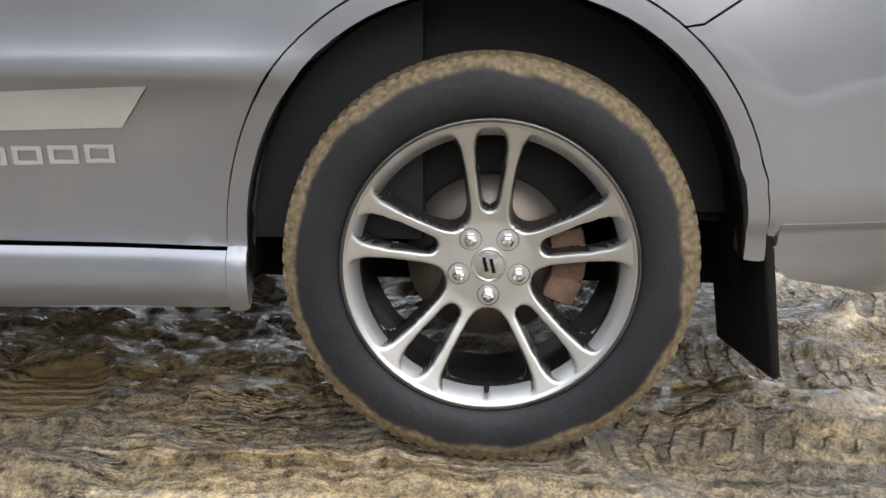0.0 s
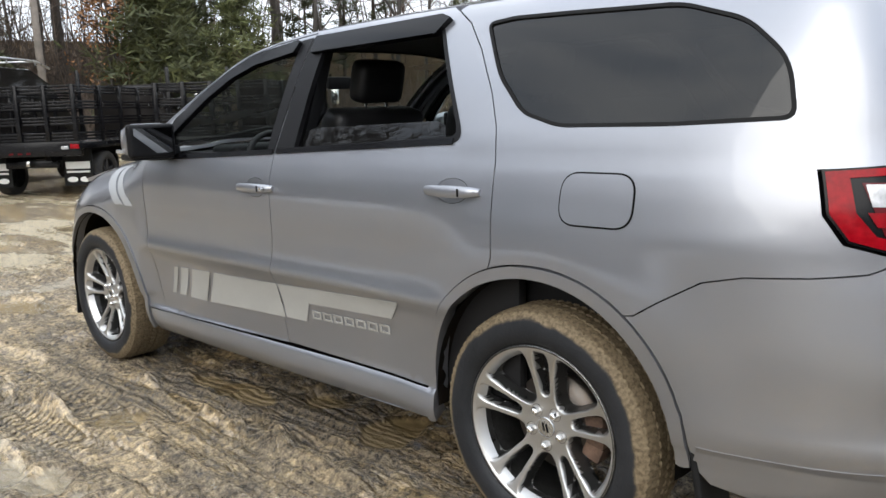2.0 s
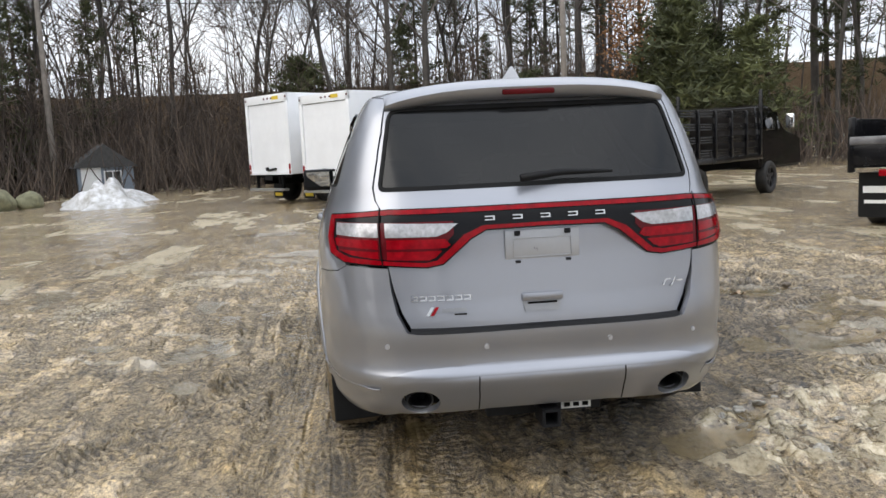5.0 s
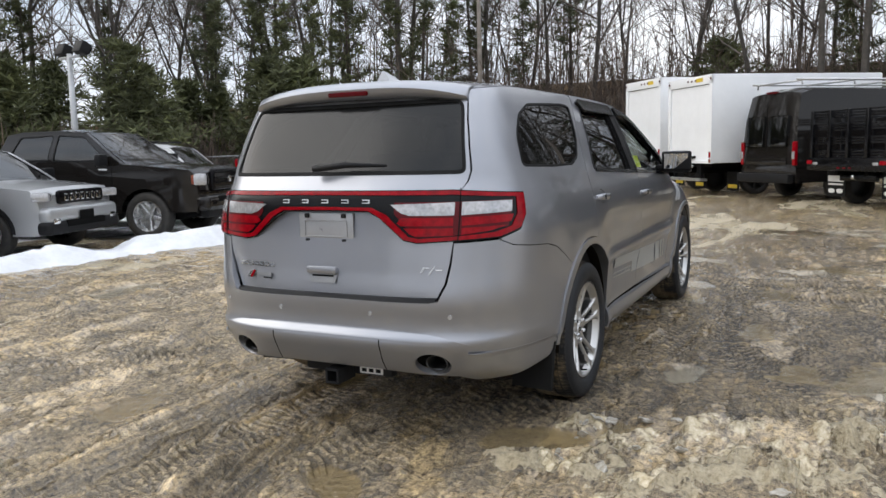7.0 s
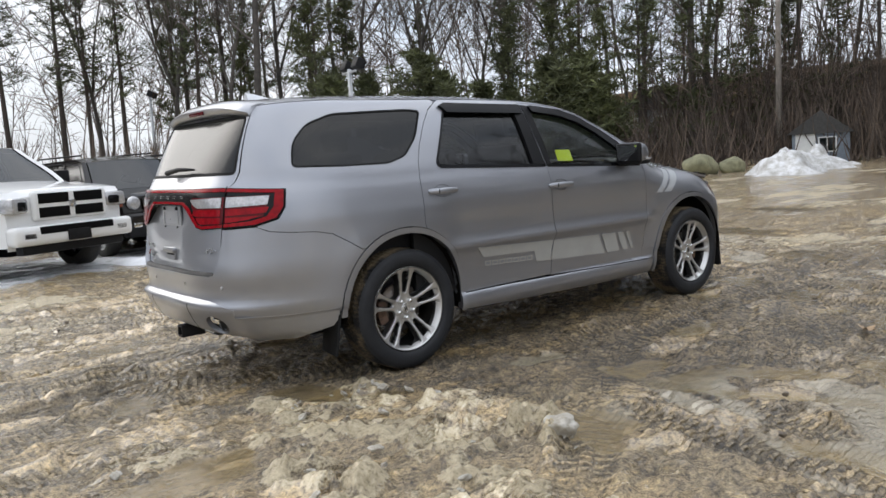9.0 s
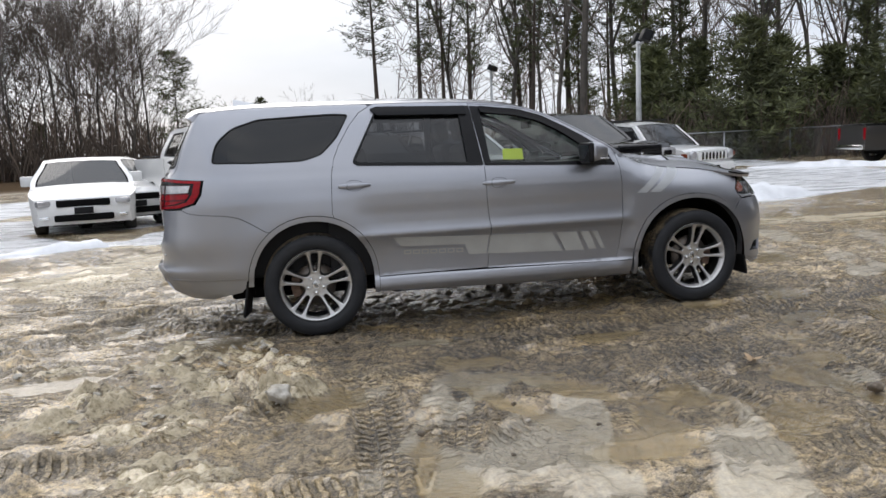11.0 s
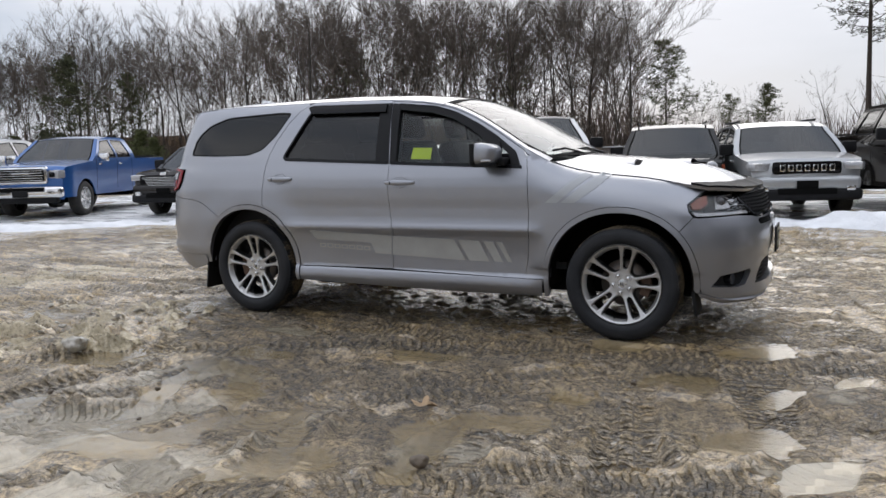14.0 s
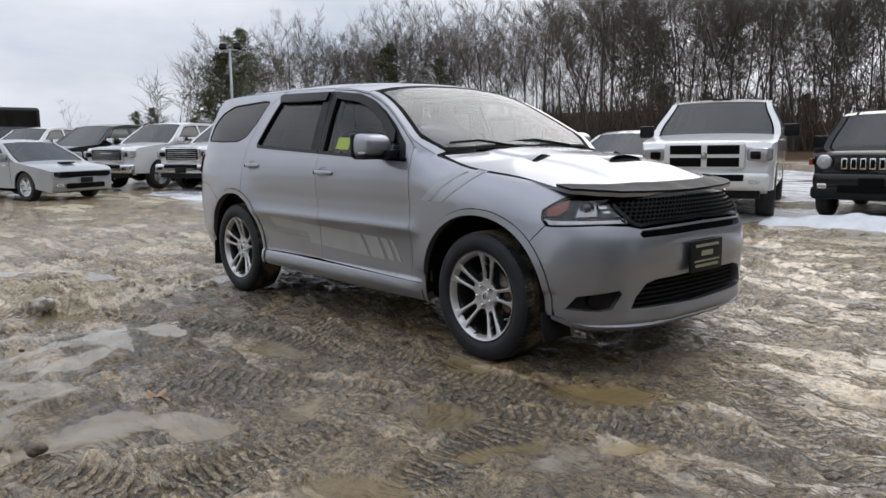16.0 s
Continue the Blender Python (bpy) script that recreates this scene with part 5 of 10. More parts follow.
for pts in ([(-0.490, 0.838), (-0.498, 0.838), (-0.512, 0.862), (-0.504, 0.862)], [(-0.502, 0.858), (-0.502, 0.863), (-0.530, 0.863), (-0.530, 0.858)],
            [(-0.528, 0.832), (-0.534, 0.832), (-0.558, 0.868), (-0.552, 0.868)], [(-0.560, 0.848), (-0.560, 0.854), (-0.590, 0.854), (-0.590, 0.848)]):
    panel("badge_bar", [ru(*p) for p in pts], side_map, BADGE, lg, flip=True, off=-0.012, rim=0.004, gap=0)
# rear wiper, spoiler, high brake lamp, fin
tube("rear_wiper", [(-2.592, 0.085, 1.305), (-2.575, -0.08, 1.322), (-2.565, -0.30, 1.316)], [0.017, 0.014, 0.006], PLASTIC, lg)
spb = bmesh.new()
rows = []
n = 36
for i in range(n + 1):
    v = -1 + 2 * i / n
    y_ = 0.606 * v
    e = abs(v) ** 3
    back = -2.405 + 0.030 * abs(v) ** 3 + 0.032 * abs(v) ** 16
    fr_x = -2.20
    rz = lambda xx: float(crown(xx)) - (float(crown(xx)) - float(rail(xx))) * (abs(v) * 0.97) ** 3.0
    zt_ = rz(-2.33)
    row = [(fr_x, rz(fr_x) + 0.003), (-2.28, rz(-2.28) + 0.006), ((back - 2.28) / 2, (rz(-2.28) + zt_) / 2 + 0.006 - 0.006 * e), (back + 0.012, zt_ - 0.018 - 0.004 * e), (back, zt_ - 0.028 - 0.004 * e),
           (back + 0.010, zt_ - 0.066 + 0.014 * e), (back + 0.035, zt_ - 0.078 + 0.016 * e), (-2.30, zt_ - 0.055)]
    rows.append([spb.verts.new((a, y_, b)) for a, b in row])
for a, b in zip(rows, rows[1:]):
    for k in range(7):
        spb.faces.new((a[k], a[k + 1], b[k + 1], b[k]))
spb.faces.new(rows[0])
spb.faces.new(rows[-1])
bmesh.ops.recalc_face_normals(spb, faces=spb.faces)
spo = part("roof_spoiler", smooth(spb, 60), SILVER, lg)
part("high_brake_lamp", smooth(box_bm(-2.394, 0.0, 1.662, 0.03, 0.225, 0.024, 0.008, rot=(0, -12, 0)), 50), REDDARK, spo, "red high-level brake lamp")
fin = bmesh.new()
rows = []
for i in range(9):
    t = i / 8
    xx = -1.86 - 0.20 * t
    zz = 0.062 * t ** 0.8
    w_ = 0.040 * (0.35 + 0.65 * math.sin(math.pi * min(1, t * 1.1) * 0.5))
    zb = float(crown(xx)) - 0.002
    rows.append([fin.verts.new((xx, yy, z_)) for yy, z_ in ((-w_, zb), (-w_ * 0.55, zb + zz * 0.6), (-0.006, zb + zz), (0.006, zb + zz), (w_ * 0.55, zb + zz * 0.6), (w_, zb))])
for a, b in zip(rows, rows[1:]):
    for k in range(5):
        fin.faces.new((a[k], a[k + 1], b[k + 1], b[k]))
fin.faces.new(rows[-1])
bmesh.ops.recalc_face_normals(fin, faces=fin.faces)
part("roof_antenna", smooth(fin, 50), FINP, suv, "pale shark-fin antenna")
# tow hitch
th = bmesh.new()
add_box(th, -2.47, 0.0, 0.318, 0.06, 0.5, 0.05, 0.01)
for zz, yy, sy, sz in ((0.345, 0, 0.075, 0.012), (0.282, 0, 0.075, 0.012), (0.3135, 0.032, 0.012, 0.075), (0.3135, -0.032, 0.012, 0.075)):
    add_box(th, -2.565, yy, zz, 0.15, sy, sz, 0.003)
hitch = part("tow_hitch", smooth(th, 40), PLASTIC, suv, "black square tow hitch receiver")
part("hitch_label", box_bm(-2.503, -0.14, 0.322, 0.004, 0.13, 0.034), WHITEP, hitch)
for i in range(3):
    part("label_bar", box_bm(-2.5065, -0.10 - 0.04 * i, 0.322, 0.002, 0.026, 0.018), SEAM, hitch)

# nose: bumper, grille, lamps
def nose(name, pts, material, parent, **k):
    return panel(name, pts, side_map, material, parent, flip=True, **k)
F0 = XF + LF
mir_f = lambda pts: [(2 * F0 - u, z) for u, z in pts[::-1]]
fb_l = [su(1.915, 0.760), su(1.965, 0.816)]
nb_up = fb_l + [su(2.0, 0.812), su(2.10, 0.815), su(2.2, 0.820), fu(0.57, 0.812), fu(0.50, 0.795), fu(0.3, 0.805), fu(0.0, 0.808)]
nb_lo = [su(*p) for p in arch_pts("f", True, 42, -2, 8)] + [su(2.02, 0.33), su(2.12, 0.295), fu(0.75, 0.275), fu(0.5, 0.262), fu(0.25, 0.256), fu(0.0, 0.254)]
nfull = nb_up[::-1][:-0 or None]
nhalf = nb_up + []
outl = [nb_lo[-1]] + nb_lo[::-1][1:] + nb_up
outl = outl + mir_f(outl)[1:-1]
slot = [fu(y_, z_) for y_, z_ in ((0.50, 0.752), (0.515, 0.770), (0.49, 0.785), (0.0, 0.790), (-0.49, 0.785), (-0.515, 0.770), (-0.50, 0.752), (0.0, 0.757))]
lgr = [fu(y_, z_) for y_, z_ in ((0.57, 0.372), (0.545, 0.43), (0.48, 0.498), (0.40, 0.515), (0.0, 0.520), (-0.40, 0.515), (-0.48, 0.498), (-0.545, 0.43), (-0.57, 0.372), (0.0, 0.355))]
fogs = []
for sgn in (1, -1):
    f_ = [fu(0.825, 0.372), fu(0.80, 0.44), fu(0.64, 0.472), fu(0.625, 0.455), fu(0.67, 0.375), fu(0.72, 0.362)]
    fogs.append(f_ if sgn > 0 else mir_f(f_))
nbp = nose("front_bumper", outl, SILVER, suv, holes=[slot, lgr] + fogs, rim=0.045, step=0.035)
nose("grille_backing", inset(lgr, -0.02), SEAM, nbp, off=-0.045, rim=0.002, gap=0)
nose("grille_backing", inset(slot, -0.012), SEAM, nbp, off=-0.035, rim=0.002, gap=0)
for f_ in fogs:
    nose("fog_recess", inset(f_, -0.015), PLASTIC, nbp, off=-0.04, rim=0.002, gap=0)
for sgn in (1, -1):
    p0 = side_map(np.array([fu(0.735, 0.415)]))[0]
    fgb = bmesh.new()
    add_cyl(fgb, (p0[0] - 0.06, sgn * (p0[1] - 0.02), p0[2]), (p0[0] - 0.018, sgn * (p0[1] - 0.006), p0[2]), 0.034, 0.036, 20)
    part("fog_lamp", smooth(fgb, 40), GLOSSBLACK, nbp)
for i in range(5):
    z_ = 0.385 + 0.025 * i
    yw = 0.55 - 0.10 * (z_ - 0.37) / 0.14
    nose("grille_slat", [fu(yw, z_), fu(-yw, z_), fu(-yw, z_ + 0.006), fu(yw, z_ + 0.006)], PLASTIC, nbp, off=-0.028, rim=0.012, gap=0)
# chin lip
lip = [su(2.0, 0.335), su(2.1, 0.300), fu(0.75, 0.286), fu(0.5, 0.276), fu(0.25, 0.272), fu(0.0, 0.270)]
lip = lip + mir_f(lip)[1:]
nose("chin_lip", lip + [(u, z - 0.022) for u, z in lip[::-1]], SILVER, nbp, off=0.010, rim=0.05, step=0.02, gap=0)
# grille with honeycomb
gr = [fu(y_, z_) for y_, z_ in ((0.0, 0.822), (0.42, 0.812), (0.50, 0.802), (0.545, 0.815), (0.60, 0.90), (0.585, 0.962))]
gr = gr + [fu(0.3, 0.968), fu(0.0, 0.970)]
grf = gr + mir_f(gr)[1:-1]
gp = nose("grille", grf, SEAM, suv, off=-0.025, rim=0.01, gap=0, label="black honeycomb grille")
nose("grille_surround", grf, GLOSSBLACK, gp, holes=[inset(grf, 0.020)], off=0.004, rim=0.03, gap=0.001, step=0.03)
hexes = bmesh.new()
def hex_bars(bm):
    pit = 0.030
    segs = []
    for r_ in range(7):
        for c_ in range(-22, 23):
            y_ = c_ * pit + (pit / 2 if r_ % 2 else 0)
            z_ = 0.832 + r_ * 0.0215
            for k in (0, 1, 2):
                a0, a1 = radians(30 + 60 * k), radians(90 + 60 * k)
                p = (y_ + pit * 0.56 * math.cos(a0), z_ + 0.0145 * math.sin(a0))
                q = (y_ + pit * 0.56 * math.cos(a1), z_ + 0.0145 * math.sin(a1))
                segs.append((p, q))
    fp = [fu(*s_[0]) for s_ in segs]
    keep = inside(np.array(fp), grf)
    for (p, q), kp in zip(segs, keep):
        if not kp or abs(p[0]) > 0.57 or abs(q[0]) > 0.57:
            continue
        d = Vector((q[0] - p[0], q[1] - p[1])).normalized() * 0.0022
        nrm = (-d.y, d.x)
        cs = [(p[0] + nrm[0], p[1] + nrm[1]), (q[0] + nrm[0], q[1] + nrm[1]), (q[0] - nrm[0], q[1] - nrm[1]), (p[0] - nrm[0], p[1] - nrm[1])]
        pp = side_map(np.array([fu(*c) for c in cs]))
        f_ = [bm.verts.new((v[0] - 0.002, v[1], v[2])) for v in pp]
        b_ = [bm.verts.new((v[0] - 0.016, v[1], v[2])) for v in pp]
        bm.faces.new(f_)
        for k in range(4):
            bm.faces.new((f_[k], b_[k], b_[(k + 1) % 4], f_[(k + 1) % 4]))
    return bm
tagged(part("honeycomb", hex_bars(hexes), PLASTIC, gp), kind="stuff")
nose("name_bar", [fu(0.47, 0.906), fu(0.37, 0.906), fu(0.37, 0.913), fu(0.47, 0.913)], ALLOYDARK, gp, off=0.004, rim=0.005, gap=0)
# headlamps
for sgn in (1, -1):
    mm = (lambda p: p) if sgn > 0 else mir_f
    hl = [su(1.925, 0.897), su(1.985, 0.953), su(2.03, 0.978), su(2.12, 0.978), su(2.20, 0.970), fu(0.592, 0.962), fu(0.605, 0.90), fu(0.555, 0.822), su(2.2, 0.824), su(2.10, 0.819), su(1.985, 0.815), su(1.94, 0.848)]
    h_ = nose("headlamp", mm(hl), GLOSSBLACK, suv, off=-0.012, rim=0.02, step=0.03, gap=0.002, label="headlamp with amber reflector and round projector lens")
    nose("corner_reflector", mm([su(1.945, 0.898), su(1.985, 0.935), su(2.025, 0.950), su(2.040, 0.90), su(2.01, 0.870), su(1.96, 0.868)]), AMBER, h_, off=0.0, rim=0.01, gap=0)
    nose("running_lamp", mm([su(1.955, 0.852), su(2.0, 0.842), su(2.10, 0.843), fu(0.60, 0.845), fu(0.585, 0.829), su(2.10, 0.825), su(1.985, 0.822)]), CLEARLENS, h_, off=0.0, rim=0.01, gap=0)
    nose("lamp_bowl", mm([su(2.075, 0.945), su(2.17, 0.955), fu(0.66, 0.925), su(2.17, 0.87), su(2.09, 0.865)]), CLEARLENS, h_, off=-0.006, rim=0.01, gap=0)
    p0 = side_map(np.array([su(2.115, 0.905)]))[0]
    lb = lathe([(0.0, 0.012), (0.016, 0.009), (0.026, 0.0), (0.030, -0.006), (0.037, 0.002), (0.040, -0.01), (0.040, -0.03)], 26)
    lens = part("projector_lens", smooth(lb, 40), PROJ, h_)
    d_ = Vector((0.75, 0.66 * sgn, 0))
    lens.matrix_basis = Matrix.Translation((p0[0] + 0.004, sgn * p0[1], p0[2])) @ d_.to_track_quat("Y", "Z").to_matrix().to_4x4()
    for i in range(3):
        nose("lamp_fin", mm([fu(0.655, 0.945 - 0.026 * i), fu(0.625, 0.945 - 0.026 * i), fu(0.625, 0.934 - 0.026 * i), fu(0.655, 0.934 - 0.026 * i)]), BADGE, h_, off=-0.004, rim=0.006, gap=0)
    nose("lamp_cover", mm(hl), LAMPGLASS, h_, off=0.006, rim=0.004, step=0.03, gap=0.003).visible_shadow = False
    p0 = side_map(np.array([su(1.99, 0.60)]))[0]
# front plate frame with bars
fpb = part("plate_frame", smooth(box_bm(2.412, 0, 0.612, 0.014, 0.33, 0.178, 0.005), 40), PLASTIC, nbp, "black dealer plate frame with gold lettering bars")
for z_, w_, h_ in ((0.672, 0.24, 0.016), (0.628, 0.12, 0.030), (0.585, 0.26, 0.010), (0.558, 0.24, 0.016)):
    part("plate_bar", box_bm(2.4205, 0, z_, 0.002, w_, h_), GOLD, fpb)

# cabin
trim = part("underbody", smooth(add_box(add_box(bmesh.new(), 0, 0, 0.30, 4.3, 1.15, 0.10, 0.03), 0, 0, 0.32, 1.9, 1.68, 0.12, 0.03), 40), SEAM, suv)
for nm, bx in (("cabin_floor", (-0.65, 0, 0.46, 3.5, 1.5, 0.05)), ("cargo_trim", (-2.35, 0, 0.80, 0.05, 1.2, 0.7)), ("firewall", (0.95, 0, 0.75, 0.05, 1.6, 0.7))):
    part(nm, box_bm(*bx), DASH, suv)
for sgn in (1, -1):
    part("door_card", smooth(box_bm(-0.25, sgn * 0.835, 0.80, 2.3, 0.04, 0.78, 0.01), 40), DASH, suv)
    part("cargo_side_trim", box_bm(-1.78, sgn * 0.77, 0.82, 0.80, 0.04, 0.72), DASH, suv)
    part("pillar_trim", smooth(box_bm(-0.24, sgn * 0.735, 1.42, 0.13, 0.05, 0.46, 0.01, rot=(sgn * 20, 0, 0)), 40), DASH, suv)
    for nm, pts in (("seam_backing", [(-1.00, 0.42), (0.93, 0.40), (0.93, 1.20), (0.5, 1.16), (-0.5, 1.17), (-1.42, 1.22), (-1.42, 0.90), (-1.2, 0.84), (-1.05, 0.65)]), ("seam_backing", [(-1.70, 0.90), (-2.0, 0.85), (-2.2, 0.86), (-2.2, 1.0), (-1.9, 0.98)])):
        panel(nm, flat(pts), side_map if sgn > 0 else side_map_r, SEAM, suv, flip=sgn > 0, off=-0.021, rim=0.001, step=0.08, gap=0)
panel("headliner", [(-2.2, 0.6), (-1.5, 0.62), (-0.3, 0.62), (0.15, 0.55), (0.15, -0.55), (-0.3, -0.62), (-1.5, -0.62), (-2.2, -0.6)], roof_map, HEADL, suv, off=-0.045, rim=0.01, step=0.1, gap=0)
db = bmesh.new()
add_box(db, 0.83, 0, 1.07, 0.42, 1.52, 0.20, 0.07, seg=3)
add_box(db, 0.70, 0.40, 1.155, 0.24, 0.38, 0.10, 0.04, seg=3)
add_box(db, 0.66, 0.0, 0.86, 0.22, 0.30, 0.42, 0.04)
part("dashboard", smooth(db, 50), DASH, suv, "black dashboard")
sw = bmesh.new()
t0 = pose(0.46, 0.40, 1.085, 0, -65, 0)
for i in range(28):
    a, b = 2 * math.pi * i / 28, 2 * math.pi * (i + 1) / 28
    add_cyl(sw, t0 @ Vector((0.19 * math.cos(a), 0.19 * math.sin(a), 0)), t0 @ Vector((0.19 * math.cos(b), 0.19 * math.sin(b), 0)), 0.0155, seg=8)
for a in (0, 180, 270):
    add_cyl(sw, t0 @ Vector((0, 0, -0.01)), t0 @ Vector((0.18 * math.sin(radians(a)), 0.18 * math.cos(radians(a)), 0)), 0.018, 0.014, 8)
add_cyl(sw, t0 @ Vector((0, 0, -0.04)), t0 @ Vector((0, 0, 0.012)), 0.07, 0.06, 16)
add_cyl(sw, t0 @ Vector((0, 0, -0.04)), (0.75, 0.40, 0.98), 0.03, 0.04, 10)
part("steering_wheel", smooth(sw, 50), LEATHER, suv, "black leather steering wheel")
def seat(x, y, w, tilt=-14):
    bm = bmesh.new()
    add_box(bm, x, y, 0.74, 0.52, w, 0.18, 0.06, seg=3)
    add_box(bm, x - 0.28, y, 1.06, 0.15, w, 0.62, 0.06, rot=(0, tilt, 0), seg=3)
    st_ = part("seat", smooth(bm, 50), LEATHER, suv, "black leather seat")
    k = max(1, round(w / 0.5))
    for i in range(k):
        yy = y + (i - (k - 1) / 2) * (w / k)
        hb_ = bmesh.new()
        add_box(hb_, x - 0.375, yy, 1.475, 0.105, 0.265, 0.185, 0.05, rot=(0, tilt, 0), seg=3)
        part("headrest", smooth(hb_, 50), LEATHER, st_)
        for d in (-0.06, 0.06):
            part("headrest_post", add_cyl(bmesh.new(), (x - 0.345, yy + d, 1.32), (x - 0.370, yy + d, 1.42), 0.0065, seg=8), CHROME, st_)
seat(0.10, 0.39, 0.52)
seat(0.10, -0.39, 0.52)
seat(-0.80, 0.40, 0.50)
seat(-0.80, -0.40, 0.50)
tube("grab_handle", [(-0.24, 0.70, 1.56), (-0.27, 0.68, 1.50), (-0.285, 0.70, 1.36), (-0.27, 0.74, 1.30)], 0.013, PLASTIC, suv)
part("rear_view_mirror", smooth(box_bm(0.42, 0.0, 1.50, 0.03, 0.24, 0.065, 0.014), 50), PLASTIC, suv)
# inspection paper stuck inside the right front pane
panel("window_sticker", rounded([(-0.045, 1.236), (0.118, 1.230), (0.118, 1.314), (-0.038, 1.318)], 0.004), side_map_r, YELLOW, suv, off=-0.026, rim=0.001, gap=0, label="fluorescent yellow paper sticker")


# ---- the muddy lot ----
def hash01(ix, iy, seed):
    v = (ix * 374761393 + iy * 668265263 + seed * 2147483647) & 0xFFFFFFFF
    v = ((v ^ (v >> 13)) * 1274126177) & 0xFFFFFFFF
    return ((v ^ (v >> 16)) & 0xFFFF) / 65535.0


def vnoise(x, y, seed=0):
    """Smooth value noise from -1 to 1."""
    xi, yi = np.floor(x).astype(np.int64), np.floor(y).astype(np.int64)
    fx, fy = x - xi, y - yi
    fx, fy = fx * fx * fx * (fx * (fx * 6 - 15) + 10), fy * fy * fy * (fy * (fy * 6 - 15) + 10)
    a, b = hash01(xi, yi, seed), hash01(xi + 1, yi, seed)
    c, d = hash01(xi, yi + 1, seed), hash01(xi + 1, yi + 1, seed)
    return (a + (b - a) * fx + (c - a) * fy + (a - b - c + d) * fx * fy) * 2 - 1


def fbm(x, y, octaves, seed=0, gain=0.5):
    r, amp = 0, 1.0
    for k in range(octaves):
        r = r + amp * vnoise(x * 2 ** k + 17.3 * k, y * 2 ** k - 9.1 * k, seed + k)
        amp *= gain
    return r


# puddles: x, y, radius, length ratio, turn
PUDDLES = [(-0.55, -2.34, 0.22, 1.6, 10), (0.29, -2.99, 0.23, 1.3, 60), (-0.18, -3.51, 0.26, 2.2, 25), (0.63, -3.40, 0.24, 1.8, 50), (1.10, -2.88, 0.22, 1.4, 100),
           (1.37, -2.60, 0.17, 1.8, 20), (-1.49, -2.48, 0.20, 1.4, 50), (2.00, -1.66, 0.24, 1.7, 30), (2.55, -1.76, 0.13, 1.5, 70), (2.40, -0.86, 0.20, 1.5, 15),
           (2.86, -1.40, 0.08, 2.4, 60), (1.55, -2.18, 0.13, 1.6, 0), (1.54, -1.02, 0.16, 2.0, 0), (2.45, -2.49, 0.22, 1.6, 40), (-0.11, -3.60, 0.2, 2.4, 10),
           (0.41, 0.74, 0.16, 2.4, 5), (0.03, 0.55, 0.13, 1.6, 20), (-0.47, 0.62, 0.13, 1.8, 170), (0.74, 0.75, 0.12, 2.0, 0), (0.61, 1.29, 0.12, 1.4, 30),
           (1.70, 1.57, 0.17, 2.2, 160), (-0.58, 1.95, 0.13, 1.5, 30), (0.24, 2.09, 0.17, 1.5, 20), (0.42, 1.85, 0.12, 1.7, 160), (1.47, 1.95, 0.15, 2.4, 20),
           (1.1, 2.4, 0.14, 1.6, 40), (0.7, 2.8, 0.16, 1.4, 70), (2.3, 2.3, 0.2, 2.0, 10), (-2.20, -0.93, 0.26, 1.9, 120), (-1.75, 0.50, 0.14, 1.8, 0),
           (-3.05, -0.28, 0.17, 2.2, 60), (-2.62, 1.37, 0.22, 1.9, 15), (-0.55, -2.0, 0.15, 1.5, 0), (-0.91, -1.36, 0.16, 2.2, 0), (0.40, -1.65, 0.20, 2.0, 0),
           (-3.15, -1.60, 0.24, 1.8, 20), (3.6, -2.2, 0.3, 1.6, 40), (4.2, -0.6, 0.35, 1.9, 80), (3.4, 0.8, 0.3, 2.0, 30), (5.5, -3.1, 0.4, 1.8, 20),
           (6.2, 1.4, 0.5, 2.2, 70), (7.5, -1.5, 0.5, 2.4, 85), (-5.8, 3.2, 0.4, 2.4, 20), (-7.2, 1.0, 0.45, 2.4, 25), (-4.6, 3.6, 0.3, 2.2, 15), (9.5, 2.5, 0.5, 2.4, 80),
           (-3.6, -3.5, 0.28, 1.8, 30), (-4.4, -2.4, 0.25, 2.4, 35), (0.2, 4.6, 0.35, 2.0, 10), (3.5, 4.2, 0.4, 2.2, 15), (-8.5, 3.0, 0.5, 2.5, 30),
           (0.50, -3.13, 0.19, 5.0, 116), (1.17, -3.04, 0.15, 5.0, 93), (-0.19, -2.72, 0.24, 8.0, 128), (-0.62, -2.80, 0.26, 7.0, 112), (-1.15, -3.52, 0.22, 3.0, 97),
           (0.46, 2.02, 0.16, 2.6, 150), (0.85, 2.15, 0.10, 2.4, 160), (0.15, 1.80, 0.09, 2.0, 150), (2.74, -2.75, 0.20, 2.6, 60), (-4.1, 0.3, 0.2, 4.0, 5), (3.4, -3.2, 0.22, 3.0, 50)]
# those that hold pale melted slush rather than ochre water
PALE = {22, 23, 21, 25, 26, 27, 33, 42, 44, 56, 57, 58, 59, 61, 47, 48, 49}
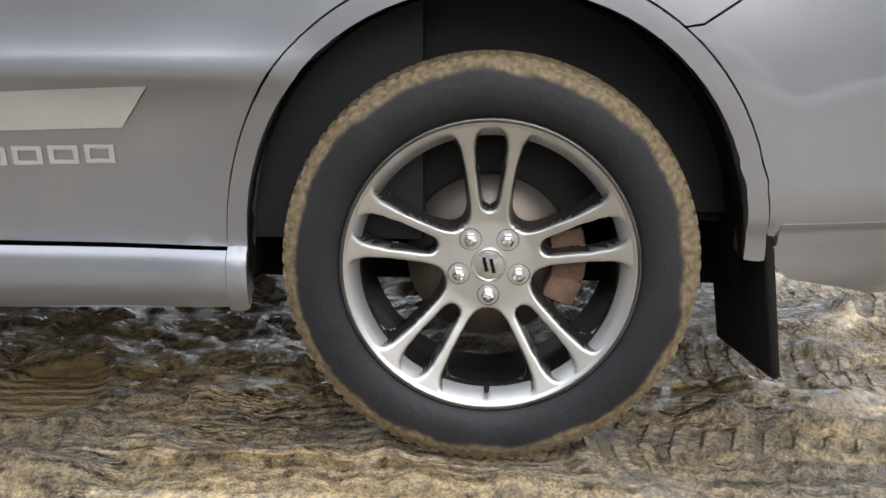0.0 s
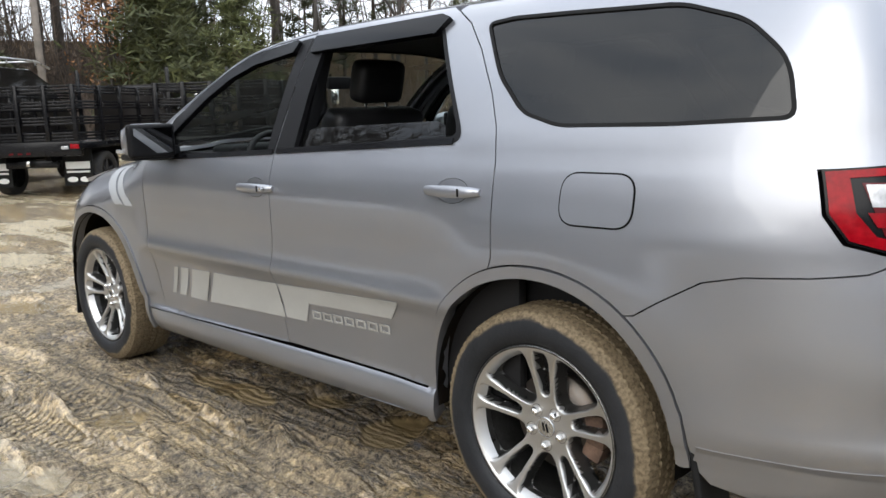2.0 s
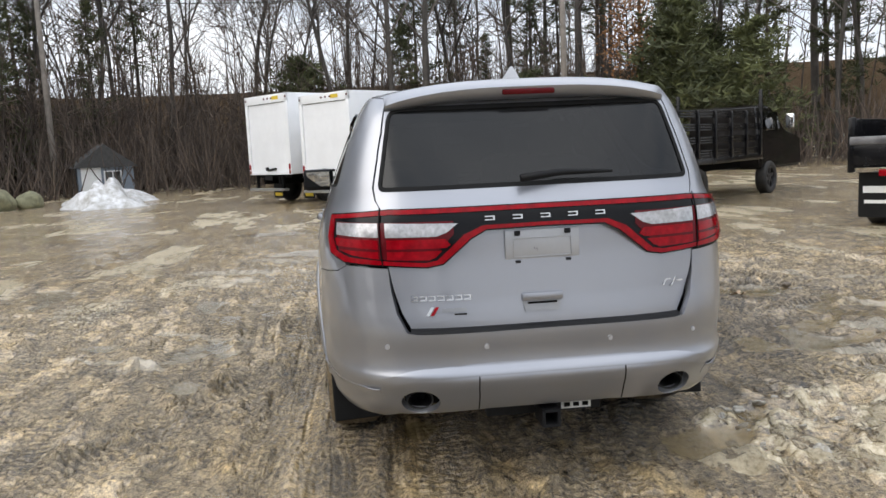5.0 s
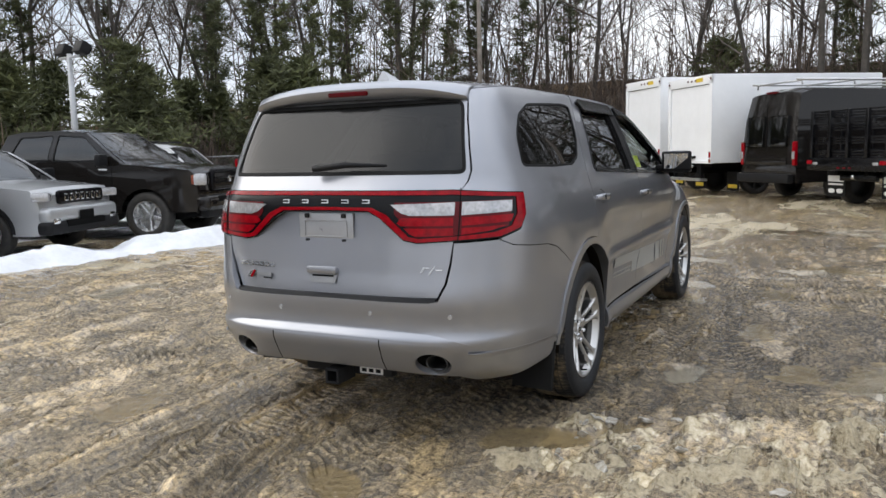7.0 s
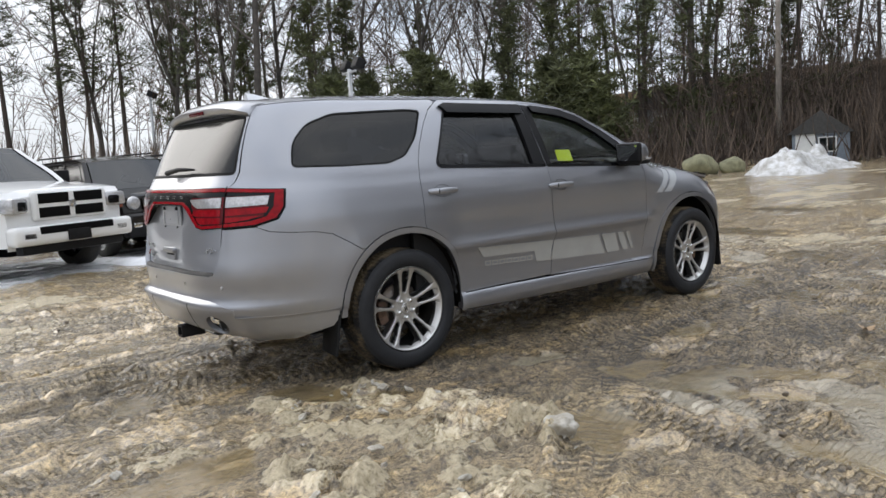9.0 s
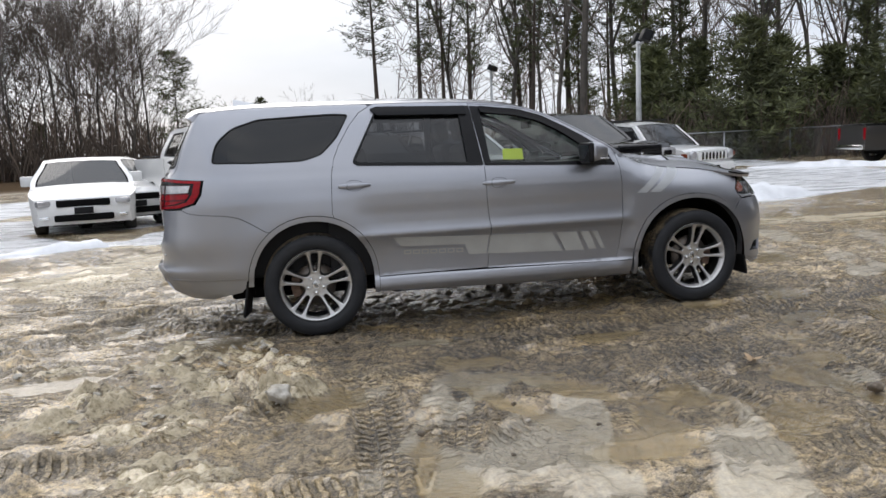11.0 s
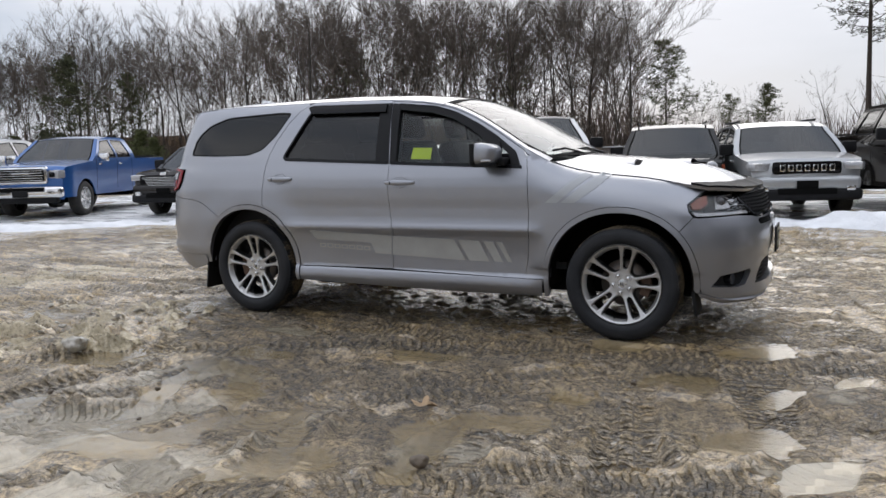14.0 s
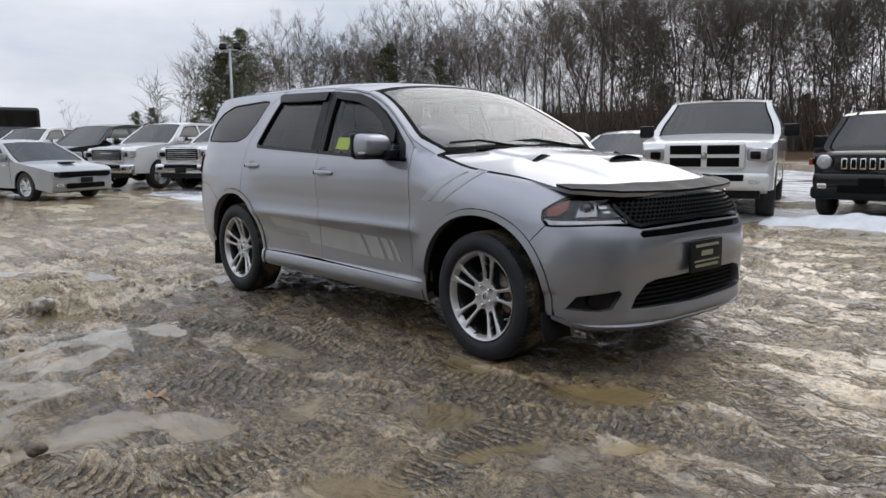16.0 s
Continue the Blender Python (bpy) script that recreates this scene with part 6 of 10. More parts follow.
# wheel tracks: line of places, width, depth of the lug print, lug spacing
TRACKS = [([(-2.4, 1.12), (-1.1, 1.08), (0.4, 1.12), (1.9, 1.2)], 0.26, 0.014, -0.05), ([(-2.9, 0.95), (-1.6, 0.80), (-0.2, 0.82), (1.1, 0.92)], 0.24, 0.014, -0.05), ([(-1.1, 0.62), (0.4, 0.70), (1.3, 0.80)], 0.25, 0.016, -0.055), ([(-2.6, 0.72), (-1.9, 0.70), (-1.1, 0.70)], 0.25, 0.012, -0.05),
          ([(-8.5, -0.5), (-5.4, -0.2), (-3.6, 0.05), (-2.2, 0.35)], 0.30, 0.034, -0.05), ([(-8.5, 0.9), (-5.2, 0.85), (-3.4, 0.80), (-2.2, 0.78)], 0.28, 0.030, -0.05), ([(-7.0, -2.2), (-5.0, -1.6), (-3.4, -1.0), (-2.2, -0.7)], 0.26, 0.028, 0.07),
          ([(-1.7, 1.30), (-0.7, 1.40), (0.1, 1.46), (1.0, 1.30), (2.3, 1.36)], 0.22, 0.018, 0.07), ([(-2.2, 1.80), (-1.2, 1.85), (-0.5, 1.38), (0.4, 0.80)], 0.26, 0.020, 0.075),
          ([(-4.5, 1.35), (-3.4, 1.05), (-1.9, 0.83), (-1.2, 0.70)], 0.24, 0.016, 0.06), ([(-4.6, 0.8), (-3.5, 0.55), (-2.4, 0.42), (-1.4, 0.40)], 0.22, 0.014, 0.055),
          ([(-4.2, 2.4), (-2.7, 2.30), (-1.2, 1.97), (0.4, 1.9), (2.4, 2.3)], 0.24, 0.016, 0.07), ([(-0.05, -1.9), (0.0, -2.5), (0.2, -3.1), (0.33, -3.8), (0.4, -5)], 0.22, 0.022, 0.075),
          ([(0.24, -1.9), (0.27, -2.4), (0.55, -3.1), (0.8, -3.9)], 0.10, 0.016, 0.06), ([(1.3, -2.0), (1.9, -2.6), (2.3, -3.2), (3.0, -4.4)], 0.23, 0.020, 0.075),
          ([(-2.2, -3.6), (-1.2, -3.6), (-0.4, -3.1), (0.2, -2.5), (1.6, -1.7), (3.2, -1.0)], 0.24, 0.018, 0.07), ([(-3.4, -3.0), (-2.4, -3.0), (-1.3, -2.2), (-0.3, -1.6), (1.0, -1.35), (2.6, -1.3)], 0.24, 0.016, 0.07),
          ([(0.9, -4.4), (1.2, -3.5), (1.65, -2.4), (1.7, -1.7)], 0.22, 0.020, 0.075), ([(-3.2, 0.2), (-2.4, -0.35), (-1.2, -0.9), (0.6, -1.2), (2.4, -1.1), (5.0, -0.2)], 0.26, 0.016, 0.06),
          ([(-6.0, 2.9), (-3.6, 2.7), (-0.8, 3.1), (2.0, 3.3), (5.0, 2.6)], 0.3, 0.016, 0.09), ([(-6, -0.9), (-4.0, -0.6), (-2.6, -0.3), (-1.4, -0.5)], 0.26, 0.016, 0.06),
          ([(2.5, 0.2), (3.6, -0.9), (5.6, -1.6), (9.0, -1.9)], 0.28, 0.016, 0.08), ([(-1.5, -4.6), (-1.1, -3.7), (-0.8, -2.6), (-0.4, -1.8)], 0.2, 0.016, 0.065),
          ([(2.3, 1.72), (0.9, 1.62), (-0.2, 1.52), (-0.8, 1.5)], 0.26, 0.022, 0.05), ([(-0.2, 1.12), (-0.6, 1.42), (-1.05, 1.73), (-1.7, 2.15)], 0.30, 0.020, 0.075),
          ([(-4.6, 0.98), (-3.7, 0.97), (-1.65, 0.95)], 0.26, 0.024, -0.05), ([(-5.0, 1.62), (-3.41, 1.4), (-1.61, 1.22), (0.6, 1.16)], 0.28, 0.022, -0.05),
          ([(-3.6, 3.6), (-2.5, 2.75), (-1.55, 1.93), (-0.9, 1.3)], 0.24, 0.018, 0.06), ([(-1.6, -4.8), (-1.38, -3.8), (-1.30, -2.34), (-1.5, -1.7)], 0.24, 0.024, 0.07),
          ([(1.75, -4.2), (1.46, -3.5), (1.2, -2.67), (1.15, -1.9)], 0.24, 0.022, 0.065), ([(2.35, -4.2), (2.09, -3.24), (1.8, -1.96), (1.7, -1.3)], 0.26, 0.024, 0.06),
          ([(3.3, -3.8), (2.82, -2.89), (2.55, -2.2), (2.3, -1.2)], 0.26, 0.020, 0.055), ([(1.1, -4.8), (0.7, -3.71), (0.44, -2.81), (0.5, -2.0)], 0.22, 0.020, 0.06)]
# heaps of dirty slush: x, y, radius, height
SLUSH = [(-2.43, -0.92, 0.22, 0.05), (-1.98, -1.13, 0.20, 0.07), (-1.78, -1.68, 0.24, 0.08), (-1.75, -2.28, 0.24, 0.11), (-1.86, -2.52, 0.16, 0.09), (-2.75, -2.10, 0.26, 0.12),
         (-2.96, -2.40, 0.22, 0.10), (-2.6, -1.51, 0.26, 0.05), (-2.24, -1.80, 0.30, 0.05), (-2.10, -1.36, 0.20, 0.06), (-1.94, -2.20, 0.18, 0.09), (-2.32, -1.08, 0.20, 0.05),
         (-2.83, -1.95, 0.20, 0.08), (-3.3, -1.26, 0.25, 0.05), (-2.5, -2.6, 0.35, 0.05), (-2.2, -2.15, 0.32, 0.04), (-2.26, -3.3, 0.30, 0.05), (-2.45, -1.25, 0.16, 0.05)]


rk = random.Random(3)
for _ in range(30):
    # older prints crossing the lot at random
    a_, r_ = rk.uniform(0, 2 * math.pi), rk.uniform(1.6, 5.2)
    x_, y_, h_ = r_ * math.cos(a_) * 1.05 - 0.2, r_ * math.sin(a_) - 0.8, rk.choice((0.15, 0.3, 1.4, 2.6, 2.9, 0.6)) + rk.gauss(0, 0.25)
    ln_, c_ = rk.uniform(1.2, 3.6), rk.uniform(-0.22, 0.22)
    pts_ = []
    for k_ in range(4):
        pts_.append((x_, y_))
        x_, y_ = x_ + ln_ / 3 * math.cos(h_), y_ + ln_ / 3 * math.sin(h_)
        h_ += c_
    if all(abs(p_[0]) > 2.5 or abs(p_[1]) > 1.15 for p_ in pts_):
        TRACKS.append((pts_, rk.uniform(0.2, 0.27), rk.uniform(0.010, 0.022), rk.uniform(0.055, 0.08)))


def seg_dist(X, Y, line):
    """Distance from a polyline, the length along it, and the signed side."""
    best, along, side = np.full(X.shape, 1e9), np.zeros(X.shape), np.zeros(X.shape)
    run = 0.0
    for (ax, ay), (bx, by) in zip(line, line[1:]):
        dx, dy = bx - ax, by - ay
        ln = math.hypot(dx, dy)
        t = np.clip(((X - ax) * dx + (Y - ay) * dy) / ln ** 2, 0, 1)
        px, py = X - ax - t * dx, Y - ay - t * dy
        d = np.hypot(px, py)
        m = d < best
        best = np.where(m, d, best)
        along = np.where(m, run + t * ln, along)
        side = np.where(m, np.sign(dx * py - dy * px), side)
        run += ln
    return best, along, side


def smooth_line(pts, n=5):
    """Rounds a polyline by Catmull-Rom."""
    out = []
    P = [Vector(p) for p in pts]
    for i in range(len(P) - 1):
        a, b, c, d = P[max(0, i - 1)], P[i], P[i + 1], P[min(len(P) - 1, i + 2)]
        for k in range(n):
            t = k / n
            out.append(tuple(0.5 * ((2 * b) + (c - a) * t + (2 * a - 5 * b + 4 * c - d) * t * t + (3 * b - a - 3 * c + d) * t ** 3)))
    return out + [tuple(P[-1])]


def bank_edge(x):
    """How far the snow by the parked row reaches towards the open lot."""
    return np.interp(x, [-30, -13, -9.5, -6.5, -4.5, -0.5, 0.6, 2.5, 5.4, 9, 14, 20], [1.0, 3.4, 5.6, 6.0, 5.8, 6.8, 7.3, 7.1, 6.6, 7.2, 9.5, 13.0])


def hill(x, y):
    """Height of the wooded rise behind the lot."""
    x, y = np.asarray(x, float), np.asarray(y, float)
    r, az = np.hypot(x, y), np.degrees(np.arctan2(y, x))
    front = np.interp(az, [-180, -75, -60, 78, 84, 100, 104, 128, 135, 160, 166, 180], [500, 500, 46, 46, 230, 230, 70, 74, 92, 130, 300, 500])
    tall = np.interp(az, [-180, -75, -50, -30, -20, 30, 45, 70, 106, 116, 146, 162, 180], [0, 0, 6.0, 7.0, 7.5, 6.5, 4.5, 0, 0, 5.0, 5.0, 0, 0])
    return tall * sstep(0, 38, r - front)


def build_ground():
    n = 701
    s = np.linspace(-1, 1, n)
    wx = 5.6 * s + 560 * s ** 11
    X, Y = np.meshgrid(wx - 0.3, wx - 0.9, indexing="ij")
    near = np.exp(-((np.hypot(X, Y) / 9.0) ** 4))
    far = 1 - np.exp(-((np.hypot(X, Y) / 60.0) ** 4))
    Z = 0.020 * fbm(X * 0.45, Y * 0.45, 3, 1) + 0.012 * fbm(X * 1.9, Y * 1.9, 3, 5) * (0.4 + 0.6 * near)
    lump = fbm(X * 6.5, Y * 6.5, 3, 11)
    Z += near * (0.024 * lump * np.abs(lump) + 0.011 * fbm(X * 15, Y * 15, 2, 21))
    # smeared ridges, drawn out along the drive's direction
    Z += near * 0.008 * np.abs(fbm(X * 0.9 + 2 * Y, Y * 9.0 - X * 1.4, 2, 31))
    Z -= 0.008
    soft = np.zeros_like(Z)
    along, across, spacing = np.zeros_like(Z), np.zeros_like(Z), np.full_like(Z, 0.065)
    for line, w, dep, pitch in TRACKS:
        ln = smooth_line(line)
        xs, ys = [p[0] for p in ln], [p[1] for p in ln]
        i0, i1 = np.searchsorted(X[:, 0], [min(xs) - 0.6, max(xs) + 0.6])
        j0, j1 = np.searchsorted(Y[0], [min(ys) - 0.6, max(ys) + 0.6])
        x, y = X[i0:i1, j0:j1], Y[i0:i1, j0:j1]
        d, a, sd = seg_dist(x, y, ln)
        wob = 0.02 * vnoise(a * 2.1, a * 0, 3)
        d = d + wob
        fade = sstep(0, 0.4, a) * sstep(0, 0.4, a.max() - a) * np.clip(0.75 + 0.5 * vnoise(x * 1.3, y * 1.3, 77), 0, 1)
        bed = sstep(w * 0.62, w * 0.42, d)
        lug = np.sin(2 * math.pi * (a / pitch + 0.9 * d / w)) if pitch > 0 else 0.5 * np.cos(2 * math.pi * d / (w * 0.30))
        lug = np.clip(lug * 2.2, -1, 1)
        groove = np.cos(2 * math.pi * d / (w * 0.42))
        berm = np.exp(-((d - w * 0.66) / 0.035) ** 2) * (0.6 + 0.6 * vnoise(x * 7, y * 7, 41))
        Z[i0:i1, j0:j1] *= 1 - 0.55 * bed * fade
        Z[i0:i1, j0:j1] += fade * (bed * (-0.022 * dep / 0.016 + dep * 0.5 * lug * sstep(-0.2, 0.3, groove + 0.6) + 0.005 * groove) + 0.030 * berm)
        mine = bed * fade > soft[i0:i1, j0:j1] * 0.6 + 0.05
        for field, val in ((along, a), (across, d * sd / w), (spacing, np.full(a.shape, pitch)), (soft, bed * fade)):
            field[i0:i1, j0:j1] = np.where(mine, val, field[i0:i1, j0:j1])
    # prints fade out where one crosses another
    jump = np.zeros(Z.shape, bool)
    for ax in (0, 1):
        e = np.abs(np.diff(along, axis=ax)) + np.abs(np.diff(across, axis=ax)) * 0.5 + np.abs(np.diff(spacing, axis=ax)) * 8 > 0.16
        lo_ = np.insert(e, e.shape[ax], False, axis=ax)
        jump |= lo_ | np.roll(lo_, 1, axis=ax)
    soft = np.where(jump, 0.0, soft)
    slush = np.zeros_like(Z)
    for sx, sy, r, hgt in SLUSH:
        d = np.hypot(X - sx, Y - sy) / r
        e = np.clip(1 - d * (1 + 0.35 * vnoise(X * 5, Y * 5, 51)), 0, 1)
        cl = 0.5 + 0.5 * fbm(X * 9, Y * 9, 3, 61)
        Z += hgt * 0.62 * sstep(0, 0.6, e) * np.clip(cl, 0, 1.4) + 0.016 * sstep(0, 0.3, e) * fbm(X * 22, Y * 22, 2, 64)
        slush = np.maximum(slush, sstep(0.0, 0.35, e) * np.clip(0.1 + 0.85 * cl, 0, 1))
    # thin leftover slush in streaks further out, also painting the sky's reflection on wet ground
    st = fbm(X * 0.42 + 0.25 * Y, Y * 1.0 - 0.1 * X, 4, 71)
    out_ = sstep(3.0, 6.0, np.hypot(X - 0.2, Y + 1.0))
    slush = np.maximum(slush, out_ * sstep(0.15, 0.55, st) * 0.62 * (1 - far))
    # wet mud darkened in colour for the car's shade and reflection, beside and under it
    wet_shade = sstep(0.45, -0.55, Y + 0.45 * fbm(X * 0.8, Y * 0.8, 3, 131)) * sstep(-2.3, -1.4, X + 0.5 * fbm(X * 0.9, Y * 0.9, 3, 141) + 0.25 * (Y + 1)) * sstep(9, 4.5, np.hypot(X - 1, Y + 2)) * (0.35 + 0.65 * sstep(-3.2, -2.2, Y + 0.4 * fbm(X * 1.2, Y * 1.2, 3, 161)))
    wet_shade = np.maximum(wet_shade, sstep(1.15, 0.8, np.abs(Y)) * sstep(2.6, 2.2, np.abs(X)) * 0.8)
    # packed snow under the parked row
    edge = bank_edge(X) + 0.35 * fbm(X * 0.7, Y * 0.7, 3, 81)
    snow = sstep(-0.1, 0.25, Y - edge) * sstep(-24, -16, X) * sstep(22, 15, X) * sstep(22, 15, Y - edge)
    patch = sstep(-0.55, -0.2, fbm(X * 0.35, Y * 0.35, 3, 91))
    snowed = snow * patch
    pool, melt_glare = np.zeros_like(Z), np.zeros_like(Z)
    # pale streaks painted in where wet ground glares, besides the melted slush
    drawn = fbm(X * 1.1 + 0.8 * Y, Y * 1.2 - 2.6 * X, 4, 121)
    for px, py, r in ((3.4, -2.6, 1.6), (0.3, -3.7, 1.5), (-0.9, -3.0, 1.1), (1.6, -3.6, 1.0), (0.3, 2.3, 0.9), (-6.0, 2.6, 1.6), (4.6, 1.8, 1.8), (6.5, -2.5, 2.2), (4.2, 0.2, 1.2)):
        melt_glare = np.maximum(melt_glare, sstep(1.0, 0.5, np.hypot(X - px, Y - py) / r) * sstep(-0.05, 0.45, drawn) * 0.8)
    for pk_, (px, py, r, el, turn) in enumerate(PUDDLES):
        c, s_ = math.cos(radians(turn)), math.sin(radians(turn))
        u, v = (X - px) * c + (Y - py) * s_, -(X - px) * s_ + (Y - py) * c
        d = np.hypot(u / (r * math.sqrt(el)), v * math.sqrt(el) / r)
        d = d * (1 + 0.5 * fbm(X * 4.1, Y * 4.1, 3, 101))
        flatten = sstep(1.8, 1.0, d)
        Z = Z * (1 - 0.55 * flatten) - 0.002 * flatten
        w = sstep(1.15, 0.55, d)
        silt = sstep(1.02, 0.66, d)
        (melt_glare if pk_ in PALE else pool)[...] = np.maximum(melt_glare if pk_ in PALE else pool, silt)
        Z = Z * (1 - 0.8 * w) - 0.034 * w
        slush *= 1 - w
    for wx_ in (-1.521, 1.521):
        for wy in (-0.815, 0.815):
            u, v = np.abs(X - wx_), np.abs(Y - wy)
            w = sstep(0.42, 0.2, u) * sstep(0.24, 0.14, v)
            Z = Z * (1 - w) - 0.006 * w
            b = np.exp(-((np.maximum(u - 0.16, v - 0.15) - 0.03) / 0.04) ** 2) * sstep(0.5, 0.3, u) * sstep(0.4, 0.25, v)
            Z += 0.028 * b * (0.7 + 0.5 * vnoise(X * 12, Y * 12, 111))
    # the lot falls away a little beyond, and the woods stand on rising ground
    R = np.hypot(X, Y)
    Z += 1.6 * sstep(26, 60, R) * sstep(-0.2, 0.6, X / np.maximum(R, 1))
    rise = hill(X, Y)
    Z += rise
    me = bpy.data.meshes.new("ground")
    nv = n * n
    co = np.stack([X, Y, Z], -1).reshape(-1, 3).astype(np.float32)
    idx = np.arange(nv).reshape(n, n)
    q = np.stack([idx[:-1, :-1], idx[1:, :-1], idx[1:, 1:], idx[:-1, 1:]], -1).reshape(-1, 4).astype(np.int32)
    me.vertices.add(nv)
    me.vertices.foreach_set("co", co.ravel())
    me.loops.add(q.size)
    me.loops.foreach_set("vertex_index", q.ravel())
    me.polygons.add(len(q))
    me.polygons.foreach_set("loop_start", np.arange(0, q.size, 4, dtype=np.int32))
    me.polygons.foreach_set("use_smooth", np.ones(len(q), bool))
    me.update()
    for nm, arr in (("snowed", snowed), ("wet_shade", wet_shade), ("pool", pool), ("melt_glare", melt_glare), ("slush", slush), ("tracked", soft), ("along", along), ("across", across), ("spacing", spacing), ("woods", np.maximum(sstep(30, 40, R) * sstep(0, 3, Y - bank_edge(X) + 8), sstep(0.0, 0.3, rise)))):
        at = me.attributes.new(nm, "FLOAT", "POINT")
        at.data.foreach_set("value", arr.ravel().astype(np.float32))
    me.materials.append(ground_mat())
    return tagged(new("ground", me), "wet rutted brown mud lot with tyre tracks and old slush", "mud", kind="structure")


def ground_mat():
    """Wet mud: grey-brown crumbs with shade painted into their hollows, ochre silt, tyre prints and thin sheets of
    water.
    """
    m = bpy.data.materials.new("wet_mud")
    m.use_nodes = True
    nt = m.node_tree
    b = nt.nodes["Principled BSDF"]
    tc = nt.nodes.new("ShaderNodeTexCoord")

    def noise_at(scale, detail=5.0, rough=0.62, stretch=None, turn=0.0, bend=0.0):
        q = node(nt, "ShaderNodeTexNoise", inputs={"Scale": scale, "Detail": detail, "Roughness": rough, "Distortion": bend})
        if stretch:
            mp_ = nt.nodes.new("ShaderNodeMapping")
            mp_.inputs["Rotation"].default_value = (0, 0, turn)
            mp_.inputs["Scale"].default_value = stretch
            nt.links.new(tc.outputs["Object"], mp_.inputs[0])
            nt.links.new(mp_.outputs[0], q.inputs["Vector"])
        else:
            nt.links.new(tc.outputs["Object"], q.inputs["Vector"])
        return q.outputs[0]

    def attr(name):
        q = nt.nodes.new("ShaderNodeAttribute")
        q.attribute_name = name
        return q.outputs["Fac"]

    def op(kind, a, b_=None, c=None):
        q = node(nt, "ShaderNodeMath", operation=kind)
        for i, v in enumerate((a, b_, c)):
            if v is None:
                continue
            if hasattr(v, "is_linked"):
                nt.links.new(v, q.inputs[i])
            else:
                q.inputs[i].default_value = v
        return q.outputs[0]

    def mix(fac, a, c, kind="MIX"):
        q = node(nt, "ShaderNodeMixRGB", blend_type=kind)
        for i, v in enumerate((fac, a, c)):
            if hasattr(v, "is_linked"):
                nt.links.new(v, q.inputs[i])
            else:
                q.inputs[i].default_value = v if i == 0 else (*v, 1)
        return q.outputs[0]
    big = noise_at(0.55)
    mid = noise_at(3.2, 6.0)
    smear = noise_at(1.0, 7.0, 0.66, (1.3, 9.0, 1.0), -0.08, 0.4)
    crumb = noise_at(13.0, 6.0, 0.68, bend=0.3)
    fine = noise_at(40.0, 5.0, 0.66)
    grit = noise_at(150.0, 3.0)
    wetn = noise_at(1.5, 7.0, 0.62, (0.55, 1.7, 1.0), 0.55)
    # tyre prints: lugs staggered in rows, or plain ribs
    tw = attr("tracked")
    wob = op("MULTIPLY", op("SUBTRACT", crumb, 0.5), 1.1)
    skew = op("MULTIPLY", op("ABSOLUTE", attr("across")), 5.2)
    ribbed = op("LESS_THAN", attr("spacing"), 0.0)
    ph = op("ADD", op("ADD", op("DIVIDE", op("MULTIPLY", attr("along"), 6.28318), attr("spacing")), skew), wob)
    lug = op("MULTIPLY_ADD", op("MAXIMUM", op("MINIMUM", op("MULTIPLY", op("SINE", ph), 3.0), 1.0), -1.0), 0.5, 0.5)
    rows = op("MULTIPLY_ADD", op("SINE", op("MULTIPLY_ADD", attr("across"), 44.0, op("MULTIPLY", wob, 0.8))), 0.5, 0.5)
    lug = op("ADD", op("MULTIPLY", lug, op("SUBTRACT", 1.0, ribbed)), op("MULTIPLY", op("MULTIPLY", rows, 0.6), ribbed))
    rib = op("GREATER_THAN", op("ABSOLUTE", op("SUBTRACT", op("ABSOLUTE", attr("across")), 0.12)), 0.02)
    lug = op("MULTIPLY", lug, rib)
    print_ = op("MULTIPLY", lug, tw)
    # colour
    base = ramp(nt, big, [(0.3, (0.275, 0.228, 0.160)), (0.5, (0.345, 0.282, 0.188)), (0.7, (0.43, 0.342, 0.210))])
    base = mix(1.0, base, ramp(nt, mid, [(0.3, (0.62, 0.62, 0.62)), (0.52, (1, 0.99, 0.97)), (0.72, (1.3, 1.24, 1.12))]), "MULTIPLY")
    base = mix(0.9, base, ramp(nt, smear, [(0.34, (0.70, 0.70, 0.71)), (0.5, (1, 1, 1)), (0.64, (1.26, 1.22, 1.15))]), "MULTIPLY")
    silt = ramp(nt, wetn, [(0.50, (0, 0, 0)), (0.60, (1, 1, 1))])
    base = mix(op("MULTIPLY", silt, 0.6), base, (0.43, 0.325, 0.175))
    # dark hollows and pale crests paint the relief's shading into the colour
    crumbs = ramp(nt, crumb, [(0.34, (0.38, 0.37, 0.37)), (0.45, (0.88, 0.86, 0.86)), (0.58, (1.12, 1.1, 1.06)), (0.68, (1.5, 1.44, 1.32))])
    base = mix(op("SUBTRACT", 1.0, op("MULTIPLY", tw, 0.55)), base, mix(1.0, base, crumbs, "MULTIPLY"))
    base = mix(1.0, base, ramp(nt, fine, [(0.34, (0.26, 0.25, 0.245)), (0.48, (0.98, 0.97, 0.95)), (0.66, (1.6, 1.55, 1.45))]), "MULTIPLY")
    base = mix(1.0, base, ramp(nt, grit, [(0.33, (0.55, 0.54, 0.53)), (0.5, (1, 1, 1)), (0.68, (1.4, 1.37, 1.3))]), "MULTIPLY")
    # grooves of the prints darkened in colour, standing in for their shade
    groove_shade = op("MULTIPLY", tw, op("SUBTRACT", 1.0, lug))
    base = mix(op("MULTIPLY", groove_shade, 0.72), base, mix(1.0, base, (0.22, 0.21, 0.20), "MULTIPLY"))
